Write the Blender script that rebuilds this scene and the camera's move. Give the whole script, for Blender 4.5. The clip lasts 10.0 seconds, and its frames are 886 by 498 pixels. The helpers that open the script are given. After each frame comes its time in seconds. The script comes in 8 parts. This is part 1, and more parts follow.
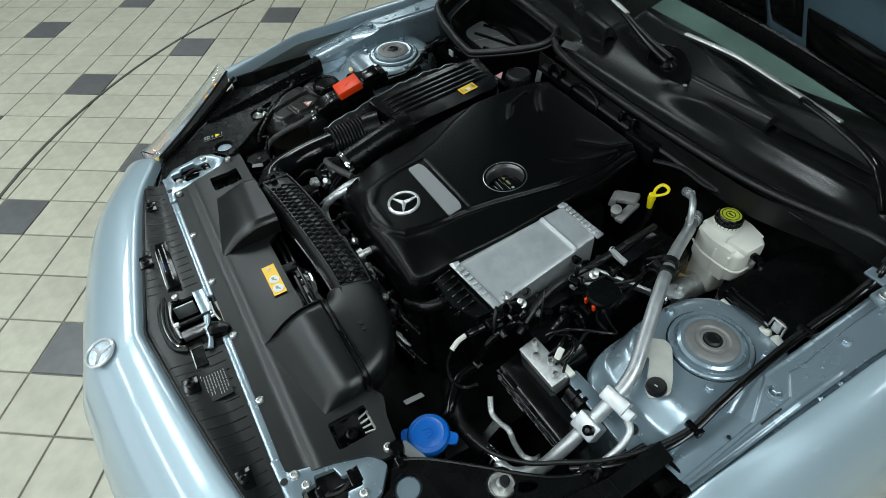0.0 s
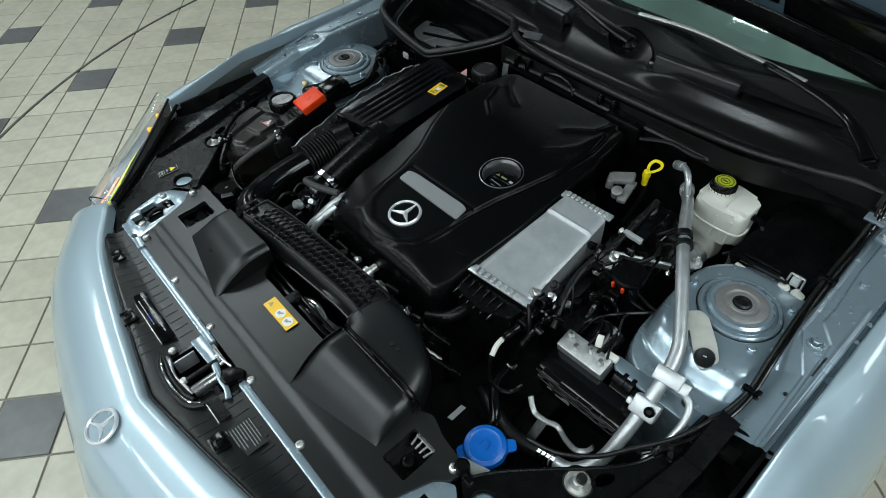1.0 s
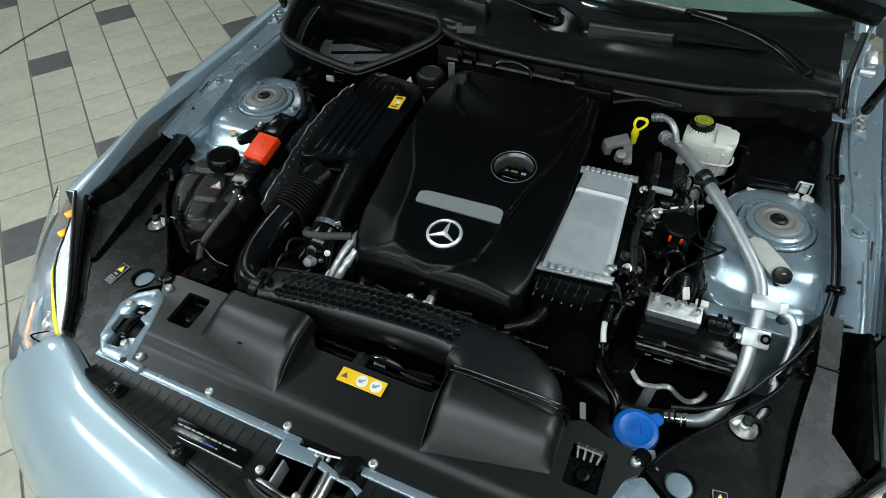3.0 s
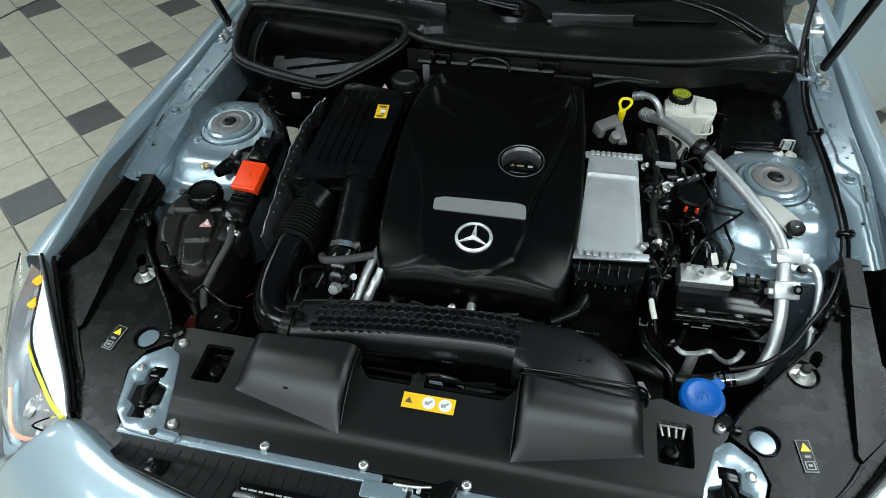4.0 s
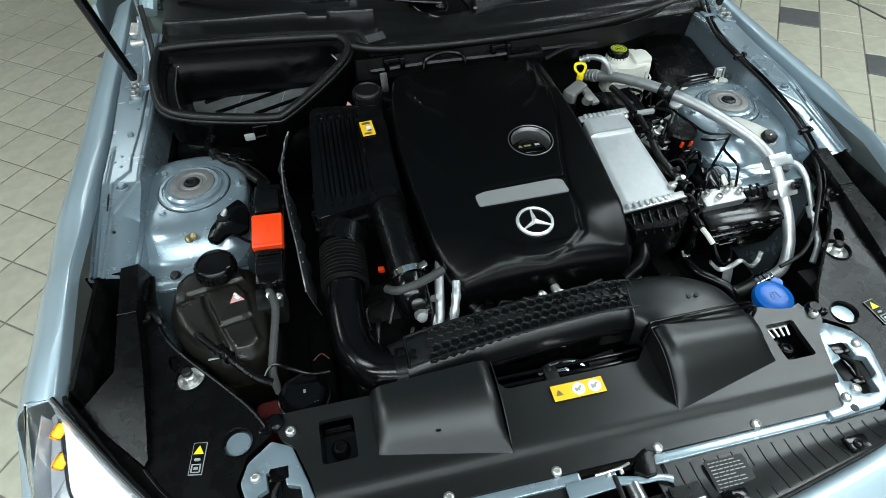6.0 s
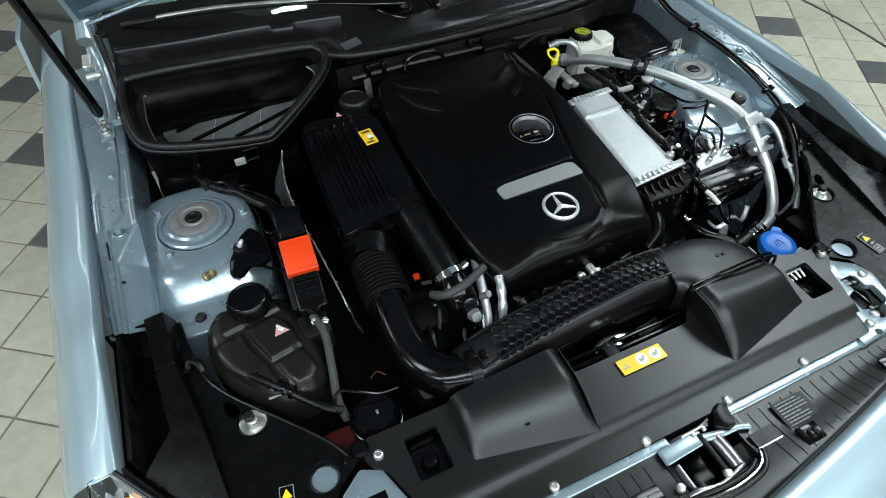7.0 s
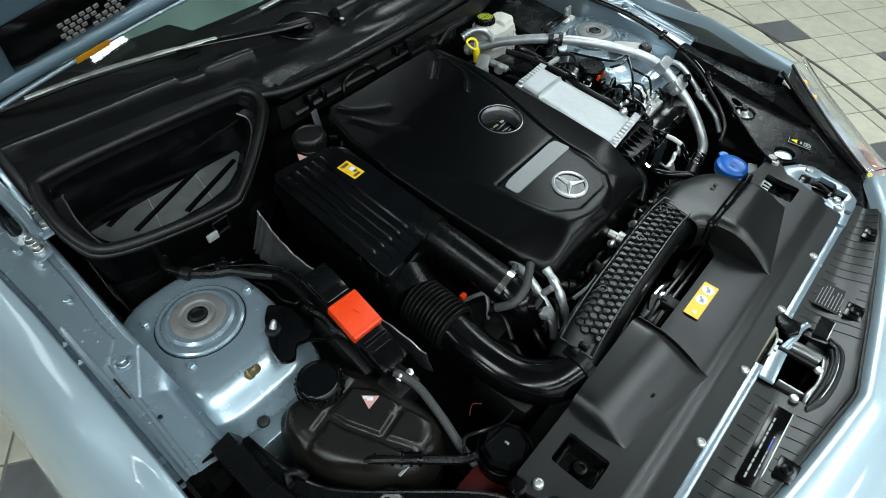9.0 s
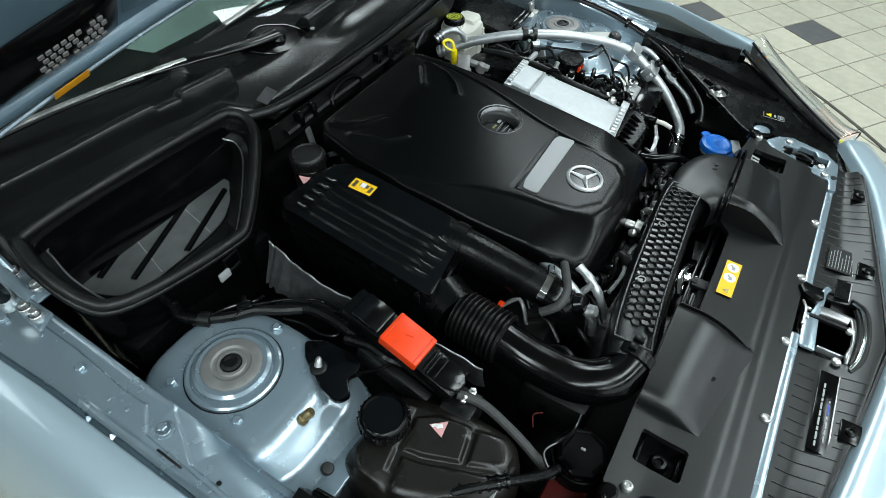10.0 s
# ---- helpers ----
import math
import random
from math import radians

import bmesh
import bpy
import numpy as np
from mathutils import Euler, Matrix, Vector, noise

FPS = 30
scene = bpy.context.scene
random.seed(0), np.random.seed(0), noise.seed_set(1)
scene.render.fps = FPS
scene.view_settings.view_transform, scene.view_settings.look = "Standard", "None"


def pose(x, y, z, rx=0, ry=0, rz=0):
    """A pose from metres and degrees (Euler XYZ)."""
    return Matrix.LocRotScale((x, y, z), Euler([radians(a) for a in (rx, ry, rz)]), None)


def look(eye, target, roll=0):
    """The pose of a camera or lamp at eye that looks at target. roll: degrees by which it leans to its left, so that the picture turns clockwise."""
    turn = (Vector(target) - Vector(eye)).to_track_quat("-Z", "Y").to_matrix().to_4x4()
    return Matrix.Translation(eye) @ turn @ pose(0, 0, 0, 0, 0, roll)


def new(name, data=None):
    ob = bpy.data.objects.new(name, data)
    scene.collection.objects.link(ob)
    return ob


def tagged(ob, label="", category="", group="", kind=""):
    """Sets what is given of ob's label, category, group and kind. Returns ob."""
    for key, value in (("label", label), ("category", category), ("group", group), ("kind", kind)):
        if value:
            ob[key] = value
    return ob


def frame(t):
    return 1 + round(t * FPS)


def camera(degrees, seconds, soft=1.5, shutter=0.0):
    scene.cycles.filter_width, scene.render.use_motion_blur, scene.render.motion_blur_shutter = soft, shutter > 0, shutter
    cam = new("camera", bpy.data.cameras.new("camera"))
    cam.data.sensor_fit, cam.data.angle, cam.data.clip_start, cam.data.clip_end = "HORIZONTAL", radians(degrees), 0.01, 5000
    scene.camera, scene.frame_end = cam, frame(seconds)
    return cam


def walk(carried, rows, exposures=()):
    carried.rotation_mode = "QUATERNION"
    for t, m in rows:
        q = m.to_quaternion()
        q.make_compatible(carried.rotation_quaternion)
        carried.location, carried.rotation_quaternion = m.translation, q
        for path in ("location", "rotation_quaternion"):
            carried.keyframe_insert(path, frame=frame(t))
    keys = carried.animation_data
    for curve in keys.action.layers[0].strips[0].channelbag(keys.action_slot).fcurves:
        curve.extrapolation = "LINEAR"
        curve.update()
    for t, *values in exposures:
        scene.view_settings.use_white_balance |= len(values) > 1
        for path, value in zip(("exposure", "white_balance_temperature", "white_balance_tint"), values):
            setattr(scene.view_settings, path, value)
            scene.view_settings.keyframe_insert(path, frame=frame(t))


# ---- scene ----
cam = camera(73.9, 10.0, 0.8)
PATH = [
    (0, (0.861, -0.631, 1.585), (-0.358, 0.002, 0.131), -3.6),
    (0.5, (0.799, -0.695, 1.579), (-0.348, 0.058, 0.124), -3.5),
    (1, (0.73, -0.76, 1.57), (-0.332, 0.101, 0.111), -3.5),
    (1.5, (0.645, -0.82, 1.566), (-0.323, 0.143, 0.105), -3.5),
    (2, (0.558, -0.873, 1.564), (-0.306, 0.184, 0.103), -3.4),
    (2.5, (0.468, -0.922, 1.559), (-0.277, 0.22, 0.096), -3.5),
    (4, (0.146, -1.003, 1.539), (-0.173, 0.315, 0.07), -2.6),
    (4.5, (0.045, -1.011, 1.538), (-0.13, 0.334, 0.068), -2.6),
    (5, (-0.063, -1.018, 1.534), (-0.086, 0.339, 0.065), -2.3),
    (5.5, (-0.17, -1.008, 1.525), (-0.044, 0.347, 0.059), -2.0),
    (6, (-0.285, -0.981, 1.516), (-0.008, 0.352, 0.051), -1.5),
    (7.5, (-0.569, -0.857, 1.517), (0.107, 0.31, 0.04), -1.1),
    (8, (-0.641, -0.797, 1.517), (0.153, 0.29, 0.038), -1.0),
    (8.5, (-0.696, -0.722, 1.516), (0.208, 0.267, 0.031), -0.8),
    (9, (-0.735, -0.65, 1.505), (0.265, 0.246, 0.023), -1.0),
    (9.5, (-0.772, -0.568, 1.497), (0.312, 0.226, 0.016), -0.4),
    (10, (-0.808, -0.483, 1.488), (0.344, 0.209, 0.007), 0.3),
]
walk(cam, [(t, look(eye, target, roll)) for t, eye, target, roll in PATH], [(0.0, -0.52), (1.0, -0.54), (2.5, -0.48), (4.0, -0.26), (6.0, 0.04), (7.5, -0.12), (8.5, -0.16), (10.0, 0.0)])

# ---- light: a showroom hall with rows of ceiling lamps ----
world = bpy.data.worlds.new("hall_world")
scene.world = world
world.use_nodes = True
world.node_tree.nodes["Background"].inputs[0].default_value = (0.62, 0.66, 0.70, 1)
world.node_tree.nodes["Background"].inputs[1].default_value = 0.02
scene.view_settings.exposure = 0.0
LAMP_POWER = 39.0
FRONT_FILL_POWER = 150.0
CEILING = 3.3
LAMP_PLACES = [(x, -4.2) for x in (-3.3, -1.65, 0.0, 1.65)] + [(x, -2.1) for x in (-3.3, -1.65, 0.0, 1.65)] + [(-6.2, -0.1), (-2.7, -0.4), (4.6, -0.1)] + [(2.2, 0.55), (2.2, -0.2)]
OTHER_LAMPS = [(-0.25, 0.97, 0.34, 0.055, 0.09), (-0.25, 1.09, 0.34, 0.055, 0.09), (-4.3, 1.5, 1.44, 0.52, 0.65), (-2.3, 2.9, 1.44, 0.52, 0.32)] + [(x, y, 0.62, 0.26, 0.24) for x, y in ((2.5, 2.8), (4.8, 2.8), (2.5, 5.2), (4.8, 5.2), (-6.4, 3.4))]


# ---- materials ----
def material(name, colour, rough=0.5, metal=0.0, vary=0.0, vary_scale=20.0, bump=0.0, bump_scale=400.0, coat=0.0,
             spec=0.5, coat_rough=0.06, emit=None, emit_strength=0.0, transmission=0.0, alpha=1.0, rough_vary=0.0, piece_vary=0.0, ior=1.45, stain=0.0, stain_scale=6.0):
    mat = bpy.data.materials.new(name)
    mat.use_nodes = True
    nodes, links = mat.node_tree.nodes, mat.node_tree.links
    b = nodes["Principled BSDF"]
    b.inputs["Base Color"].default_value = (*colour, 1)
    b.inputs["Roughness"].default_value = rough
    b.inputs["Metallic"].default_value = metal
    b.inputs["Coat Weight"].default_value = coat
    b.inputs["Coat Roughness"].default_value = coat_rough
    b.inputs["Specular IOR Level"].default_value = spec
    b.inputs["Transmission Weight"].default_value = transmission
    b.inputs["IOR"].default_value = ior
    b.inputs["Alpha"].default_value = alpha
    if emit:
        b.inputs["Emission Color"].default_value = (*emit, 1)
        b.inputs["Emission Strength"].default_value = emit_strength
    coord = nodes.new("ShaderNodeTexCoord")
    value = None

    def noise_node(scale, detail=4.0):
        n = nodes.new("ShaderNodeTexNoise")
        n.inputs["Scale"].default_value = scale
        n.inputs["Detail"].default_value = detail
        links.new(coord.outputs["Object"], n.inputs["Vector"])
        return n.outputs["Fac"]

    def spread(socket, low, high):
        m = nodes.new("ShaderNodeMapRange")
        m.inputs["From Min"].default_value, m.inputs["From Max"].default_value = 0.3, 0.7
        m.inputs["To Min"].default_value, m.inputs["To Max"].default_value = low, high
        links.new(socket, m.inputs["Value"])
        return m.outputs["Result"]

    def times(a, c):
        m = nodes.new("ShaderNodeMath")
        m.operation = "MULTIPLY"
        links.new(a, m.inputs[0])
        links.new(c, m.inputs[1])
        return m.outputs[0]

    if vary:
        value = spread(noise_node(vary_scale), 1 - vary, 1 + vary)
    if stain:
        extra = spread(noise_node(stain_scale, 8.0), 1 - stain, 1 + stain * 0.4)
        value = times(value, extra) if value else extra
    if piece_vary:
        info = nodes.new("ShaderNodeObjectInfo")
        m = nodes.new("ShaderNodeMapRange")
        m.inputs["To Min"].default_value, m.inputs["To Max"].default_value = 1 - piece_vary, 1 + piece_vary
        links.new(info.outputs["Random"], m.inputs["Value"])
        value = times(value, m.outputs["Result"]) if value else m.outputs["Result"]
    if value:
        mix = nodes.new("ShaderNodeVectorMath")
        mix.operation = "SCALE"
        mix.inputs[0].default_value = colour
        links.new(value, mix.inputs["Scale"])
        links.new(mix.outputs["Vector"], b.inputs["Base Color"])
    if rough_vary:
        links.new(spread(noise_node(35.0, 6.0), rough * (1 - rough_vary), min(1.0, rough * (1 + rough_vary))), b.inputs["Roughness"])
    if bump:
        node = nodes.new("ShaderNodeBump")
        node.inputs["Strength"].default_value = bump
        node.inputs["Distance"].default_value = 0.001
        links.new(noise_node(bump_scale, 3.0), node.inputs["Height"])
        links.new(node.outputs["Normal"], b.inputs["Normal"])
    return mat


PAINT = material("silver_blue_paint", (0.37, 0.47, 0.53), 0.38, 0.30, vary=0.03, vary_scale=900, coat=1.0)
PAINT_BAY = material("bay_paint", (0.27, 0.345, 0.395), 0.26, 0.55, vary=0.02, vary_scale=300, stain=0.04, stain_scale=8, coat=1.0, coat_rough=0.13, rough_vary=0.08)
PLASTIC = material("black_plastic", (0.0022, 0.0024, 0.0025), 0.27, vary=0.2, vary_scale=80, bump=0.06, bump_scale=900, spec=0.22, rough_vary=0.2, stain=0.3, stain_scale=9)
COWL = material("weathered_black_plastic", (0.0075, 0.0080, 0.0080), 0.22, vary=0.15, vary_scale=60, bump=0.05, bump_scale=900, spec=0.45, stain=0.25, stain_scale=9)
GRAINED = material("grained_black_plastic", (0.0050, 0.0055, 0.0057), 0.33, vary=0.10, vary_scale=300, bump=0.10, bump_scale=1400, spec=0.55)
COVER = material("satin_black_cover", (0.0016, 0.0017, 0.0018), 0.27, vary=0.2, vary_scale=60, spec=0.19)
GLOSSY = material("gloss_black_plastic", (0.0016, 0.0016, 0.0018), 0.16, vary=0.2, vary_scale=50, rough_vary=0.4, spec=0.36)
CAP_RIM = material("brushed_dark_rim", (0.34, 0.34, 0.345), 0.28, 0.9, vary=0.1, vary_scale=400)
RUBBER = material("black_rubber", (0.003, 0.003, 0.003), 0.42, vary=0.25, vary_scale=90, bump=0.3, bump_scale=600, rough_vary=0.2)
DARK = material("dark_grimy_metal", (0.006, 0.006, 0.006), 0.5, 0.3, vary=0.5, vary_scale=30, rough_vary=0.4, bump=0.5, bump_scale=150)
ALUMINIUM = material("bare_aluminium", (0.52, 0.54, 0.55), 0.42, 0.75, vary=0.08, vary_scale=70, rough_vary=0.3, stain=0.12, stain_scale=25, bump=0.1, bump_scale=300)
CAST = material("cast_aluminium", (0.50, 0.51, 0.51), 0.45, 0.85, vary=0.15, vary_scale=120, bump=0.6, bump_scale=350, stain=0.2, stain_scale=30)
PLATE = material("cooler_aluminium", (0.44, 0.46, 0.47), 0.45, 0.55, vary=0.05, vary_scale=90, rough_vary=0.25, stain=0.08, stain_scale=18)
CHROME = material("chrome", (0.85, 0.86, 0.87), 0.10, 1.0, rough_vary=0.3)
BADGE = material("satin_chrome", (0.80, 0.81, 0.82), 0.34, 0.55, vary=0.04, vary_scale=200)
ZINC = material("zinc_plated", (0.62, 0.62, 0.60), 0.38, 0.9, vary=0.15, vary_scale=200, rough_vary=0.3)
BRASS = material("brassy_zinc", (0.42, 0.34, 0.18), 0.35, 0.9, vary=0.2, vary_scale=200)
WHITE_PLASTIC = material("milky_plastic", (0.74, 0.73, 0.66), 0.38, vary=0.04, vary_scale=15, stain=0.12, stain_scale=10, transmission=0.08)
TAN_FLUID = material("amber_plastic", (0.50, 0.40, 0.20), 0.4, vary=0.1, vary_scale=20)
TANK = material("smoked_tank_plastic", (0.0085, 0.0078, 0.0062), 0.30, vary=0.15, vary_scale=25, rough_vary=0.12, bump=0.15, bump_scale=200)
YELLOW = material("yellow_label", (0.85, 0.50, 0.02), 0.35, vary=0.04, vary_scale=40)
STICKER = material("orange_sticker", (0.55, 0.24, 0.01), 0.4, vary=0.3, vary_scale=120)
YELLOW_PLASTIC = material("yellow_plastic", (0.85, 0.68, 0.01), 0.35, vary=0.05, vary_scale=60)
OIL_PRINT = material("faded_cap_print", (0.17, 0.165, 0.07), 0.5)
GREEN_YELLOW = material("lime_print", (0.45, 0.50, 0.03), 0.4)
RED = material("orange_red_plastic", (0.78, 0.050, 0.004), 0.42, vary=0.06, vary_scale=60, rough_vary=0.2)
PINK = material("pink_sticker", (0.60, 0.31, 0.30), 0.5)
DARK_RED = material("dark_red_plastic", (0.10, 0.012, 0.010), 0.4, vary=0.2, vary_scale=40)
BLUE = material("blue_plastic", (0.0012, 0.095, 0.40), 0.30, vary=0.06, vary_scale=50, rough_vary=0.2, bump=0.2, bump_scale=500)
PRINT_WHITE = material("white_print", (0.75, 0.75, 0.73), 0.5)
PRINT_GREY = material("grey_print", (0.30, 0.31, 0.31), 0.5)
PRINT_BLUE = material("blue_print", (0.05, 0.10, 0.45), 0.5)
PRINT_BLACK = material("black_print", (0.003, 0.003, 0.003), 0.5)
SILVER_TRIM = material("brushed_silver_trim", (0.27, 0.275, 0.28), 0.48, 0.35, vary=0.10, vary_scale=500, bump=0.3, bump_scale=700)
FOIL = material("grey_heat_foil", (0.11, 0.113, 0.117), 0.40, 0.6, vary=0.3, vary_scale=60, bump=1.0, bump_scale=180)
GREY_HOSE = material("grey_sleeved_hose", (0.042, 0.042, 0.042), 0.6, vary=0.3, vary_scale=300, bump=0.6, bump_scale=900)
STRUT_GREY = material("grey_mount_disc", (0.22, 0.215, 0.21), 0.5, 0.4, vary=0.08, vary_scale=60, stain=0.15, stain_scale=40)
FILTER = material("pale_filter_mat", (0.12, 0.124, 0.124), 0.24, vary=0.12, vary_scale=40, stain=0.3, stain_scale=8)
TILE_MAT = material("pale_floor_tile", (0.475, 0.452, 0.362), 0.34, vary=0.08, vary_scale=22, stain=0.12, stain_scale=5, rough_vary=0.15, piece_vary=0.05, bump=0.03, bump_scale=60)
TILE_DARK = material("dark_floor_tile", (0.115, 0.115, 0.115), 0.33, vary=0.10, vary_scale=22, stain=0.15, stain_scale=5, rough_vary=0.15, piece_vary=0.08, bump=0.03, bump_scale=60)
GROUT = material("grey_grout", (0.20, 0.185, 0.155), 0.8, vary=0.15, vary_scale=30)
RING_MAT = material("turntable_joint", (0.085, 0.080, 0.070), 0.5, 0.2, vary=0.3, vary_scale=12)
LAMP_CASE = material("lamp_case", (0.6, 0.6, 0.6), 0.5)
WALL_MAT = material("painted_wall", (0.26, 0.265, 0.27), 0.7, vary=0.04, vary_scale=2)
CEIL_MAT = material("ceiling_panel", (0.16, 0.165, 0.17), 0.8, vary=0.04, vary_scale=3)
LAMP_GLOW = material("lamp_diffuser", (0.8, 0.8, 0.8), 0.5, emit=(0.93, 0.98, 1.0), emit_strength=16.0)
WINDSCREEN = material("tinted_glass", (0.55, 0.68, 0.63), 0.02, transmission=1.0, ior=1.45)
CLEAR = material("clear_lens", (0.95, 0.97, 0.98), 0.03, transmission=1.0, ior=1.2)
REFLECTOR = material("lamp_reflector", (0.80, 0.82, 0.84), 0.26, 0.35, rough_vary=0.2)
STRAP_MAT = material("pale_strap", (0.42, 0.42, 0.385), 0.48, 0.15, vary=0.06, vary_scale=60, stain=0.08, stain_scale=20)
LAMP_GREY = material("grey_lamp_bowl", (0.30, 0.315, 0.335), 0.28, 0.55, vary=0.10, vary_scale=60)
MARKER = material("pale_orange_marker", (0.75, 0.36, 0.24), 0.35)
AMBER = material("amber_reflector", (0.92, 0.33, 0.01), 0.22)
LIME_BAR = material("yellow_light_guide", (0.70, 0.66, 0.05), 0.25)
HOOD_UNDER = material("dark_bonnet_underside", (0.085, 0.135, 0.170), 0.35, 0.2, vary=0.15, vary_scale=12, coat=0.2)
INTERIOR = material("dark_cabin", (0.13, 0.16, 0.15), 0.7, vary=0.3, vary_scale=6)


# ---- mesh helpers ----
def thing(name, place, label, category, group="", kind=""):
    ob = new(name)
    ob.location = place
    ob.empty_display_size = 0.02
    return tagged(ob, label, category, group, kind)


def origin(ob):
    at = Vector(ob.location)
    while ob.parent:
        ob = ob.parent
        at += Vector(ob.location)
    return at


def finish(bm, mat, name, angle=35):
    me = bpy.data.meshes.new(name)
    bmesh.ops.recalc_face_normals(bm, faces=bm.faces)
    bm.to_mesh(me)
    bm.free()
    for m in mat if isinstance(mat, (list, tuple)) else (mat,):
        me.materials.append(m)
    me.polygons.foreach_set("use_smooth", [True] * len(me.polygons))
    me.set_sharp_from_angle(angle=radians(angle))
    return me


def part(name, bm, mat, parent, label="", angle=35):
    """Links a bmesh, laid out in world places, as one mesh under a thing or part."""
    at = origin(parent)
    bmesh.ops.translate(bm, verts=bm.verts, vec=-at)
    ob = new(name, finish(bm, mat, name, angle))
    ob.parent = parent
    return tagged(ob, label)


def solo(name, bm, mat, label, category, group="", kind="", angle=35, base=None):
    """A thing of one mesh alone, with its origin at its base."""
    if base is None:
        lo = [min(v.co[k] for v in bm.verts) for k in range(3)]
        hi = [max(v.co[k] for v in bm.verts) for k in range(3)]
        base = ((lo[0] + hi[0]) / 2, (lo[1] + hi[1]) / 2, lo[2])
    bmesh.ops.translate(bm, verts=bm.verts, vec=-Vector(base))
    ob = new(name, finish(bm, mat, name, angle))
    ob.location = base
    return tagged(ob, label, category, group, kind)


def shared(name, me, parent, place, rot=(0, 0, 0), label=""):
    """A piece on shared mesh data, at a world place."""
    ob = new(name, me)
    ob.parent = parent
    ob.location = Vector(place) - origin(parent)
    ob.rotation_euler = [radians(a) for a in rot]
    return tagged(ob, label)


def join(*bms):
    out = bms[0]
    for other in bms[1:]:
        me = bpy.data.meshes.new("tmp")
        other.to_mesh(me)
        other.free()
        out.from_mesh(me)
        bpy.data.meshes.remove(me)
    return out


def moved(bm, m):
    bmesh.ops.transform(bm, matrix=m, verts=bm.verts)
    return bm


def box(size, place=(0, 0, 0), bevel=0.0, rot=(0, 0, 0), segments=2):
    bm = bmesh.new()
    bmesh.ops.create_cube(bm, size=1.0)
    bmesh.ops.scale(bm, vec=size, verts=bm.verts)
    if bevel:
        bmesh.ops.bevel(bm, geom=bm.edges[:], offset=bevel, segments=segments, affect="EDGES", profile=0.5)
    return moved(bm, pose(*place, *rot))


def lathe(profile, place=(0, 0, 0), rot=(0, 0, 0), n=32, squash=(1, 1, 1)):
    """A turned body from (radius, height) pairs."""
    bm = bmesh.new()
    rings = []
    for r, z in profile:
        if r < 1e-6:
            rings.append([bm.verts.new((0, 0, z))])
        else:
            rings.append([bm.verts.new((r * math.cos(2 * math.pi * k / n) * squash[0], r * math.sin(2 * math.pi * k / n) * squash[1], z)) for k in range(n)])
    for a, b in zip(rings, rings[1:]):
        for k in range(n):
            q = (k + 1) % n
            if len(a) == 1 and len(b) == 1:
                continue
            if len(a) == 1:
                bm.faces.new((a[0], b[k], b[q]))
            elif len(b) == 1:
                bm.faces.new((a[k], a[q], b[0]))
            else:
                bm.faces.new((a[k], a[q], b[q], b[k]))
    return moved(bm, pose(*place, *rot))


def glide(points, steps=8, closed=False):
    """A smooth line through the points."""
    p = [Vector(q) for q in points]
    out = []
    count = len(p) if closed else len(p) - 1
    for k in range(count):
        a, b, c, d = ((p[(k - 1) % len(p)], p[k], p[(k + 1) % len(p)], p[(k + 2) % len(p)]) if closed else
                      (p[max(k - 1, 0)], p[k], p[k + 1], p[min(k + 2, len(p) - 1)]))
        for s in range(steps):
            t = s / steps
            out.append(0.5 * (2 * b + (c - a) * t + (2 * a - 5 * b + 4 * c - d) * t * t + (3 * b - a - 3 * c + d) * t ** 3))
    if not closed:
        out.append(p[-1])
    return out


def tube(points, r, n=12, steps=8, ribs=0.0, rib_step=2, closed=False, flat=1.0, caps=True, smooth=True):
    """A round pipe along a smooth line; r: one radius or one per given point; ribs: depth of rings on a corrugated hose."""
    line = glide(points, steps, closed) if smooth else [Vector(q) for q in points]
    radii = list(r) if isinstance(r, (list, tuple)) else [r] * len(points)
    bm = bmesh.new()
    rings = []
    normal = None
    for k, at in enumerate(line):
        ahead = (line[(k + 1) % len(line)] - line[k - 1]) if closed else (line[min(k + 1, len(line) - 1)] - line[max(k - 1, 0)])
        ahead.normalize()
        if normal is None:
            normal = ahead.orthogonal() if abs(ahead.z) > 0.95 else ahead.cross(Vector((0, 0, 1)))
        normal = (normal - ahead * normal.dot(ahead)).normalized()
        side = ahead.cross(normal)
        f = k / max(1, len(line) - 1) * (len(radii) - 1)
        i = min(int(f), len(radii) - 2) if len(radii) > 1 else 0
        rad = radii[i] + (radii[min(i + 1, len(radii) - 1)] - radii[i]) * (f - i)
        if ribs and (k // max(1, rib_step // 2)) % 2:
            rad -= ribs
        rings.append([bm.verts.new(at + rad * (math.cos(2 * math.pi * q / n) * normal + flat * math.sin(2 * math.pi * q / n) * side)) for q in range(n)])
    pairs = list(zip(rings, rings[1:])) + ([(rings[-1], rings[0])] if closed else [])
    for a, b in pairs:
        for q in range(n):
            bm.faces.new((a[q], a[(q + 1) % n], b[(q + 1) % n], b[q]))
    if caps and not closed:
        bm.faces.new(rings[0])
        bm.faces.new(rings[-1])
    return bm


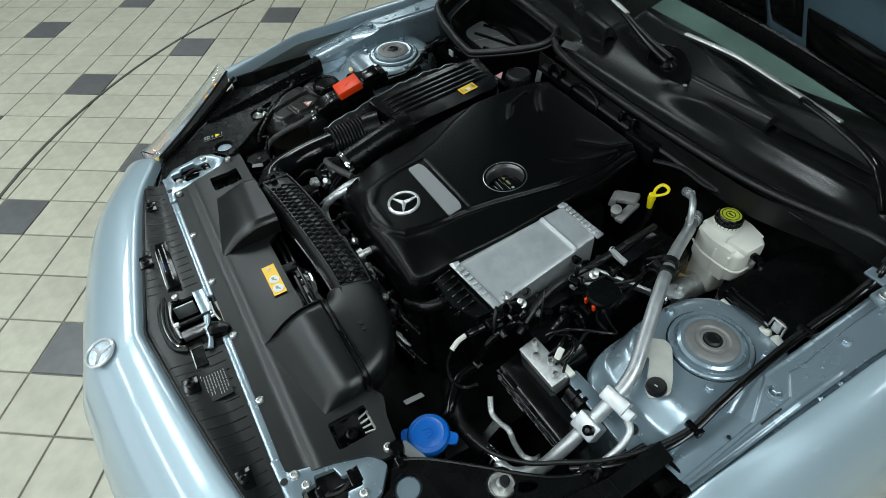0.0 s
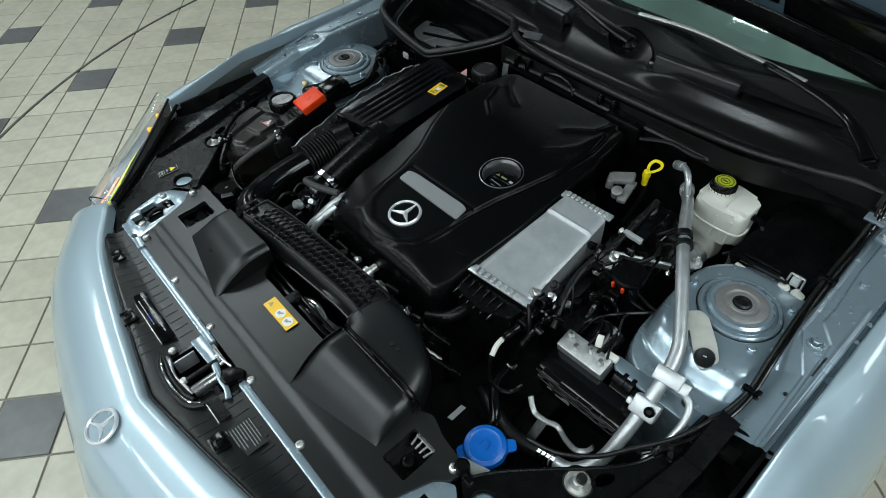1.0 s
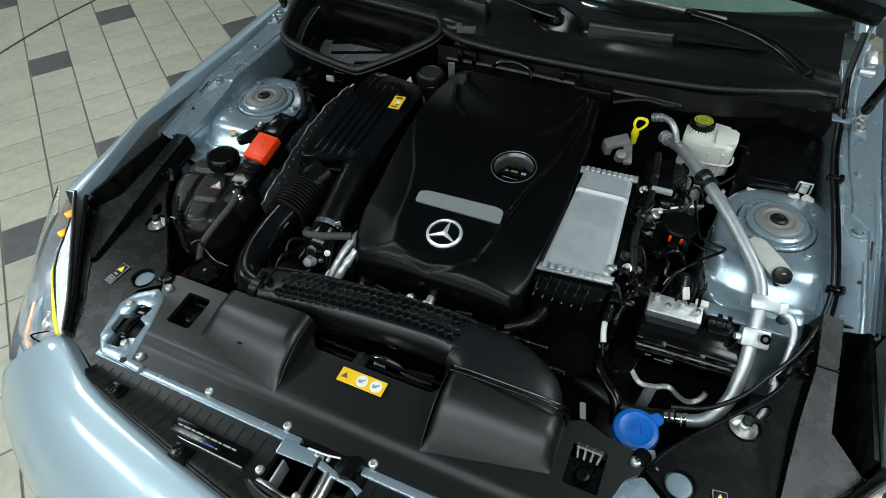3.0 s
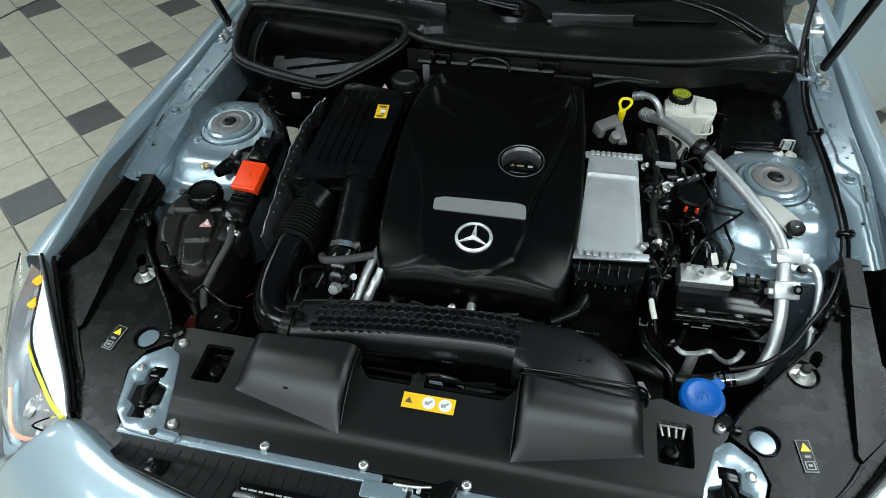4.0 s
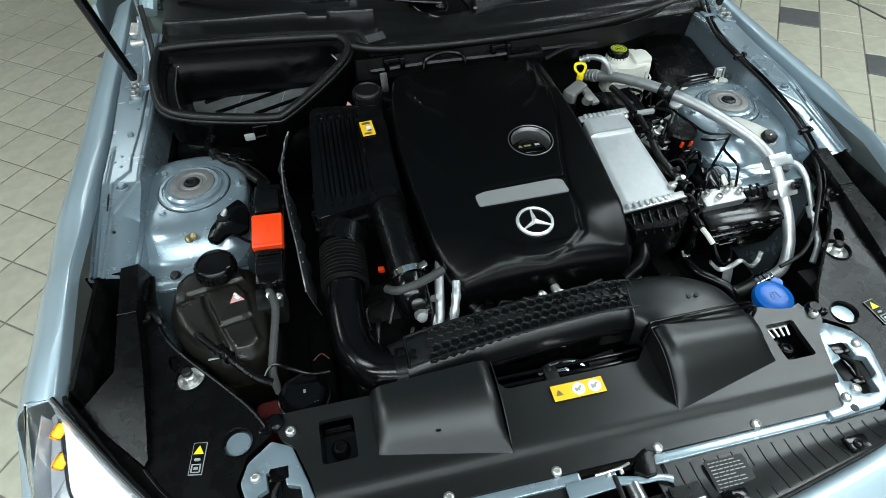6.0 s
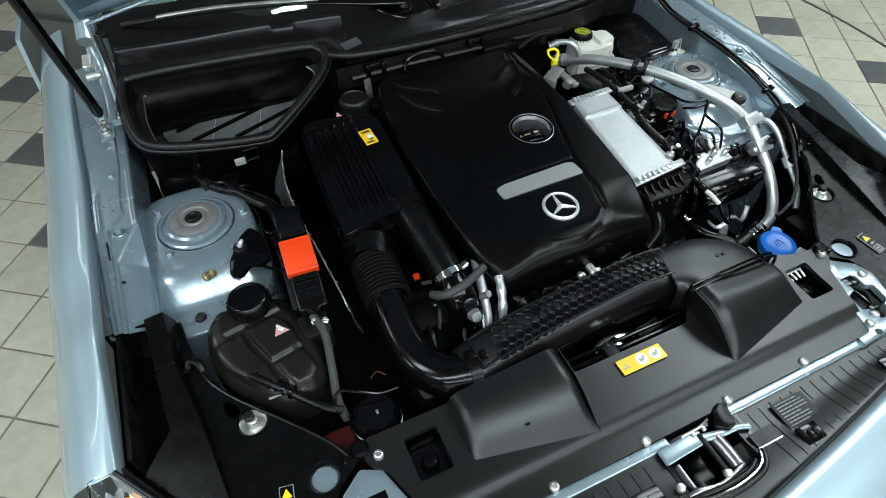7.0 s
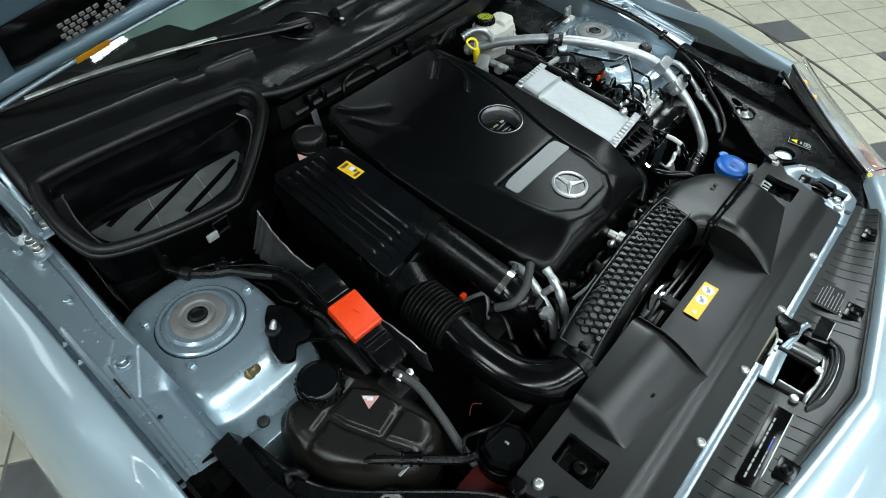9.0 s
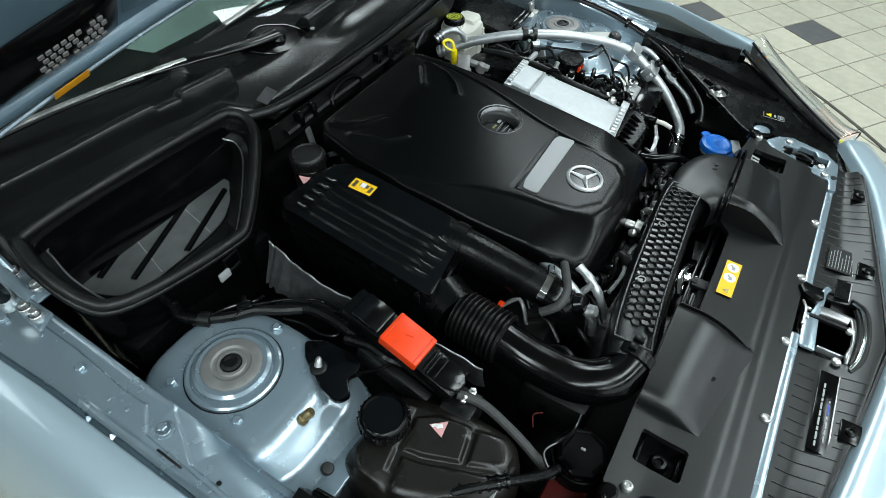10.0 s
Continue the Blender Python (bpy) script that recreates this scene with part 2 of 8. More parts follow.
def plate(outline, holes=(), z=0.0, thick=0.01, top=None, cut=0.0, folds=()):
    """A flat piece with holes; top(x, y) bends its upper face; cut: chamfer along the outer rim; folds: y of fold lines."""
    bm = bmesh.new()
    edges = []
    for ring in (outline, *holes):
        vs = [bm.verts.new((p[0], p[1], 0)) for p in ring]
        edges += [bm.edges.new((vs[k], vs[(k + 1) % len(vs)])) for k in range(len(vs))]
    bmesh.ops.triangle_fill(bm, use_beauty=True, use_dissolve=False, edges=edges)
    for y in folds:
        bmesh.ops.bisect_plane(bm, geom=bm.verts[:] + bm.edges[:] + bm.faces[:], plane_co=(0, y, 0), plane_no=(0, 1, 0))
    if top:
        for _ in range(3):
            long = [e for e in bm.edges if e.calc_length() > 0.022]
            if long:
                bmesh.ops.subdivide_edges(bm, edges=long, cuts=1)
        bmesh.ops.triangulate(bm, faces=bm.faces[:])
    low = bmesh.ops.extrude_face_region(bm, geom=bm.faces[:])
    lows = [g for g in low["geom"] if isinstance(g, bmesh.types.BMVert)]
    for v in lows:
        v.co.z = -thick
    if cut:
        rim = [e for e in bm.edges if len(e.link_faces) == 2 and e.verts[0].co.z > -1e-6 and e.verts[1].co.z > -1e-6
               and e.calc_face_angle(0.0) > 1.0]
        bmesh.ops.bevel(bm, geom=rim, offset=cut, segments=2, affect="EDGES", profile=0.5)
    for v in bm.verts:
        v.co.z += top(v.co.x, v.co.y) if top else z
    return bm


def disc_ring(cx, cy, r, n=28):
    return [(cx + r * math.cos(2 * math.pi * k / n), cy + r * math.sin(2 * math.pi * k / n)) for k in range(n)]


def rounded(outline, r=0.01, n=4):
    """The outline with its corners rounded."""
    out = []
    m = len(outline)
    for k in range(m):
        a, b, c = (Vector((*outline[(k + d) % m][:2], 0)) for d in (-1, 0, 1))
        u, v = (a - b), (c - b)
        d = min(r, u.length * 0.45, v.length * 0.45)
        p, q = b + u.normalized() * d, b + v.normalized() * d
        for s in range(n + 1):
            t = s / n
            w = (1 - t) ** 2 * p + 2 * t * (1 - t) * b + t * t * q
            out.append((w.x, w.y))
    return out


def rect(x0, y0, x1, y1):
    return [(x0, y0), (x1, y0), (x1, y1), (x0, y1)]


def prism(outline, z0, z1, bevel=0.004, segments=3, taper=1.0, m=None):
    """An upright body over an outline with rounded top and bottom rims."""
    bm = bmesh.new()
    cx = sum(p[0] for p in outline) / len(outline)
    cy = sum(p[1] for p in outline) / len(outline)
    top = [bm.verts.new((cx + (p[0] - cx) * taper, cy + (p[1] - cy) * taper, z1)) for p in outline]
    low = [bm.verts.new((p[0], p[1], z0)) for p in outline]
    bm.faces.new(top)
    bm.faces.new(low[::-1])
    n = len(top)
    for k in range(n):
        bm.faces.new((low[k], low[(k + 1) % n], top[(k + 1) % n], top[k]))
    if bevel:
        rim = [e for e in bm.edges if abs(e.verts[0].co.z - e.verts[1].co.z) < 1e-6]
        bmesh.ops.bevel(bm, geom=rim, offset=bevel, segments=segments, affect="EDGES", profile=0.5)
    return moved(bm, m) if m else bm


def sheet(nu, nv, f, thick=0.0):
    """A surface f(u, v) over the unit square; thick: depth of a second skin under it."""
    bm = bmesh.new()
    g = [[bm.verts.new(f(i / nu, j / nv)) for j in range(nv + 1)] for i in range(nu + 1)]
    for i in range(nu):
        for j in range(nv):
            bm.faces.new((g[i][j], g[i + 1][j], g[i + 1][j + 1], g[i][j + 1]))
    if thick:
        bmesh.ops.recalc_face_normals(bm, faces=bm.faces)
        bmesh.ops.solidify(bm, geom=bm.faces[:], thickness=thick)
    return bm


def soft(a, b, x):
    t = min(1.0, max(0.0, (x - a) / (b - a)))
    return t * t * (3 - 2 * t)


def seg_far(x, y, a, b):
    ax, ay, bx, by = *a, *b
    t = max(0.0, min(1.0, ((x - ax) * (bx - ax) + (y - ay) * (by - ay)) / ((bx - ax) ** 2 + (by - ay) ** 2)))
    return math.hypot(x - ax - t * (bx - ax), y - ay - t * (by - ay))


def inside_depth(x, y, poly):
    """Signed distance to a polygon: positive inside."""
    far = min(seg_far(x, y, poly[k], poly[(k + 1) % len(poly)]) for k in range(len(poly)))
    odd = False
    for k in range(len(poly)):
        (x0, y0), (x1, y1) = poly[k], poly[(k + 1) % len(poly)]
        if (y0 > y) != (y1 > y) and x < (x1 - x0) * (y - y0) / (y1 - y0) + x0:
            odd = not odd
    return far if odd else -far


def along(points, s):
    """Place at 0..1 along a smooth line through the points."""
    p = [Vector(q) for q in points]
    f = min(max(s, 0.0), 1.0) * (len(p) - 1)
    k = min(int(f), len(p) - 2)
    a, b, c, d = p[max(k - 1, 0)], p[k], p[k + 1], p[min(k + 2, len(p) - 1)]
    t = f - k
    return 0.5 * (2 * b + (c - a) * t + (2 * a - 5 * b + 4 * c - d) * t * t + (3 * b - a - 3 * c + d) * t ** 3)


def mirror(points, side):
    return [(p[0] * side, *p[1:]) for p in points]


def screw_mesh(r, mat, name):
    return finish(join(lathe([(r, -0.004), (r, 0.0015), (r * 0.85, 0.0035), (r * 0.55, 0.0045), (r * 0.45, 0.0025), (0, 0.0025)], n=16)), mat, name)


def bolt_mesh(r, mat, name):
    return finish(join(lathe([(r * 1.5, -0.004), (r * 1.5, 0.001), (r * 1.35, 0.002)], n=16), lathe([(r, 0.001), (r, 0.008), (r * 0.8, 0.009), (0, 0.009)], n=6)), mat, name, 25)


SCREW = screw_mesh(0.0078, ZINC, "screw")
BOLT = bolt_mesh(0.0062, ZINC, "bolt")
BOLT_BAY = bolt_mesh(0.0068, PAINT_BAY, "bolt")


# ---- hall: walls, ceiling, lamps ----
ROOM = (-8.0, -7.0, 8.0, 9.0)


def build_hall():
    x0, y0, x1, y1 = ROOM
    # unseen front wall with one long opening; its area lamp is added fill light
    solo("wall_south", join(box((x1 - x0 + 0.4, 0.2, 0.5), (0, y0 - 0.1, 0.25)), box((x1 - x0 + 0.4, 0.2, 0.3), (0, y0 - 0.1, CEILING - 0.15)), box((1.8, 0.2, CEILING - 0.8), (x0 + 0.7, y0 - 0.1, 1.75)), box((1.8, 0.2, CEILING - 0.8), (x1 - 0.7, y0 - 0.1, 1.75))), WALL_MAT, "unseen hall wall with an added long opening", "wall", kind="structure")
    fill_light = bpy.data.lights.new("front_fill", "AREA")
    fill_light.shape, fill_light.size, fill_light.size_y, fill_light.energy, fill_light.color = "RECTANGLE", 12.6, 2.4, FRONT_FILL_POWER, (0.86, 0.94, 1.0)
    ob = new("front_fill", fill_light)
    ob.location, ob.rotation_euler = (0, y0 - 0.02, 1.75), (radians(90), 0, 0)
    for name, size, place in (("wall_north", (x1 - x0 + 0.4, 0.2, CEILING), (0, y1 + 0.1, CEILING / 2)),
                              ("wall_west", (0.2, y1 - y0, CEILING), (x0 - 0.1, (y0 + y1) / 2, CEILING / 2)),
                              ("wall_east", (0.2, y1 - y0, CEILING), (x1 + 0.1, (y0 + y1) / 2, CEILING / 2))):
        solo(name, box(size, place), WALL_MAT, "plain pale painted hall wall", "wall", kind="structure")
    solo("ceiling", box((x1 - x0 + 0.4, y1 - y0 + 0.4, 0.2), (0, (y0 + y1) / 2, CEILING + 0.1)), CEIL_MAT, "plain light grey hall ceiling", "ceiling", kind="structure")
    for x, y, wide, deep, watts in [(x, y, 1.44, 0.52, LAMP_POWER) for x, y in LAMP_PLACES] + [(x, y, w, d, LAMP_POWER * share) for x, y, w, d, share in OTHER_LAMPS]:
        lamp = thing("ceiling_lamp", (x, y, CEILING), "white ceiling lamp panel, lit", "lamp", "ceiling lamps")
        part("housing", box((wide + 0.06, deep + 0.08, 0.06), (x, y, CEILING - 0.032), 0.008), LAMP_CASE, lamp)
        light = bpy.data.lights.new("lamp_light", "AREA")
        light.shape, light.size, light.size_y = "RECTANGLE", wide, deep
        light.energy, light.color = watts, (0.855, 0.975, 1.0)
        ob = new("tube_light", light)
        ob.parent = lamp
        ob.location = (0, 0, -0.07)


build_hall()

# ---- car body ----
car = thing("car", (0, 0.6, 0), "silver-blue roadster with its bonnet and driver's door open", "car")

NOSE_EDGE = [(0, -0.837, 0.700), (0.20, -0.805, 0.700), (0.40, -0.763, 0.698), (0.54, -0.706, 0.690), (0.585, -0.715, 0.668),
             (0.62, -0.745, 0.615), (0.69, -0.725, 0.575), (0.76, -0.645, 0.575), (0.828, -0.53, 0.600), (0.857, -0.42, 0.655)]
NOSE_PULL = [(0, -0.955, 0.702), (0.21, -0.925, 0.702), (0.43, -0.875, 0.700), (0.60, -0.79, 0.688), (0.655, -0.79, 0.655),
             (0.68, -0.79, 0.600), (0.745, -0.74, 0.572), (0.81, -0.67, 0.570), (0.868, -0.54, 0.600), (0.882, -0.42, 0.630)]
NOSE_MID = [(0, -1.002, 0.545), (0.24, -0.972, 0.545), (0.49, -0.915, 0.545), (0.66, -0.835, 0.54), (0.72, -0.79, 0.53),
            (0.76, -0.76, 0.52), (0.80, -0.71, 0.50), (0.845, -0.64, 0.50), (0.882, -0.53, 0.50), (0.890, -0.42, 0.50)]


def nose_point(s, v):
    side = -1 if s < 0 else 1
    a, b, c = (along(line, abs(s)) for line in (NOSE_EDGE, NOSE_PULL, NOSE_MID))
    if v < 0.12:
        w = v / 0.12
        p = a + Vector((0, 0.012, -0.02)) * (1 - w)
    elif v < 0.7:
        t = (v - 0.12) / 0.58
        p = (1 - t) ** 2 * a + 2 * t * (1 - t) * b + t * t * c
    else:
        t = (v - 0.7) / 0.3
        p = c + Vector((0, 0.05 * t * t, -0.30 * t))
    return (p.x * side, p.y, p.z)


bumper = part("front_bumper", sheet(96, 40, lambda u, v: nose_point(2 * u - 1, v), 0.004), PAINT, car, "glossy silver-blue front nose and bumper", 50)


def star_badge(parent, place, r, rot, deep=0.003):
    """A round emblem: a ring with three tapering spokes."""
    badge = part("badge", lathe([(r * 0.86, 0), (r * 0.84, deep), (r * 0.90, deep * 1.7), (r, deep), (r * 1.02, 0)], place, rot, 48), BADGE, parent, "round chrome emblem ring with three spokes")
    m = pose(*place, *rot)
    for k in range(3):
        a = math.pi / 2 + k * 2 * math.pi / 3
        bm = bmesh.new()
        tip, root = Vector((math.cos(a), math.sin(a), 0)) * r * 0.88, Vector((0, 0, 0))
        side = Vector((-math.sin(a), math.cos(a), 0)) * r * 0.15
        back = -Vector((math.cos(a), math.sin(a), 0)) * r * 0.10
        top = bm.verts.new(root + Vector((0, 0, deep * 2.2)))
        l, rr, t, t2 = (bm.verts.new(q) for q in (root + side + back * 0 + Vector((0, 0, deep * 0.6)), root - side + Vector((0, 0, deep * 0.6)), tip + side * 0.12 + Vector((0, 0, deep)), tip - side * 0.12 + Vector((0, 0, deep))))
        low = [bm.verts.new(Vector((v.co.x, v.co.y, 0))) for v in (l, rr, t2, t)]
        bm.faces.new((top, l, t))
        bm.faces.new((top, t, t2))
        bm.faces.new((top, t2, rr))
        ring = [l, rr, t2, t]
        for q in range(4):
            bm.faces.new((ring[q], ring[(q + 1) % 4], low[(q + 1) % 4], low[q]))
        part("spoke", moved(bm, m), BADGE, badge, angle=10)
    return badge


nose_badge = star_badge(bumper, (0.0, -0.909, 0.6905), 0.030, (17, 0, 0))
part("badge_field", lathe([(0.0295, -0.002), (0.0295, 0.0008), (0, 0.0012)], (0.0, -0.909, 0.6905), (17, 0, 0)), PAINT_BAY, nose_badge)

FENDER = [(0.750, 0.772), (0.751, 0.798), (0.757, 0.803), (0.772, 0.802), (0.800, 0.789), (0.832, 0.752), (0.860, 0.695), (0.880, 0.615), (0.890, 0.53), (0.888, 0.40), (0.875, 0.30)]


def fender_point(side):
    def f(u, v):
        y = -0.44 + 0.02 * soft(0.3, 0.6, v) + 1.19 * u
        x, z = along([(a, b, 0) for a, b in FENDER], v)[:2]
        front = max(0.0, -0.22 - y)
        x += 0.03 * front * (1 - v)
        z -= (0.24 * front + 0.10 * front ** 2) * (1 - v) ** 0.7 + 0.02 * front
        z += 0.035 * max(0.0, y) * (1 - v)
        z -= 0.020 * soft(-0.02, -0.20, y) * soft(-0.46, -0.30, y) * soft(0.12, 0.42, v) * soft(1.0, 0.7, v)
        x += 0.045 * max(0.0, y - 0.15) * (1 - v) - 0.02 * max(0.0, y - 0.3) * (1 - v)
        if y < -0.34:
            drop = soft(0.34, 0.47, -y)
            low = soft(0.0, 0.75, v)
            z -= 0.02 * drop * low
        return (side * x, y, z)
    return f


RAIL_STEP = [(0.690, 0.60), (0.692, 0.175), (0.697, 0.072), (0.695, 0.032), (0.723, -0.001), (0.725, -0.06), (0.73, -0.189), (0.730, -0.30), (0.80, -0.30), (0.80, 0.60)]
RAIL_DIP = [(0.660, 0.010), (0.681, -0.004), (0.719, -0.068), (0.723, -0.187), (0.723, -0.30), (0.60, -0.30), (0.60, 0.03)]


def rail_point(side):
    def f(u, v):
        y = -0.205 + 0.765 * u
        base = 0.787 + (0.040 * y if y > 0 else 0.20 * y)
        flare = 0.045 * max(0.0, y - 0.15)
        if v < 0.12:
            # wall down into the bay, with a rolled bead at its top
            w = v / 0.12
            x, z = 0.668 + 0.006 * w, base - 0.090 * (1 - w)
        elif v > 0.93:
            # dark gap along the wing
            w = (v - 0.93) / 0.07
            x, z = along([(0.7435, base, 0), (0.7445, base - 0.009, 0), (0.7500, base - 0.010, 0), (0.7515, base - 0.002, 0)], w)[:2]
        else:
            w = (v - 0.12) / 0.81
            x = 0.674 + 0.0695 * w
            step = inside_depth(x, y, RAIL_STEP)
            dip = inside_depth(x, y, RAIL_DIP)
            z = base - 0.0035 * soft(0.0012, -0.0012, step)
            z -= 0.0030 * soft(-0.0012, 0.0012, dip) + 0.020 * max(0.0, min(1.0, dip / 0.045)) ** 2
            bead = (x - 0.6775) / 0.0032
            z += 0.0026 * math.exp(-bead * bead) * soft(-0.03, 0.03, y)
            rib = (x - 0.7345) / 0.0030
            z += 0.0022 * math.exp(-rib * rib) * soft(0.18, 0.14, abs(y + 0.06))
        x -= 0.035 * max(0.0, y - 0.05) * (1 - v)
        return (side * (x + flare * v), y, z)
    return f


def build_side(side):
    fender = part("fender", sheet(60, 36, fender_point(side), 0.0025), PAINT, car, "glossy silver-blue front wing", 60)
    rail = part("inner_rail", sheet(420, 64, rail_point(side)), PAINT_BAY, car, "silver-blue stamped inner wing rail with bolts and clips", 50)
    for x, y in ((0.706, -0.011), (0.706, 0.145), (0.712, 0.300)):
        z = 0.785 + (0.040 if y > 0 else 0.20) * y
        part("bolt_ring", lathe([(0.0135, -0.002), (0.0130, 0.0010), (0.0105, 0.0016), (0.0095, 0.0004)], (side * x, y, z - 0.0015), n=24), PAINT_BAY, rail)
        shared("rail_bolt", BOLT_BAY, rail, (side * x, y, z - 0.001))
    for x, y in ((0.715, 0.078), (0.727, 0.063), (0.713, 0.046), (0.733, -0.190), (0.700, 0.235)):
        part("stud", lathe([(0.0034, -0.002), (0.0030, 0.0016), (0, 0.0022)], (side * x, y, 0.787 + (0.040 if y > 0 else 0.20) * y), n=10), PAINT_BAY, rail)
    part("slot", box((0.003, 0.040, 0.002), (side * 0.7285, -0.045, 0.7785), 0.0006, (11.3, 0, 0)), PRINT_BLACK, rail)
    part("drain_dot", lathe([(0.0030, -0.002), (0.0030, 0.0006), (0, 0.0007)], (side * 0.716, -0.110, 0.7615), n=10), PRINT_BLACK, rail)
    for y in (0.04, 0.085, 0.27):
        bm = bmesh.new()
        a, b, c, d = (bm.verts.new(q) for q in ((-0.004, -0.005, 0), (0.005, -0.004, 0), (0.0015, 0.006, 0), (0.0, 0.0, 0.0035)))
        for tri in ((a, b, d), (b, c, d), (c, a, d)):
            bm.faces.new(tri)
        part("stamped_peak", moved(bm, pose(side * 0.7465, y, 0.778 + 0.040 * y) @ Matrix.Scale(1.3, 4)), PAINT_BAY, rail, angle=20)
    # strut tower
    cx = 0.585 * side

    def tower_ring(half_x, half_y, z, sx=0.0, sy=0.0, n=48):
        ring = []
        for k in range(n):
            a = 2 * math.pi * k / n
            c, s = math.cos(a), math.sin(a)
            e = 2.2 if (s > 0 and c * side < 0) else 3.6
            r = 1.0 / (abs(c) ** e + abs(s) ** e) ** (1 / e)
            ring.append(Vector((cx + side * sx + half_x * r * c, sy + half_y * r * s, z)))
        return ring

    bm = bmesh.new()
    rings = [tower_ring(hx, (back - front) / 2, z, sx, (back + front) / 2) for hx, front, back, z, sx in (
        (0.124, -0.212, 0.135, 0.50, 0.012), (0.122, -0.210, 0.133, 0.60, 0.012), (0.119, -0.206, 0.130, 0.685, 0.010), (0.117, -0.202, 0.128, 0.698, 0.009), (0.115, -0.196, 0.126, 0.7020, 0.008), (0.113, -0.170, 0.123, 0.7030, 0.007), (0.1115, -0.163, 0.1215, 0.7050, 0.006),
        (0.110, -0.156, 0.120, 0.7100, 0.005), (0.107, -0.143, 0.117, 0.7215, 0.003), (0.1045, -0.131, 0.115, 0.7315, 0.002), (0.102, -0.122, 0.113, 0.7375, 0.001), (0.098, -0.113, 0.108, 0.7415, 0.0), (0.090, -0.103, 0.100, 0.7437, 0.0), (0.084, -0.084, 0.084, 0.745, 0.0))]
    rows = [[bm.verts.new(p) for p in ring] for ring in rings]
    for a, b in zip(rows, rows[1:]):
        for k in range(48):
            bm.faces.new((a[k], a[(k + 1) % 48], b[(k + 1) % 48], b[k]))
    bm.faces.new(rows[-1])
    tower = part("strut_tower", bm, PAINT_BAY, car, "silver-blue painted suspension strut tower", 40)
    at = (cx, 0, 0.745)
    # thin dark ring draws the shade in the gap round the mount
    part("gap_ring", lathe([(0.0706, -0.002), (0.0705, 0.0006), (0.0688, 0.0006), (0.0685, -0.002)], at, n=48), DARK, tower)
    part("tower_flange", plate(rounded(mirror([(0.486, -0.196), (0.690, -0.188), (0.690, -0.212), (0.640, -0.222), (0.500, -0.222)], side), 0.008), z=0.7035, thick=0.006, cut=0.002), PAINT_BAY, tower)
    part("flange_plug", lathe([(0.009, 0), (0.0095, 0.004), (0.007, 0.010), (0, 0.011)], (side * 0.620, -0.190, 0.702), (20, 0, 0), 14), RUBBER, tower)
    part("mount_ring", lathe([(0.0685, -0.002), (0.068, 0.0045), (0.065, 0.0065), (0.0605, 0.0065), (0.0595, 0.0035), (0.0565, 0.0035), (0.0550, 0.010), (0.050, 0.0130), (0.0425, 0.0125)], at, n=48), PAINT_BAY, tower, "raised painted ring of the strut mount", 30)
    part("mount_disc", lathe([(0.0440, 0.006), (0.0430, 0.0145), (0.039, 0.0165), (0.029, 0.0165), (0.026, 0.0145), (0.022, 0.0145), (0.020, 0.0165), (0.016, 0.0165), (0.014, 0.012), (0, 0.012)], at, n=40), STRUT_GREY, tower, "grey steel strut mount disc", 30)
    part("mount_plate", plate(rounded([(cx + 0.050 * math.cos(a), max(-0.040, 0.050 * math.sin(a))) for a in [2 * math.pi * k / 40 for k in range(40)]], 0.002, 2), z=0.7555, thick=0.006, cut=0.0015), STRUT_GREY, tower, "grey D-shaped mount plate")
    part("rubber_nut", lathe([(0.0145, 0.010), (0.0145, 0.018), (0.010, 0.020), (0.008, 0.016), (0, 0.016)], at, n=20), RUBBER, tower)
    for dx, dy in ((-0.085 * side, -0.005), (0.062 * side, 0.059), (0.056 * side, -0.062)):
        shared("tower_bolt", BOLT_BAY, tower, (cx + dx, dy, 0.7425))
    return fender, rail, tower


fender_left, rail_left, tower_left = build_side(-1)
fender_right, rail_right, tower_right = build_side(1)

# ribs and pin on the tower of the expansion tank's side
part("pin", lathe([(0.0085, -0.002), (0.0085, 0.004), (0.0055, 0.005), (0.0055, 0.012), (0.0075, 0.013), (0.0065, 0.020), (0, 0.021)], (-0.591, -0.129, 0.732), (25, 45, 0), 14), BRASS, tower_left, "brass-coloured threaded pin")

# bay walls, floor pan and cross members that close the bay
part("floor_pan", box((1.34, 1.16, 0.02), (0, -0.10, 0.36)), DARK, car)
part("bulkhead", join(box((0.89, 0.02, 0.46), (0.225, 0.34, 0.60)), box((0.45, 0.02, 0.46), (-0.445, 0.455, 0.60)), box((0.02, 0.135, 0.46), (-0.21, 0.398, 0.60))), DARK, car, "black sound-deadened bulkhead")
for side in (-1, 1):
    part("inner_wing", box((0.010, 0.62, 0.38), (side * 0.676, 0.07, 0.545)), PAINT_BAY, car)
for side in (-1, 1):
    part("front_side_member", box((0.012, 0.44, 0.20), (side * 0.70, -0.42, 0.45)), DARK, car)
    part("wing_ledge", box((0.060, 0.60, 0.010), (side * 0.690, 0.080, 0.690)), DARK, car)
    part("wing_liner", box((0.006, 0.36, 0.30), (side * 0.743, -0.24, 0.585)), DARK, car)
    part("chassis_rail", box((0.05, 0.50, 0.10), (side * 0.40, -0.42, 0.43), 0.01), DARK, car)
part("front_member", box((1.16, 0.05, 0.26), (0, -0.60, 0.50), 0.01), DARK, car)


# ---- bonnet, raised on gas struts ----
HOOD_TURN = 59.0


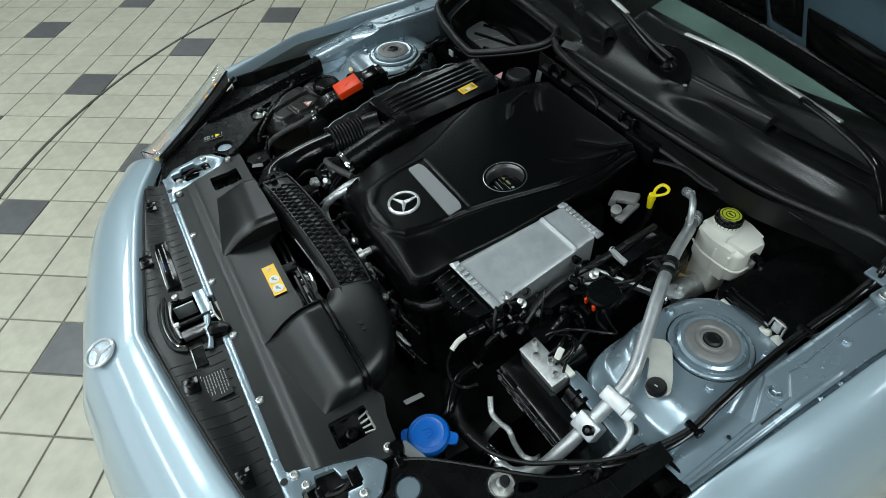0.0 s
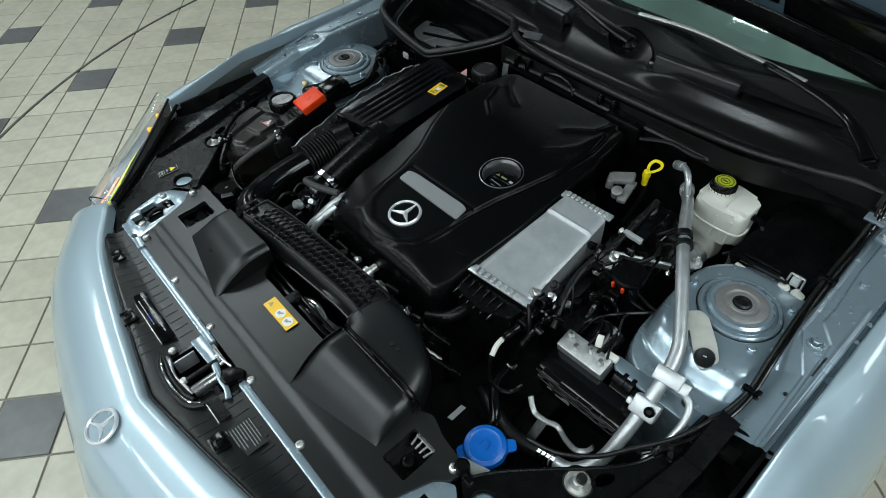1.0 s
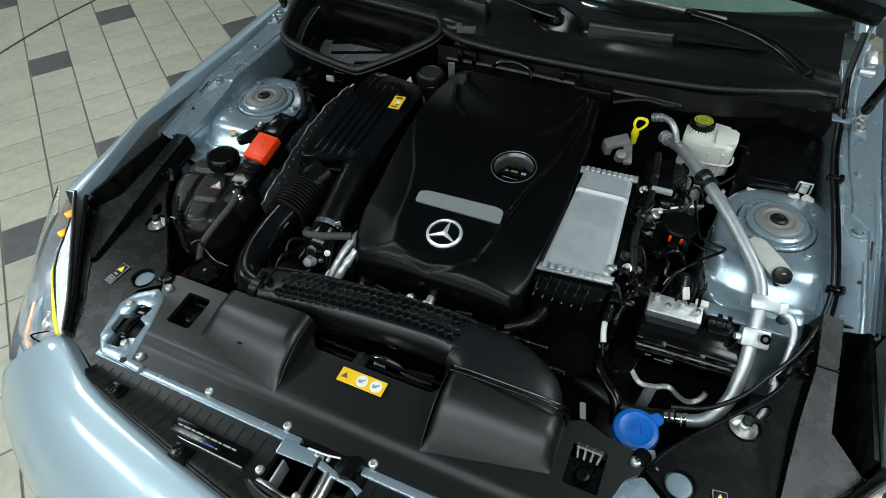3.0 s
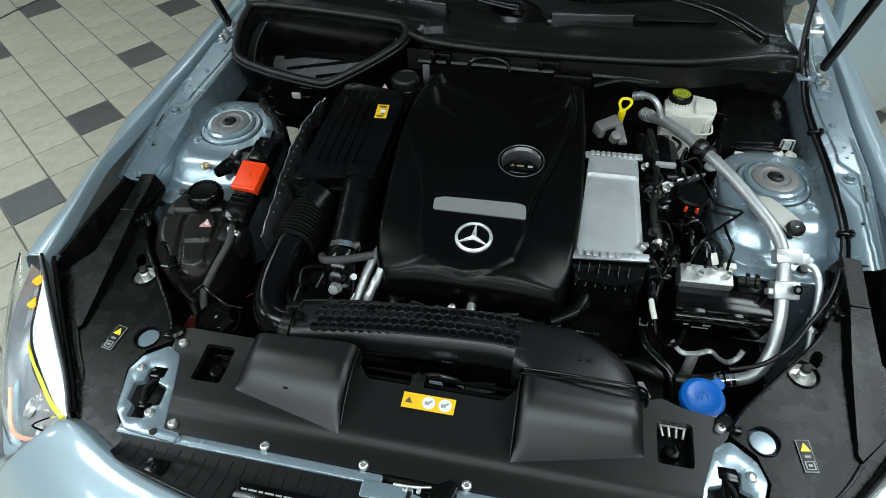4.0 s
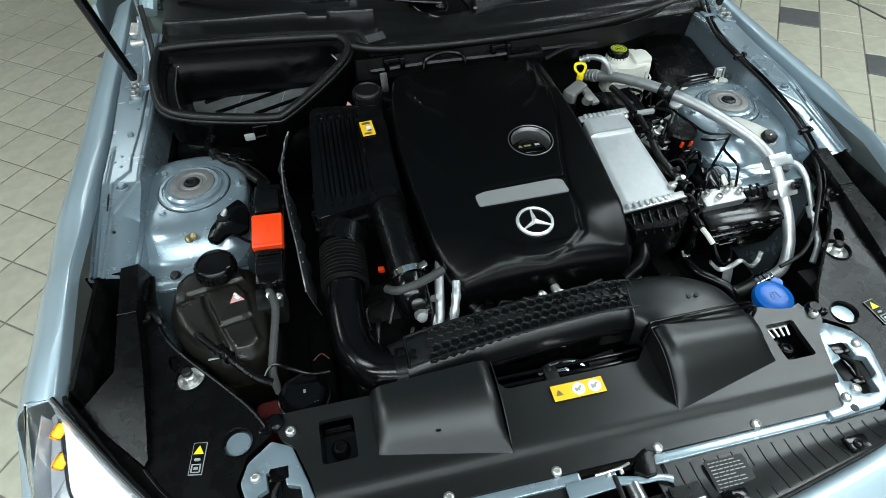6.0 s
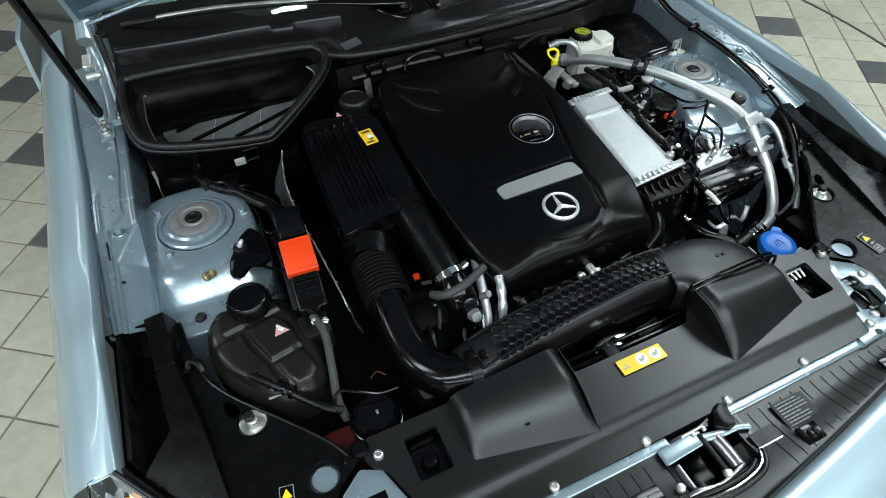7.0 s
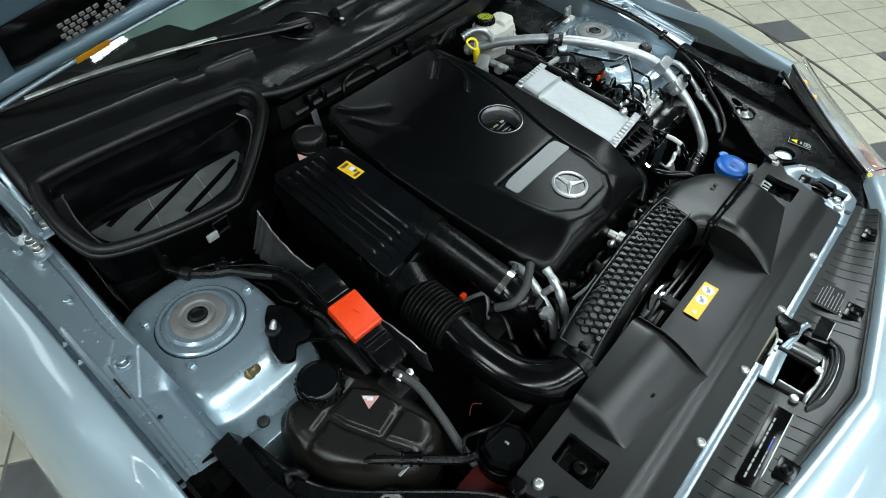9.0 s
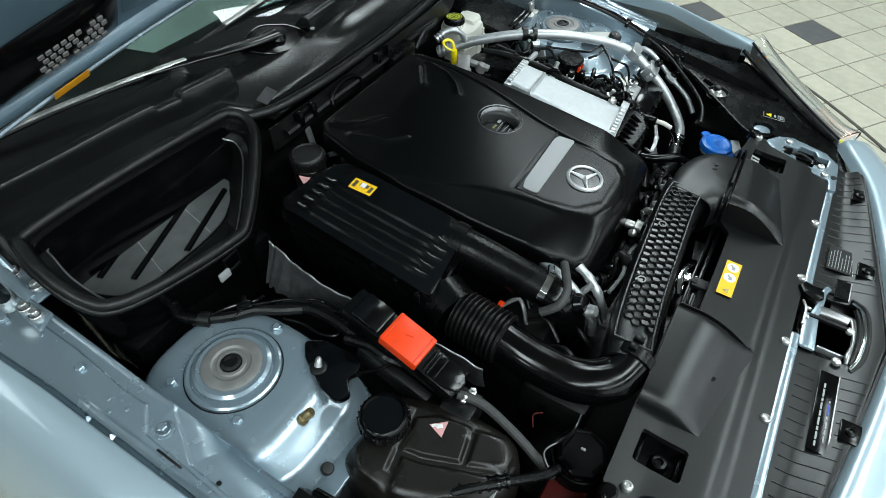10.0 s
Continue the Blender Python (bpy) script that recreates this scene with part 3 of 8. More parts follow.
def hood_place(u, v):
    """u across from -1 to 1, v from the rear edge to the front."""
    c, s = math.cos(radians(HOOD_TURN)), math.sin(radians(HOOD_TURN))
    wide = 0.675 + 0.07 * v - 0.22 * max(0.0, v - 0.75)
    far = 1.10 * v - 0.06 * abs(u) ** 2.2 * v + 0.085 * (1 - u * u) * (1 - v)
    crown = 0.020 * (1 - u * u) - 0.03 * v * v
    y, z = 0.375 - far * c, 0.990 + far * s
    return Vector((u * wide, y + crown * s, z + crown * c))


MESH_CELL = finish(box((0.0085, 0.0085, 0.003), (0, 0, 0), 0.001, (0, 0, 12), 1), STRUT_GREY, "mesh_cell")


def build_hood():
    hood = part("bonnet", sheet(48, 40, lambda u, v: hood_place(2 * u - 1, v), 0.004), PAINT, car, "silver-blue bonnet raised, its underside bare", 50)
    c, s = math.cos(radians(HOOD_TURN)), math.sin(radians(HOOD_TURN))
    down = Vector((0, -s, -c))
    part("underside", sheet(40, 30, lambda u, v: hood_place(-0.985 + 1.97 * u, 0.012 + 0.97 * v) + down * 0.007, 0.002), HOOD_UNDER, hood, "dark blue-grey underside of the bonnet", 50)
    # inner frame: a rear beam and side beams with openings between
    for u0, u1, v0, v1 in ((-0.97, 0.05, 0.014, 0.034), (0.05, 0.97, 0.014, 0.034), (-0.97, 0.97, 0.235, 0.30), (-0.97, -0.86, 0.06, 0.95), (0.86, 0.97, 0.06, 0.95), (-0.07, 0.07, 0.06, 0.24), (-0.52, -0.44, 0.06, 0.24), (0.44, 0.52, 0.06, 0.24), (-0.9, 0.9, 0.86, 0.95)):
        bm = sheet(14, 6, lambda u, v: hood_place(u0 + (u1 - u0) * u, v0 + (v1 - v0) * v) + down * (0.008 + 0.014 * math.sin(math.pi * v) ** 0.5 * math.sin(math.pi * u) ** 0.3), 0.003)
        # rear beams on the +x half are black: the shade there is put into the colour
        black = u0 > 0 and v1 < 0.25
        part("frame_beam", bm, PLASTIC if black else HOOD_UNDER, hood, "bonnet frame strip with its shade painted black" if black else "dark stamped bonnet frame", 50)
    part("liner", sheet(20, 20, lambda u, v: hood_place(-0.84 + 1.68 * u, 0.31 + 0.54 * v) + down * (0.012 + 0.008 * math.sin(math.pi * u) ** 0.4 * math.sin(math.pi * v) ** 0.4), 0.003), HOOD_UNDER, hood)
    for side in (-1, 1):
        for u0, u1 in ((0.10, 0.42), (0.54, 0.84)):
            part("vent_tray", sheet(10, 8, lambda u, v: hood_place(side * (u0 + (u1 - u0) * u), 0.045 + 0.090 * v) + down * (0.010 + 0.010 * (math.sin(math.pi * u) * math.sin(math.pi * v)) ** 0.3), 0.003), GLOSSY, hood, "black plastic bonnet vent tray")
            for k in range(9):
                for q in range(4):
                    if side > 0 or (k + q) % 7 == 5:
                        continue
                    p = hood_place(side * (u0 + (u1 - u0) * 0.15 + 0.0165 * (k + 0.5 * (q % 2))), 0.062 + 0.0115 * q) + down * 0.0225
                    shared("mesh_cell", MESH_CELL, hood, p, (180 - HOOD_TURN, 0, 0))
    part("edge_seal", tube([hood_place(u / 10 * 0.97, 0.004) + down * 0.018 for u in range(-10, 1)], 0.004, 8, 4), PAINT_BAY, hood, "pale rear edge of the bonnet")
    # added black strip paints in the shade on this half of the rear edge
    part("edge_cover", sheet(20, 6, lambda u, v: hood_place(0.02 + 0.95 * u, -0.004 + 0.050 * v) + down * (0.020 + 0.010 * math.sin(math.pi * v)), 0.003), PLASTIC, hood, "black strip standing in for shade along the rear edge", 60)
    part("sticker", sheet(4, 2, lambda u, v: hood_place(-0.72 + 0.085 * u, 0.006 + 0.014 * v) + down * 0.026, 0.001), STICKER, hood, "orange warning sticker")
    for side in (-1, 1):
        low, high = Vector((side * 0.697, 0.290, 0.835)), Vector((side * 0.738, 0.13, 1.40))
        mid = low + (high - low) * 0.52
        strut = part("gas_strut", tube([low, low + (high - low) * 0.5, mid], 0.0105, 14, 2), GLOSSY, car, "black gas strut holding the bonnet")
        part("rod", tube([mid, mid + (high - mid) * 0.5, high], 0.005, 10, 2), CHROME, strut)
        part("ball_joint", lathe([(0.0, -0.02), (0.011, -0.016), (0.013, 0.0), (0.011, 0.016), (0, 0.02)], low, n=16), ZINC, strut)
        # hinge: two stamped arms
        hinge = part("bonnet_hinge", tube([(side * 0.650, 0.285, 0.835), (side * 0.648, 0.33, 0.90), (side * 0.648, 0.36, 0.965)], 0.006, 8, 4, flat=0.4), DARK, car, "stamped bonnet hinge with bolts")
        part("link", tube([(side * 0.662, 0.32, 0.842), (side * 0.660, 0.375, 0.91), (side * 0.655, 0.37, 0.985)], 0.0045, 8, 4, flat=0.4), PAINT_BAY, hinge)
        part("bracket", box((0.035, 0.10, 0.006), (side * 0.66, 0.30, 0.832), 0.002), PAINT_BAY, hinge)
        part("foot_plate", plate(rounded(mirror([(0.676, 0.215), (0.704, 0.205), (0.700, 0.262), (0.688, 0.310), (0.679, 0.300)], side), 0.004), z=0.834, thick=0.005, cut=0.0012), PAINT_BAY, hinge, "painted foot plate of the hinge")
        part("hinge_arm", tube([(side * 0.677, 0.262, 0.836), (side * 0.674, 0.330, 0.850), (side * 0.677, 0.400, 0.872), (side * 0.684, 0.455, 0.900)], [0.007, 0.010, 0.010, 0.008], 10, 6, flat=0.4), PAINT_BAY, hinge, "long stamped hinge arm")
        part("knuckle", join(box((0.020, 0.034, 0.018), (side * 0.694, 0.420, 0.885), 0.004, (25, 0, side * 10)), lathe([(0.008, -0.014), (0.008, 0.014), (0, 0.015)], (side * 0.690, 0.385, 0.872), (0, 90, 0), 12)), ZINC, hinge, "bright hinge knuckle")
        for y in (0.228, 0.252):
            shared("foot_bolt", BOLT, hinge, (side * 0.691, y, 0.838))
        for y in (0.275, 0.325):
            shared("hinge_bolt", BOLT, hinge, (side * 0.66, y, 0.836))
    return hood


hood = build_hood()


# ---- windscreen, cabin and open door ----
def screen_point(u, v, lift=0.0):
    x = (2 * u - 1) * (0.70 - 0.10 * v)
    y = 0.50 + 0.78 * v + 0.16 * (1 - v * 0.3) * (2 * u - 1) ** 2
    z = 0.862 + 0.40 * v - 0.03 * (2 * u - 1) ** 2
    return (x, y - lift * 0.45, z + lift * 0.9)


screen = part("windscreen", sheet(30, 16, lambda u, v: screen_point(u, v), 0.005), WINDSCREEN, car, "clear tinted windscreen")
screen.visible_shadow = False
part("black_border", join(sheet(30, 3, lambda u, v: screen_point(u, 0.045 * v, -0.007), 0.001)), GLOSSY, screen, "black printed border of the windscreen")
bm = bmesh.new()
for k in range(26):
    if k % 9 in (7, 8):
        continue
    p, q = screen_point(0.10 + k * 0.031, 0.145, 0.002), screen_point(0.10 + k * 0.031 + 0.006, 0.145, 0.002)
    bm = join(bm, box((0.006, 0.020, 0.0005), p, 0, (27, 0, 0)))
part("heater_marks", bm, PRINT_BLACK, screen)
part("dashboard", sheet(16, 8, lambda u, v: ((2 * u - 1) * 0.68, 0.60 + 0.55 * v + 0.16 * (2 * u - 1) ** 2 * (1 - v), 0.835 + 0.05 * math.sin(v * 3)), 0.01), INTERIOR, car, "dark dashboard behind the windscreen")
part("cabin_tub", join(box((1.40, 1.15, 0.03), (0, 1.22, 0.42)), box((0.04, 1.10, 0.50), (-0.70, 1.22, 0.66)), box((0.04, 1.10, 0.50), (0.70, 1.22, 0.66))), INTERIOR, car, "dark cabin")
part("cabin_back", box((1.3, 0.03, 0.8), (0, 1.75, 0.85)), INTERIOR, car)
part("roof_panel", sheet(10, 8, lambda u, v: ((2 * u - 1) * 0.60, 1.28 + 1.2 * v, 1.262 + 0.03 * math.sin(math.pi * v)), 0.01), PAINT, car)
for side in (-1, 1):
    part("pillar", tube([(side * 0.71, 0.64, 0.83), (side * 0.66, 0.95, 1.04), (side * 0.60, 1.30, 1.265)], 0.022, 10, 6), PAINT, car)
part("side_panel", sheet(20, 10, lambda u, v: (-(0.872 + 0.015 * math.sin(math.pi * v)), 0.752 + 1.9 * u, 0.30 + 0.52 * v), 0.01), PAINT, car, "silver-blue door and body side")


def build_door():
    d = Vector((0.77, 0.635, 0)).normalized()
    out = Vector((d.y, -d.x, 0))
    h = Vector((0.885, 0.765, 0))

    def f(u, v):
        z = 0.255 + 0.58 * v - 0.025 * soft(0.85, 1.0, u) * (1 - v) * -1
        bulge = 0.035 * math.sin(math.pi * min(1, v * 1.05)) - 0.01 * soft(0.5, 1.0, v)
        return h + d * (1.22 * u) + out * bulge + Vector((0, 0, z))
    door = part("driver_door", sheet(24, 16, f, 0.035), PAINT, car, "silver-blue driver's door standing open", 50)
    part("door_handle", tube([h + d * 0.98 + out * 0.03 + Vector((0, 0, 0.66)), h + d * 1.05 + out * 0.055 + Vector((0, 0, 0.665)), h + d * 1.14 + out * 0.03 + Vector((0, 0, 0.66))], 0.010, 8, 5), PAINT, door)


build_door()


# ---- headlights ----
HL_IN = [(0.763, -0.438, 0.750), (0.722, -0.49, 0.732), (0.665, -0.56, 0.712), (0.600, -0.635, 0.697), (0.562, -0.690, 0.684)]
HL_OUT = [(0.776, -0.425, 0.738), (0.816, -0.525, 0.640), (0.786, -0.650, 0.578), (0.712, -0.726, 0.578), (0.590, -0.722, 0.665)]


def build_headlight(side):
    lamp = part("headlight", sheet(24, 12, lambda u, v: (lambda a, b: (side * (a.x + (b.x - a.x) * v), a.y + (b.y - a.y) * v - 0.03 * v * soft(1.0, 0.7, u), a.z + (b.z - a.z) * v - 0.075 * math.sin(math.pi * v) ** 0.8 * (0.6 + 0.4 * math.sin(math.pi * u))))(along(HL_IN, u), along(HL_OUT, u)), 0.003), LAMP_GREY, car, "grey headlight bowl with bright reflectors")
    lens = part("lens", sheet(28, 14, lambda u, v: (lambda a, b: (side * (a.x + (b.x - a.x) * v + 0.018 * math.sin(math.pi * v)), a.y + (b.y - a.y) * v - 0.018 * math.sin(math.pi * v), a.z + (b.z - a.z) * v + 0.022 * math.sin(math.pi * v)))(along(HL_IN, u), along(HL_OUT, u)), 0.003), CLEAR, lamp, "clear headlight lens")
    lens.visible_shadow = False

    def inside(u, v, lift):
        a, b = along(HL_IN, u), along(HL_OUT, u)
        p = a + (b - a) * v
        return Vector((side * p.x, p.y, p.z + lift))
    guide = [(0.395, 0.53, 0), (0.44, 0.495, 0), (0.53, 0.41, 0), (0.62, 0.355, 0), (0.80, 0.31, 0), (0.985, 0.29, 0)]
    part("light_guide", tube([inside(u, v, -0.006) for u, v, _ in guide], [0.0016, 0.0026, 0.0036, 0.0038, 0.0038, 0.0038], 10, 6), LIME_BAR, lamp, "yellow curved light guide")
    brow_line = [(0.12, 0.15, 0), (0.19, 0.24, 0), (0.30, 0.42, 0), (0.355, 0.475, 0), (0.43, 0.445, 0), (0.53, 0.37, 0), (0.62, 0.325, 0), (0.80, 0.285, 0), (0.985, 0.265, 0)]

    def brow(u, v):
        g = along(brow_line, u)
        return inside(g.x, 0.03 + (g.y - 0.03) * v, -0.004 - 0.006 * v + 0.0005 * math.sin(u * 330))
    part("brow", sheet(220, 8, brow, 0.002), REFLECTOR, lamp, "white finely ribbed reflector above the light guide", 60)
    part("brow_edge", tube([inside(u, v + 0.012, -0.008) for u, v, _ in brow_line], 0.0022, 8, 4), DARK, lamp)
    part("lower_bowl", sheet(30, 12, lambda u, v: inside(0.36 + 0.64 * u, along(guide, max(0.0, (0.36 + 0.64 * u - 0.395) / 0.59)).y * (1 - v) + 0.985 * v, -0.012 - 0.020 * math.sin(math.pi * v)), 0.002), LAMP_GREY, lamp, "grey lower reflector bowl", 60)
    part("lamp_surround", sheet(10, 8, lambda u, v: inside(0.08 + 0.22 * u, 0.22 + 0.26 * u + 0.28 * v, -0.010), 0.002), LAMP_GREY, lamp, "grey surround of the indicators")
    for u, v in ((0.152, 0.373), (0.241, 0.485)):
        cell = part("indicator", moved(box((0.019, 0.022, 0.014), (0, 0, -0.008), 0.003), Matrix.Translation(inside(u, v, 0.003)) @ pose(0, 0, 0, 0, side * 38, side * 20)), AMBER, lamp, "amber indicator cell")
        part("cell_bar", moved(box((0.0022, 0.0225, 0.0145), (0.002, 0, -0.008)), Matrix.Translation(inside(u, v, 0.003)) @ pose(0, 0, 0, 0, side * 38, side * 20)), DARK, cell)
    for u, v, r in ((0.62, 0.66, 0.016), (0.80, 0.66, 0.013)):
        part("projector", lathe([(0, -0.004), (r * 0.75, -0.002), (r, 0.004), (r * 1.12, 0.004), (r * 1.2, -0.004)], inside(u, v, -0.028), (30, side * 30, side * 25), 28), ZINC, lamp, "round grey projector lens")
    part("side_marker", tube([inside(0.48, 0.90, -0.004), inside(0.66, 0.90, -0.004), inside(0.84, 0.86, -0.004), inside(0.97, 0.80, -0.004)], 0.0045, 8, 5, flat=0.5), MARKER, lamp, "pale orange side marker strip")
    part("rim_gasket", tube([Vector((side * p.x, p.y, p.z)) + Vector((-side * 0.004, 0, 0.001)) for p in (along(HL_IN, k / 12) for k in range(13))], 0.003, 8, 2), RUBBER, lamp)
    return lamp


build_headlight(-1)
build_headlight(1)


# ---- front trim, lock rail and radiator cover ----
def cover_z(x, y):
    return 0.692 + 0.03 * (y + 0.64) - 0.006 * soft(-0.636, -0.660, y) + 0.10 * max(0.0, y + 0.560)


def build_grille_trim():
    trim = thing("grille_trim", (0, -0.75, 0.66), "black ribbed plastic trim behind the bumper edge", "trim")

    def edge(x):
        return -0.833 + 0.155 * abs(x) + 0.06 * x * x

    def ztop(x, y):
        f = (y - edge(x)) / (-0.704 - edge(x))
        return 0.676 + 0.016 * soft(0.75, 0.0, f) - 0.010 * soft(0.10, 0.0, f)

    def field(x0, x1, back):
        def at(u, v):
            x = x0 + (x1 - x0) * u
            y = edge(x) + (back - edge(x)) * v
            return (x, y, ztop(x, y))
        return sheet(max(4, int((x1 - x0) / 0.012)), 24, at, 0.005)

    part("base", join(field(-0.455, -0.062, -0.704), field(-0.062, 0.070, -0.776), field(0.070, 0.455, -0.704)), GRAINED, trim, angle=25)
    x = -0.44
    while x < 0.45:
        if not -0.085 < x < 0.085:
            y0, y1 = edge(x) + 0.012, -0.712
            skip = (-0.225 < x < -0.062) or (0.150 < x < 0.225)
            rows = (((-0.738, y1), (y0, -0.772)) if edge(x) < -0.785 else ((-0.738, y1),)) if skip else ((y0, y1),)
            for a, b in rows:
                if b - a > 0.008:
                    part("rib", sheet(4, 10, lambda u, v: (x + 0.0030 * (u - 0.5), a + (b - a) * v, ztop(x, a + (b - a) * v) - 0.0004 + 0.0020 * (1 - abs(2 * u - 1))), 0.001), GRAINED, trim)
        x += 0.0218
    # clips in square pockets
    for x, y in ((-0.190, -0.790), (0.158, -0.779), (0.370, -0.748), (-0.370, -0.748)):
        z = ztop(x, y)
        clip = part("clip_pocket", box((0.036, 0.028, 0.005), (x, y, z + 0.001), 0.0015), GLOSSY, trim)
        part("clip", lathe([(0.008, 0), (0.008, 0.003), (0.004, 0.004), (0.003, 0.002), (0, 0.002)], (x, y, z + 0.003), n=14), PLASTIC, clip)
    # edge lip against the bumper
    part("edge_seal", tube([(x, edge(x) + 0.006, 0.689) for x in [-0.50 + 0.05 * k for k in range(21)]], 0.0032, 8, 3), RUBBER, trim)
    # plaque with a slogan that cannot be read in full
    z = ztop(-0.167, -0.755) + 0.004
    plaque = part("plaque", box((0.147, 0.027, 0.003), (-0.167, -0.7545, z), 0.001), GLOSSY, trim, "black plaque with pale lettering")
    for k in range(2):
        y = -0.7505 - 0.010 * k
        x = -0.232 + 0.010 * k
        for w in ((0.009, 0.013, 0.007, 0.014, 0.010, 0.012, 0.006, 0.015, 0.008) if k == 0 else (0.012, 0.008, 0.013, 0.006, 0.020, 0.004)):
            part("print_bar", box((w, 0.0026 if k == 0 else 0.0020, 0.0006), (x + w / 2, y, z + 0.0018)), PRINT_BLUE if w == 0.020 else PRINT_GREY, plaque)
            x += w + 0.0026
    part("plaque_edge", box((0.147, 0.0018, 0.004), (-0.167, -0.7684, z), 0.0005), ZINC, plaque)
    # printed labels beside the lock
    z = ztop(0.173, -0.740) + 0.004
    label = part("data_label", box((0.062, 0.043, 0.001), (0.173, -0.740, z)), PRINT_BLACK, trim, "black data label with small pale print")
    random.seed(4)
    for r in range(8):
        x, end = 0.147, 0.147 + random.uniform(0.030, 0.050)
        while x < end:
            w = random.uniform(0.003, 0.009)
            part("print_bar", box((w, 0.0012, 0.0005), (x + w / 2, -0.7225 - 0.0050 * r, z + 0.0008)), PRINT_GREY, label)
            x += w + 0.0022
    part("label_edge", box((0.062, 0.0014, 0.002), (0.173, -0.7622, z), 0.0005), ZINC, label)
    label = part("small_label", box((0.045, 0.022, 0.003), (0.099, -0.752, z)), PLASTIC, trim, "small dark label")
    part("label_edge", box((0.045, 0.0018, 0.0035), (0.099, -0.7632, z)), ZINC, label)
    return trim


build_grille_trim()


def build_lock():
    lock = thing("bonnet_lock", (0.035, -0.74, 0.62), "steel bonnet lock in its well with a chrome hook", "lock")
    part("well", join(box((0.130, 0.006, 0.075), (0.020, -0.700, 0.640)), box((0.130, 0.006, 0.06), (0.020, -0.780, 0.645)), box((0.006, 0.08, 0.07), (-0.058, -0.742, 0.642)),
                      box((0.006, 0.08, 0.07), (0.086, -0.742, 0.642)), box((0.15, 0.09, 0.006), (0.016, -0.742, 0.605))), GLOSSY, lock)
    part("well_side", box((0.004, 0.040, 0.034), (-0.044, -0.751, 0.662), 0.001), ALUMINIUM, lock, "bright metal side of the well")
    part("lock_plate", plate(rounded([(-0.062, -0.728), (-0.062, -0.704), (0.014, -0.701), (0.015, -0.724)], 0.004), z=0.685, thick=0.004, cut=0.0015), PAINT_BAY, lock, "silver-blue painted edge of the lock well")
    part("plate_arm", tube([(0.012, -0.716, 0.684), (0.045, -0.722, 0.684), (0.072, -0.724, 0.683), (0.090, -0.730, 0.681)], [0.007, 0.006, 0.005, 0.006], 10, 5, flat=0.5), PAINT_BAY, lock)
    part("guide_bar", box((0.007, 0.064, 0.008), (0.0095, -0.740, 0.6845), 0.002), DARK, lock, "dark steel bar across the well")
    part("roller", tube([(0.034, -0.768, 0.676), (0.034, -0.745, 0.677), (0.033, -0.720, 0.676)], 0.0110, 20, 3), CAP_RIM, lock, "dark steel cylinder")
    part("stop_plate", box((0.030, 0.030, 0.003), (0.060, -0.757, 0.668), 0.001, (0, -8, 0)), DARK, lock, "grey steel stop plate")
    part("lever", tube([(0.040, -0.770, 0.682), (0.028, -0.773, 0.685), (-0.011, -0.779, 0.685), (-0.045, -0.774, 0.685), (-0.062, -0.774, 0.683)], [0.0042, 0.0035, 0.0024, 0.0045, 0.003], 12, 6, flat=0.6), CAP_RIM, lock, "steel release lever")
    for x, y in ((0.008, -0.772), (-0.066, -0.760)):
        part("lever_knob", lathe([(0.0055, -0.004), (0.0075, 0.0), (0.0060, 0.004), (0, 0.006)], (x, y, 0.684), n=16), ZINC, lock)
    part("linkage", join(tube([(0.038, -0.696, 0.684), (0.020, -0.701, 0.688), (0.004, -0.702, 0.687), (-0.016, -0.702, 0.685)], 0.0022, 8, 5),
                         box((0.006, 0.009, 0.005), (0.022, -0.705, 0.686), 0.0015), box((0.007, 0.006, 0.004), (0.002, -0.706, 0.686), 0.0012)), ZINC, lock)
    part("hook", tube([(-0.071, -0.779, 0.685), (-0.044, -0.788, 0.689), (0.001, -0.792, 0.690), (0.040, -0.788, 0.690), (0.060, -0.780, 0.690), (0.070, -0.768, 0.688)], 0.0026, 10, 6), CHROME, lock, "curved chrome rim of the well")
    part("pocket_rim", tube([(-0.076, -0.781, 0.683), (-0.046, -0.794, 0.687), (0.001, -0.798, 0.688), (0.044, -0.794, 0.688), (0.066, -0.784, 0.688), (0.077, -0.766, 0.686)], 0.004, 10, 6), RUBBER, lock)
    part("inner_rim", tube([(-0.062, -0.779, 0.683), (-0.030, -0.783, 0.687), (0.001, -0.785, 0.687), (0.036, -0.782, 0.687), (0.056, -0.774, 0.687)], 0.0038, 10, 6), RUBBER, lock)
    part("catch", plate(rounded([(0.036, -0.712), (0.050, -0.690), (0.066, -0.682), (0.078, -0.690), (0.068, -0.722), (0.052, -0.724)], 0.002), z=0.6925, thick=0.010, cut=0.003), PLASTIC, lock, "black plastic lock catch")
    return lock


build_lock()

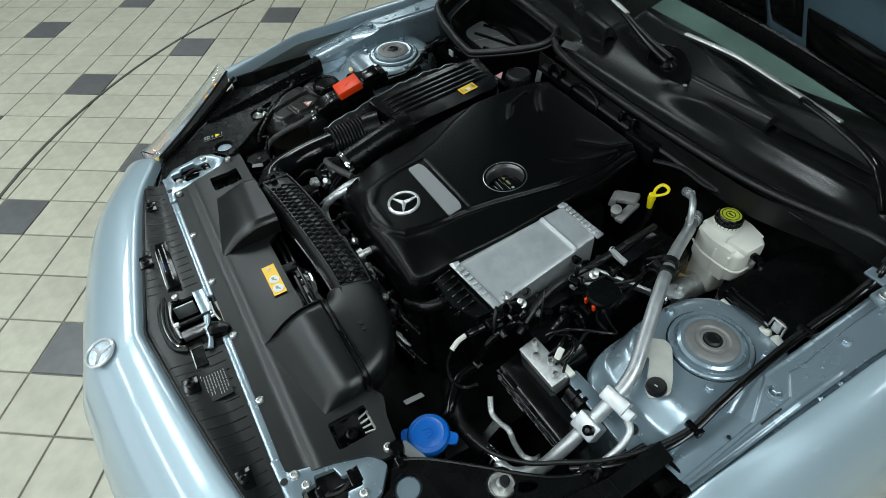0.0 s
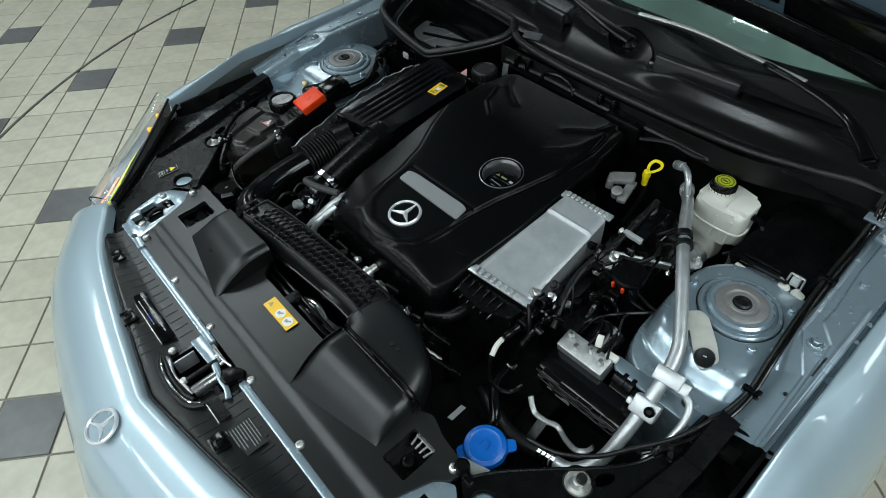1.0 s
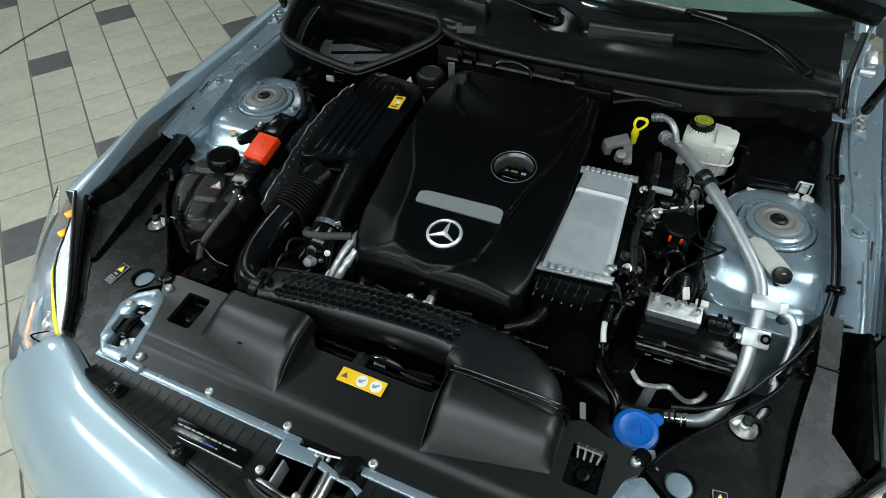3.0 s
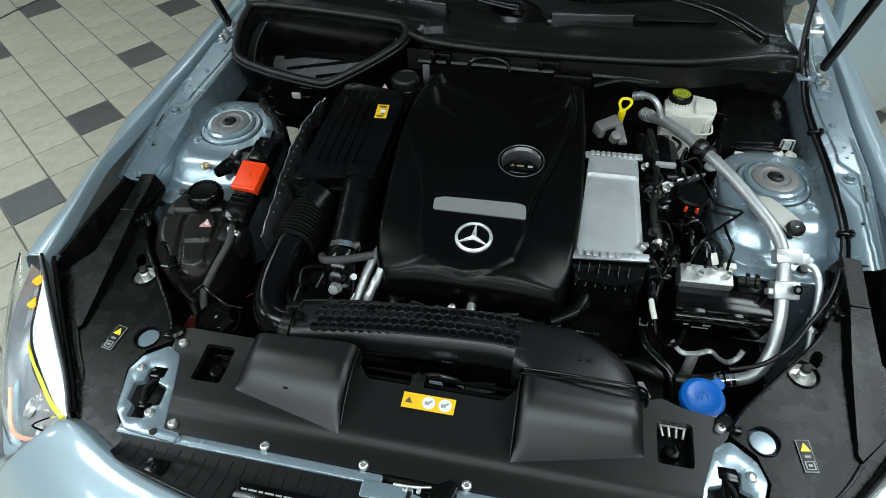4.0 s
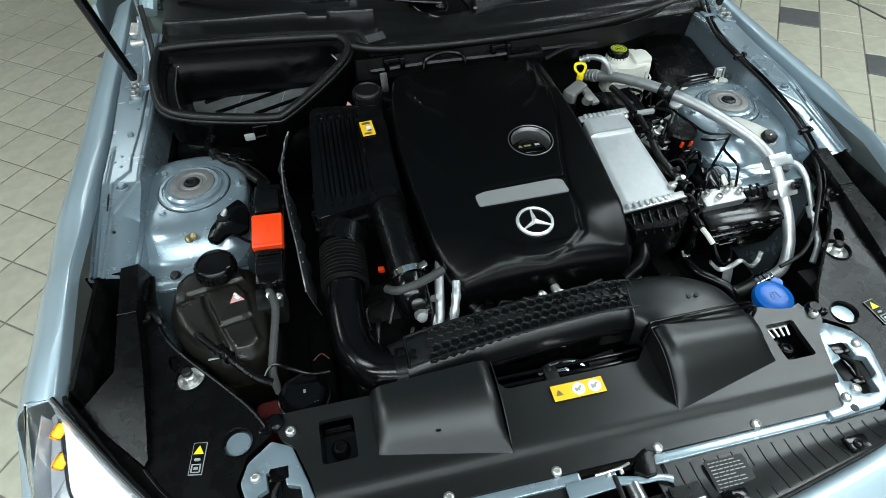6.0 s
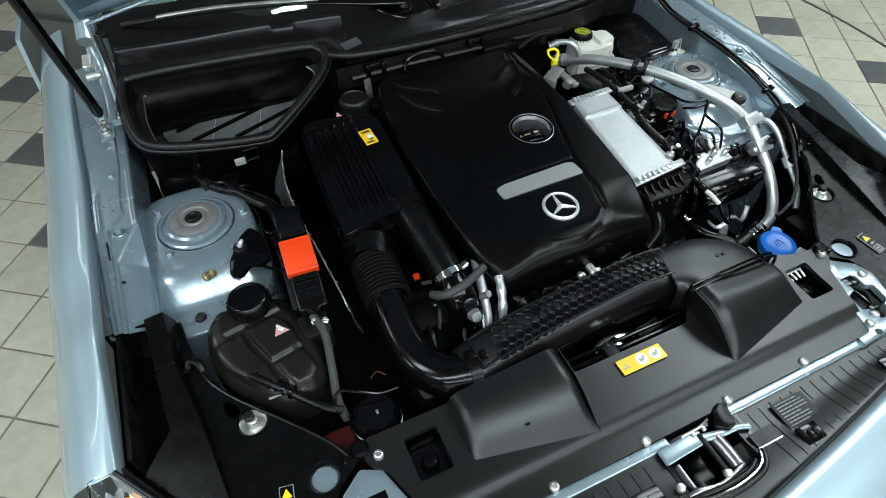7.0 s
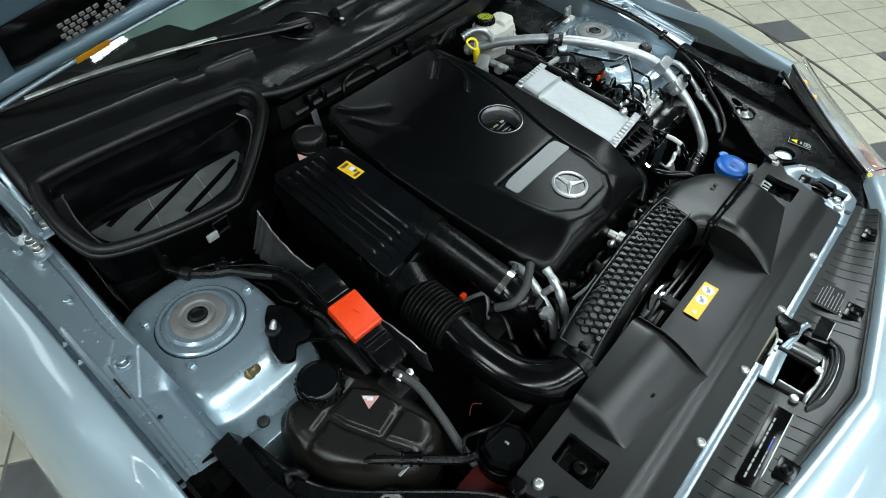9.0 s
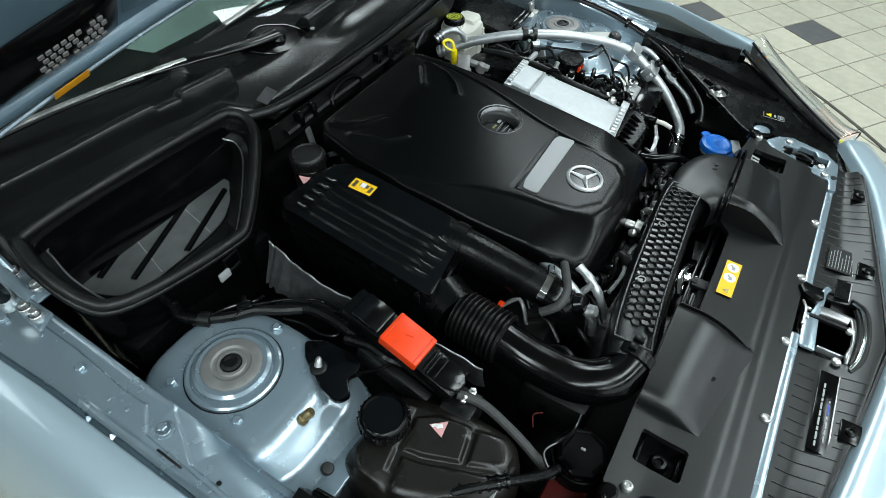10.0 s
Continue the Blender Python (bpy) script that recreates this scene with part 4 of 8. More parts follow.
rail = thing("lock_rail", (0, -0.70, 0.66), "silver-blue painted steel rail in front of the radiator cover", "rail")
part("bar", join(plate(rounded([(-0.47, -0.7045), (-0.035, -0.7055), (-0.035, -0.690), (-0.47, -0.688)], 0.004), z=0.681, thick=0.02, cut=0.003),
                 plate(rounded([(0.075, -0.7055), (0.45, -0.7035), (0.45, -0.688), (0.075, -0.690)], 0.004), z=0.681, thick=0.02, cut=0.003)), PAINT_BAY, rail)
for side in (-1, 1):
    # plate at each end with the lock's catch in a ragged opening
    out = mirror([(0.362, -0.7055), (0.455, -0.700), (0.486, -0.672), (0.507, -0.600), (0.497, -0.572), (0.462, -0.545), (0.432, -0.560), (0.412, -0.620), (0.392, -0.688), (0.362, -0.690)], side)
    hole = mirror([(0.471, -0.592), (0.447, -0.590), (0.443, -0.616), (0.424, -0.622), (0.420, -0.652), (0.432, -0.655), (0.434, -0.678), (0.462, -0.680), (0.464, -0.658), (0.478, -0.652), (0.483, -0.622), (0.469, -0.616)], side)
    end = part("end_plate", plate(rounded(out, 0.005), [rounded(hole, 0.002, 2)], z=0.687, thick=0.012, cut=0.002), PAINT_BAY, rail, "silver-blue end plate with a catch opening")
    part("dark_well", box((0.085, 0.10, 0.004), (side * 0.452, -0.623, 0.655)), PRINT_BLACK, end)
    part("catch_arm", join(box((0.030, 0.022, 0.006), (side * 0.452, -0.597, 0.684), 0.002), box((0.012, 0.055, 0.006), (side * 0.456, -0.628, 0.676), 0.002), box((0.020, 0.012, 0.010), (side * 0.447, -0.655, 0.678), 0.002)), GLOSSY, end)
    part("catch_tongue", tube([(side * 0.450, -0.600, 0.680), (side * 0.462, -0.625, 0.682), (side * 0.454, -0.650, 0.678)], 0.0035, 8, 4), DARK, end)
    for x, y in ((0.485, -0.596), (0.428, -0.668)):
        shared("plate_screw", SCREW, end, (side * x, y, 0.688))
    part("buffer", lathe([(0.006, -0.004), (0.006, 0.0012), (0, 0.0014)], (side * 0.405, -0.696, 0.687), n=12), PRINT_BLACK, end)


def scoop(x_in, x_out, y_back, front_in, front_out, z_in, z_out, fold, r=0.026):
    """An air scoop on the radiator cover: a short roof, a sloping plane face and rounded flanks."""
    wide = abs(x_out - x_in)
    way = 1 if x_out > x_in else -1
    arc = [r * (1 - math.cos(math.pi / 2 * k / 8)) for k in range(9)]
    flat = [r + (wide - 2 * r) * k / 12 for k in range(1, 12)]
    inset = [(0.0, 0)] + [(d, 1) for d in arc + flat] + [(wide - d, 1) for d in reversed(arc)] + [(wide, 0)]
    bm = bmesh.new()
    rows = []
    for j in range(45):
        v = j / 44
        row = []
        for d, up in inset:
            f = d / wide
            x, front = x_in + way * d, front_in + (front_out - front_in) * f
            y = y_back + (front - y_back) * v
            base = cover_z(x, y)
            roof = z_in + (z_out - z_in) * f
            low = cover_z(x, front)
            top = low + (roof - low) * (1 - max(0.0, (v - fold) / (1 - fold)) ** 1.8) + 0.0012 * (1 - v)
            high = max(0.0, top - base)
            near = min(d, wide - d)
            bend = min(r, high)
            z = base + high - (bend * (1 - math.sqrt(max(0.0, 1 - (1 - near / r) ** 2))) if near < r else 0.0)
            row.append(bm.verts.new((x, y, z if up else base - 0.004)))
        rows.append(row)
    for p, q in zip(rows, rows[1:]):
        for k in range(len(p) - 1):
            bm.faces.new((p[k], p[k + 1], q[k + 1], q[k]))
    back = [bm.verts.new((v.co.x, v.co.y, 0.672)) for v in rows[0]]
    for k in range(len(back) - 1):
        bm.faces.new((rows[0][k + 1], rows[0][k], back[k], back[k + 1]))
    return bm


def scoop_mouth(x_in, way, y_back, front, roof, fold):
    """The dark open mouth on the inner side of a scoop."""
    bm = bmesh.new()
    rows = []
    for j in range(31):
        v = 0.02 + 0.93 * j / 30
        y = y_back + (front - y_back) * v
        base = cover_z(x_in, y)
        low = cover_z(x_in, front)
        top = low + (roof - low) * (1 - max(0.0, (v - fold) / (1 - fold)) ** 1.8)
        high = max(0.002, top - base - 0.007)
        rows.append([bm.verts.new((x_in - way * d, y, z)) for d, z in ((0.0, base - 0.002), (0.0014, base + 0.001), (0.0014, base + high), (0.0, base + high))])
    for p, q in zip(rows, rows[1:]):
        for k in range(3):
            bm.faces.new((p[k], p[k + 1], q[k + 1], q[k]))
    return bm


def build_radiator_cover():
    cover = thing("radiator_cover", (0, -0.62, 0.66), "satin black plastic radiator cover with air scoops and screws", "cover")
    out = [(-0.394, -0.690), (0.404, -0.690), (0.418, -0.62), (0.436, -0.565), (0.455, -0.548), (0.462, -0.520), (0.395, -0.512), (0.36, -0.500),
           (0.335, -0.512), (0.15, -0.515), (0.12, -0.548), (-0.10, -0.548), (-0.13, -0.512), (-0.32, -0.512), (-0.44, -0.512), (-0.452, -0.535), (-0.446, -0.552), (-0.428, -0.565), (-0.408, -0.62)]
    holes = [rounded(rect(s - 0.026, -0.602, s + 0.026, -0.535), 0.006) for s in (-0.364, 0.380)]
    part("panel", plate(rounded(out, 0.006, 3), holes, thick=0.010, top=cover_z, folds=(-0.672, -0.664, -0.658, -0.652, -0.646, -0.640, -0.634, -0.628, -0.560)), GRAINED, cover, angle=60)
    part("scoop", scoop(-0.119, -0.309, -0.513, -0.646, -0.606, 0.738, 0.722, 0.24, 0.024), GRAINED, cover, "black air scoop with a drain hole", 60)
    part("scoop", scoop(0.144, 0.335, -0.523, -0.641, -0.598, 0.750, 0.724, 0.20, 0.024), GRAINED, cover, "black air scoop joined to the intake duct", 60)
    part("scoop_mouth", scoop_mouth(-0.119, -1, -0.513, -0.646, 0.738, 0.24), PRINT_BLACK, cover, "dark open mouth of the scoop")
    part("scoop_mouth", scoop_mouth(0.144, 1, -0.523, -0.641, 0.750, 0.20), PRINT_BLACK, cover, "dark open mouth of the scoop")
    part("drain_hole", lathe([(0.0042, 0.0), (0.0042, 0.0012), (0, 0.0014)], (-0.219, -0.598, 0.7122), (-30, 0, 0), 12), PRINT_BLACK, cover)
    for k in (-0.224, -0.067, 0.088, 0.247):
        shared("screw", SCREW, cover, (k, -0.684, cover_z(0, -0.684)))
    for x, y in ((-0.381, -0.678), (0.404, -0.678), (-0.431, -0.543), (0.445, -0.534)):
        shared("screw", SCREW, cover, (x, y, cover_z(0, y) + 0.004))
    for s in (-0.364, 0.380):
        pocket = part("pocket", join(box((0.054, 0.070, 0.004), (s, -0.568, 0.662)), box((0.003, 0.068, 0.024), (s - 0.026, -0.568, 0.672)), box((0.003, 0.068, 0.024), (s + 0.026, -0.568, 0.672))), GLOSSY, cover, "black recessed pocket with a fastener")
        part("fastener", lathe([(0.014, 0.0), (0.014, 0.006), (0.010, 0.012), (0.006, 0.013), (0.005, 0.009), (0, 0.009)], (s, -0.572, 0.664), n=18), PLASTIC, pocket)
        for y in (-0.542, -0.596):
            part("pocket_rib", box((0.040, 0.004, 0.012), (s, y, 0.672), 0.001), PLASTIC, pocket)
        if s > 0:
            part("pocket_clip", join(*(tube([(s + a, -0.536, 0.684), (s + a * 0.8, -0.553, 0.682)], 0.002, 6, 2) for a in (-0.018, -0.006, 0.006, 0.018)), tube([(s - 0.02, -0.536, 0.684), (s + 0.02, -0.536, 0.684)], 0.002, 6, 2)), ZINC, pocket)
    # yellow warning label
    tilt = math.degrees(math.atan(0.03))
    z = cover_z(0, -0.574) + 0.0035
    sticker = part("warning_label", box((0.084, 0.026, 0.0008), (0.0075, -0.574, z), 0, (tilt, 0, 0)), YELLOW, cover, "yellow warning label with two white pictogram discs")
    for x in (0.008, 0.034):
        disc = part("pictogram", lathe([(0.0105, 0), (0.0105, 0.0008), (0, 0.0009)], (x, -0.574, z + 0.0004), (tilt, 0, 0), 20), PRINT_WHITE, sticker)
        part("print_bar", join(box((0.013, 0.003, 0.0005), (x, -0.574, z + 0.0016), 0, (tilt, 0, 38)), box((0.008, 0.004, 0.0005), (x - 0.002, -0.575, z + 0.0018), 0, (tilt, 0, -20))), PRINT_GREY, disc)
    part("print_triangle", plate([(-0.030, -0.579), (-0.018, -0.579), (-0.024, -0.569)], z=z + 0.0014, thick=0.0006), BRASS, sticker)
    # slot behind the label: fan shroud and cross rails
    part("shroud", join(box((0.36, 0.09, 0.01), (0.0, -0.505, 0.610)), box((0.30, 0.008, 0.05), (0.01, -0.532, 0.652), 0.002), box((0.26, 0.006, 0.006), (0.01, -0.520, 0.680), 0.001)), GLOSSY, cover)
    part("shroud_clip", join(box((0.022, 0.030, 0.008), (-0.020, -0.536, 0.684), 0.002), box((0.008, 0.012, 0.02), (-0.022, -0.524, 0.680), 0.002)), DARK, cover)
    part("fan_bracket", join(tube([(-0.030, -0.512, 0.652), (-0.005, -0.503, 0.660), (0.030, -0.505, 0.660), (0.056, -0.514, 0.652)], 0.007, 8, 5, flat=0.5), box((0.022, 0.026, 0.008), (0.006, -0.518, 0.662), 0.002, (0, 0, 20))), CHROME, cover, "bright metal fan bracket in the slot")
    part("shroud_tongue", box((0.05, 0.018, 0.004), (0.08, -0.512, 0.662), 0.001, (10, 0, 8)), DARK, cover)
    return cover


build_radiator_cover()


# ---- headlight covers beside the radiator ----
def side_z(x, y):
    x = abs(x)
    return 0.686 + 0.10 * (y + 0.54) + 0.05 * max(0.0, x - 0.60)


# raised duct on the cover: its inner and outer top edge from the rear wall over the fold down to the point
DUCT_IN = [(0.667, -0.193, 0.752), (0.666, -0.288, 0.733), (0.649, -0.392, 0.722), (0.642, -0.460, 0.710), (0.635, -0.538, 0.6955)]
DUCT_OUT = [(0.697, -0.195, 0.750), (0.697, -0.288, 0.731), (0.691, -0.392, 0.723), (0.742, -0.440, 0.703), (0.640, -0.545, 0.6935)]


def raised_duct(side):
    """A flat-topped duct with a steep inner wall, a fold and a sloping front facet."""
    bm = bmesh.new()
    rows = []
    for k, (a, b) in enumerate(zip(DUCT_IN, DUCT_OUT)):
        foot = (a[0] - 0.011 + 0.002 * k, a[1], side_z(a[0], a[1]) - 0.004)
        out = (b[0] + 0.004, b[1] - (0.004 if k > 2 else 0), 0.655 if k < 3 else side_z(b[0], b[1]) - 0.008)
        rows.append([bm.verts.new((side * p[0], p[1], p[2])) for p in (foot, a, b, out)])
    for p, q in zip(rows, rows[1:]):
        for k in range(3):
            bm.faces.new((p[k], p[k + 1], q[k + 1], q[k]))
    bm.faces.new(rows[0])
    edges = [e for e in bm.edges if len(e.link_faces) == 2 and e.calc_face_angle(0.0) > 0.12]
    bmesh.ops.bevel(bm, geom=edges, offset=0.0022, segments=2, affect="EDGES", profile=0.5)
    return bm


def build_side_cover(side):
    cover = thing("headlight_cover", (side * 0.58, -0.5, 0.66), "satin black plastic cover over the headlight, with a label and holes", "cover", "headlight covers")
    out = [(0.653, -0.200), (0.646, -0.262), (0.630, -0.320), (0.600, -0.365), (0.545, -0.425), (0.492, -0.485), (0.462, -0.535), (0.498, -0.560), (0.514, -0.598), (0.494, -0.668), (0.464, -0.7035), (0.4565, -0.7045),
           (0.458, -0.728), (0.535, -0.702), (0.560, -0.684), (0.602, -0.632), (0.655, -0.562), (0.742, -0.462), (0.752, -0.436), (0.700, -0.430), (0.664, -0.425), (0.660, -0.300), (0.660, -0.200)]
    holes = [disc_ring(0.511, -0.535, 0.0225), disc_ring(0.583, -0.413, 0.024), [(0.606 + 0.010 * math.cos(a) + 0.006 * math.sin(a), -0.385 + 0.017 * math.sin(a)) for a in [k * math.pi / 8 for k in range(16)]]]
    part("panel", plate(mirror(out, side), [mirror(h, side) for h in holes], thick=0.008, top=side_z), PLASTIC, cover, angle=60)
    part("raised_duct", raised_duct(side), PLASTIC, cover, "raised black duct with a folded front", 25)
    part("duct_lip", tube([(side * 0.6665, -0.287, 0.7345), (side * 0.682, -0.2865, 0.7335), (side * 0.697, -0.286, 0.7325)], 0.0016, 8, 2), PLASTIC, cover)
    part("duct_hook", join(tube([(side * 0.655, -0.296, 0.712), (side * 0.648, -0.286, 0.722), (side * 0.638, -0.292, 0.722), (side * 0.633, -0.304, 0.712)], 0.0065, 10, 5), box((0.010, 0.006, 0.006), (side * 0.654, -0.302, 0.722), 0.0015)), PLASTIC, cover)
    part("channel", join(box((0.062, 0.24, 0.004), (side * 0.727, -0.315, 0.655)), box((0.064, 0.005, 0.085), (side * 0.728, -0.196, 0.698), 0.0015), box((0.004, 0.24, 0.060), (side * 0.755, -0.315, 0.685))), PLASTIC, cover, "deep black channel beside the wing")
    part("crease", tube([(side * x, y, side_z(x, y) + 0.0005) for x, y in ((0.641, -0.547), (0.618, -0.580), (0.590, -0.612), (0.574, -0.640))], [0.0035, 0.003, 0.002, 0.001], 8, 5, flat=0.5), PLASTIC, cover)
    part("lamp_seal", tube([(side * x, y, side_z(x, y) + 0.003 + 0.20 * max(0.0, y + 0.52)) for x, y in ((0.757, -0.425), (0.728, -0.466), (0.665, -0.551), (0.602, -0.628), (0.562, -0.682))], 0.0052, 8, 6, ribs=0.0012, rib_step=2), RUBBER, cover)
    z = side_z(0.511, -0.535)
    hole = part("access_hole", lathe([(0.0245, -0.002), (0.0240, 0.0015), (0.0228, 0.0015), (0.0215, -0.012)], (side * 0.511, -0.535, z), n=30), PLASTIC, cover)
    part("painted_disc", lathe([(0.022, -0.010), (0.018, -0.006), (0, -0.005)], (side * 0.511, -0.535, z), n=24), PAINT_BAY, hole, "silver-blue metal seen through the hole")
    z = side_z(0.583, -0.413)
    stud = part("stud_hole", lathe([(0.0255, -0.002), (0.0250, 0.0015), (0.0238, 0.0015), (0.0225, -0.012)], (side * 0.583, -0.413, z), n=30), PLASTIC, cover)
    part("cup", lathe([(0.0235, -0.008), (0.020, -0.004), (0.015, -0.011), (0.008, -0.012), (0.008, 0.004), (0.006, 0.006), (0, 0.006)], (side * 0.583, -0.413, z), n=24), ZINC, stud, "bright steel cup with a stud")
    part("stud_cap", lathe([(0.008, 0.002), (0.008, 0.012), (0.006, 0.014), (0, 0.014)], (side * 0.585, -0.409, z), n=12), RUBBER, stud)
    part("shroud", join(box((0.10, 0.16, 0.006), (side * 0.605, -0.47, 0.615)), box((0.08, 0.14, 0.006), (side * 0.535, -0.62, 0.615)), box((0.006, 0.20, 0.05), (side * 0.520, -0.60, 0.640)), box((0.06, 0.18, 0.006), (side * 0.51, -0.63, 0.640))), PRINT_BLACK, cover)
    part("inner_lip", tube([(side * x, y, side_z(x, y) - 0.001) for x, y in ((0.652, -0.202), (0.645, -0.265), (0.630, -0.320), (0.600, -0.365), (0.545, -0.425), (0.492, -0.485), (0.466, -0.526))], 0.0032, 8, 5), PLASTIC, cover)
    part("tab", box((0.010, 0.050, 0.006), (side * 0.660, -0.235, 0.726), 0.002), PLASTIC, cover)
    part("corner_peg", join(lathe([(0.014, -0.004), (0.013, 0.010), (0.009, 0.014), (0, 0.014)], (side * 0.452, -0.524, 0.694), n=16), box((0.022, 0.012, 0.010), (side * 0.468, -0.528, 0.690), 0.003)), GLOSSY, cover)
    # label
    x, y = 0.567, -0.548
    z = side_z(x, y) + 0.0022
    label = part("label", box((0.020, 0.047, 0.0008), (side * x, y, z), 0, (6, 0, side * 10)), PRINT_GREY, cover, "small grey label with a yellow triangle")
    part("label_field", box((0.0178, 0.0445, 0.0006), (side * x, y, z + 0.0008), 0, (6, 0, side * 10)), PLASTIC, label)
    m = pose(side * x, y, z + 0.0016, 6, 0, side * 10)
    part("print_triangle", moved(plate([(-0.0075, 0.006), (0.0075, 0.006), (0, 0.019)], thick=0.0005), m), YELLOW_PLASTIC, label)
    part("print_bar", join(*(moved(b, m) for b in (box((0.009, 0.004, 0.0005), (0, -0.002, 0), 0.001, (0, 0, 0), 1), box((0.014, 0.0015, 0.0005), (0, -0.009, 0)), box((0.002, 0.010, 0.0005), (-0.006, -0.015, 0)), box((0.002, 0.010, 0.0005), (0.006, -0.015, 0)), box((0.012, 0.0015, 0.0005), (0, -0.020, 0)), box((0.006, 0.004, 0.0005), (0, -0.0145, 0))))), PRINT_GREY, label)
    return cover


build_side_cover(-1)
build_side_cover(1)


# ---- engine and its covers ----
def build_engine_block():
    block = thing("engine_block", (0.03, -0.08, 0.37), "dark grimy engine block under its cover", "engine")
    part("block", join(box((0.34, 0.46, 0.32), (0.03, -0.10, 0.535), 0.02), box((0.40, 0.34, 0.16), (0.04, -0.06, 0.45), 0.02)), DARK, block)
    part("front_case", join(box((0.30, 0.05, 0.28), (0.03, -0.345, 0.53), 0.015), lathe([(0.06, 0), (0.06, 0.03), (0.02, 0.035), (0.02, 0.02), (0, 0.02)], (0.06, -0.37, 0.52), (90, 0, 0), 28), lathe([(0.035, 0), (0.035, 0.03), (0.01, 0.035), (0, 0.02)], (-0.06, -0.37, 0.60), (90, 0, 0), 24)), DARK, block)
    random.seed(11)
    for k in range(54):
        x, y = -0.12 + 0.36 * random.random(), -0.385 - 0.035 * random.random()
        z = 0.64 + 0.065 * random.random()
        kind = k % 4
        mat = (DARK, GLOSSY, DARK, PLASTIC)[kind] if k % 13 else ZINC
        if kind == 0:
            part("fitting", lathe([(0.012, 0), (0.014, 0.012), (0.008, 0.014), (0.008, 0.03), (0, 0.032)], (x, y, z), (70 + 40 * random.random(), 0, 360 * random.random()), 12), mat, block)
        elif kind == 1:
            part("connector", box((0.018, 0.013, 0.011), (x, y, z), 0.003, (20 * random.random(), 30 * random.random(), 360 * random.random())), mat, block)
        elif kind == 2:
            part("bracket", box((0.030, 0.006, 0.014), (x, y, z), 0.002, (0, 40 * random.random(), 60 * random.random())), mat, block)
        else:
            part("hose", tube([(x, y, z), (x + 0.03, y - 0.01, z + 0.012), (x + 0.07, y + 0.006, z - 0.01)], 0.0042, 8, 5, ribs=0.0008, rib_step=2), mat, block)
    return block


build_engine_block()

COVER_BASE = [(-0.150, 0.180), (-0.128, 0.202), (0.175, 0.202), (0.200, 0.185), (0.207, 0.13), (0.214, -0.02), (0.217, -0.15), (0.212, -0.25), (0.202, -0.345), (0.188, -0.364), (0.033, -0.373), (-0.122, -0.369), (-0.140, -0.352), (-0.158, -0.27), (-0.169, -0.15), (-0.176, -0.02), (-0.168, 0.10)]
PLATEAU = [(-0.190, 0.230), (0.170, 0.230), (0.172, 0.146), (0.178, 0.094), (0.167, 0.003), (0.149, -0.067), (0.130, -0.134), (0.117, -0.203), (0.114, -0.263), (0.102, -0.316), (0.069, -0.344), (0.027, -0.357), (-0.011, -0.352), (-0.052, -0.330), (-0.068, -0.286), (-0.080, -0.204), (-0.100, -0.135), (-0.138, -0.064), (-0.164, 0.002), (-0.190, 0.050)]
POCKET = [(-0.064, -0.245), (-0.050, -0.298), (-0.010, -0.330), (0.072, -0.330), (0.108, -0.300), (0.118, -0.245), (0.124, -0.180), (-0.068, -0.182)]
GROOVES = [[(-0.124, 0.186), (-0.106, 0.148), (-0.076, 0.125), (-0.048, 0.110)], [(-0.124, 0.128), (-0.103, 0.072), (-0.066, 0.042)], [(0.168, 0.190), (0.149, 0.146), (0.097, 0.108)], [(0.169, 0.146), (0.157, 0.088), (0.135, 0.055), (0.110, 0.034)]]


def engine_base(x, y):
    z = 0.776 + 0.085 * (y + 0.30)
    d = inside_depth(x, y, PLATEAU)
    left = soft(0.03, -0.06, x)
    out = 0.5 * (-d + math.hypot(d, 0.003 + 0.005 * left))
    z -= (0.07 + 0.11 * left) * out + 0.5 * out * out + 0.22 * out * soft(-0.25, -0.345, y)
    front = 1 - 0.6 * soft(-0.29, -0.345, y)
    z -= 0.0034 * soft(0.002, -0.007, d) * (1 - 0.4 * left) * front
    # sharp channel along the cooler side, fading towards the other
    z -= 0.0052 * math.exp(-((d + 0.0052) / 0.0036) ** 2) * (1 - left) * front
    p = inside_depth(x, y, POCKET)
    z -= 0.0015 * soft(-0.003, 0.003, p)
    z -= 0.006 * soft(-0.335, -0.378, y)
    c = inside_depth(x, y, COVER_BASE)
    r = 0.010 + 0.012 * soft(-0.30, -0.355, y)
    if c < r:
        t = max(0.0, c) / r
        z -= r * (1 - math.sqrt(max(0.0, 1 - (1 - t) ** 2))) * 1.1
    return z


def crease(x, y):
    """Sharp moulded creases behind the filler cap."""
    return sum(0.0042 * math.exp(-min(seg_far(x, y, a, b) for a, b in zip(line, line[1:])) / 0.0046) for line in GROOVES)


def engine_z(x, y):
    return engine_base(x, y) + crease(x, y)


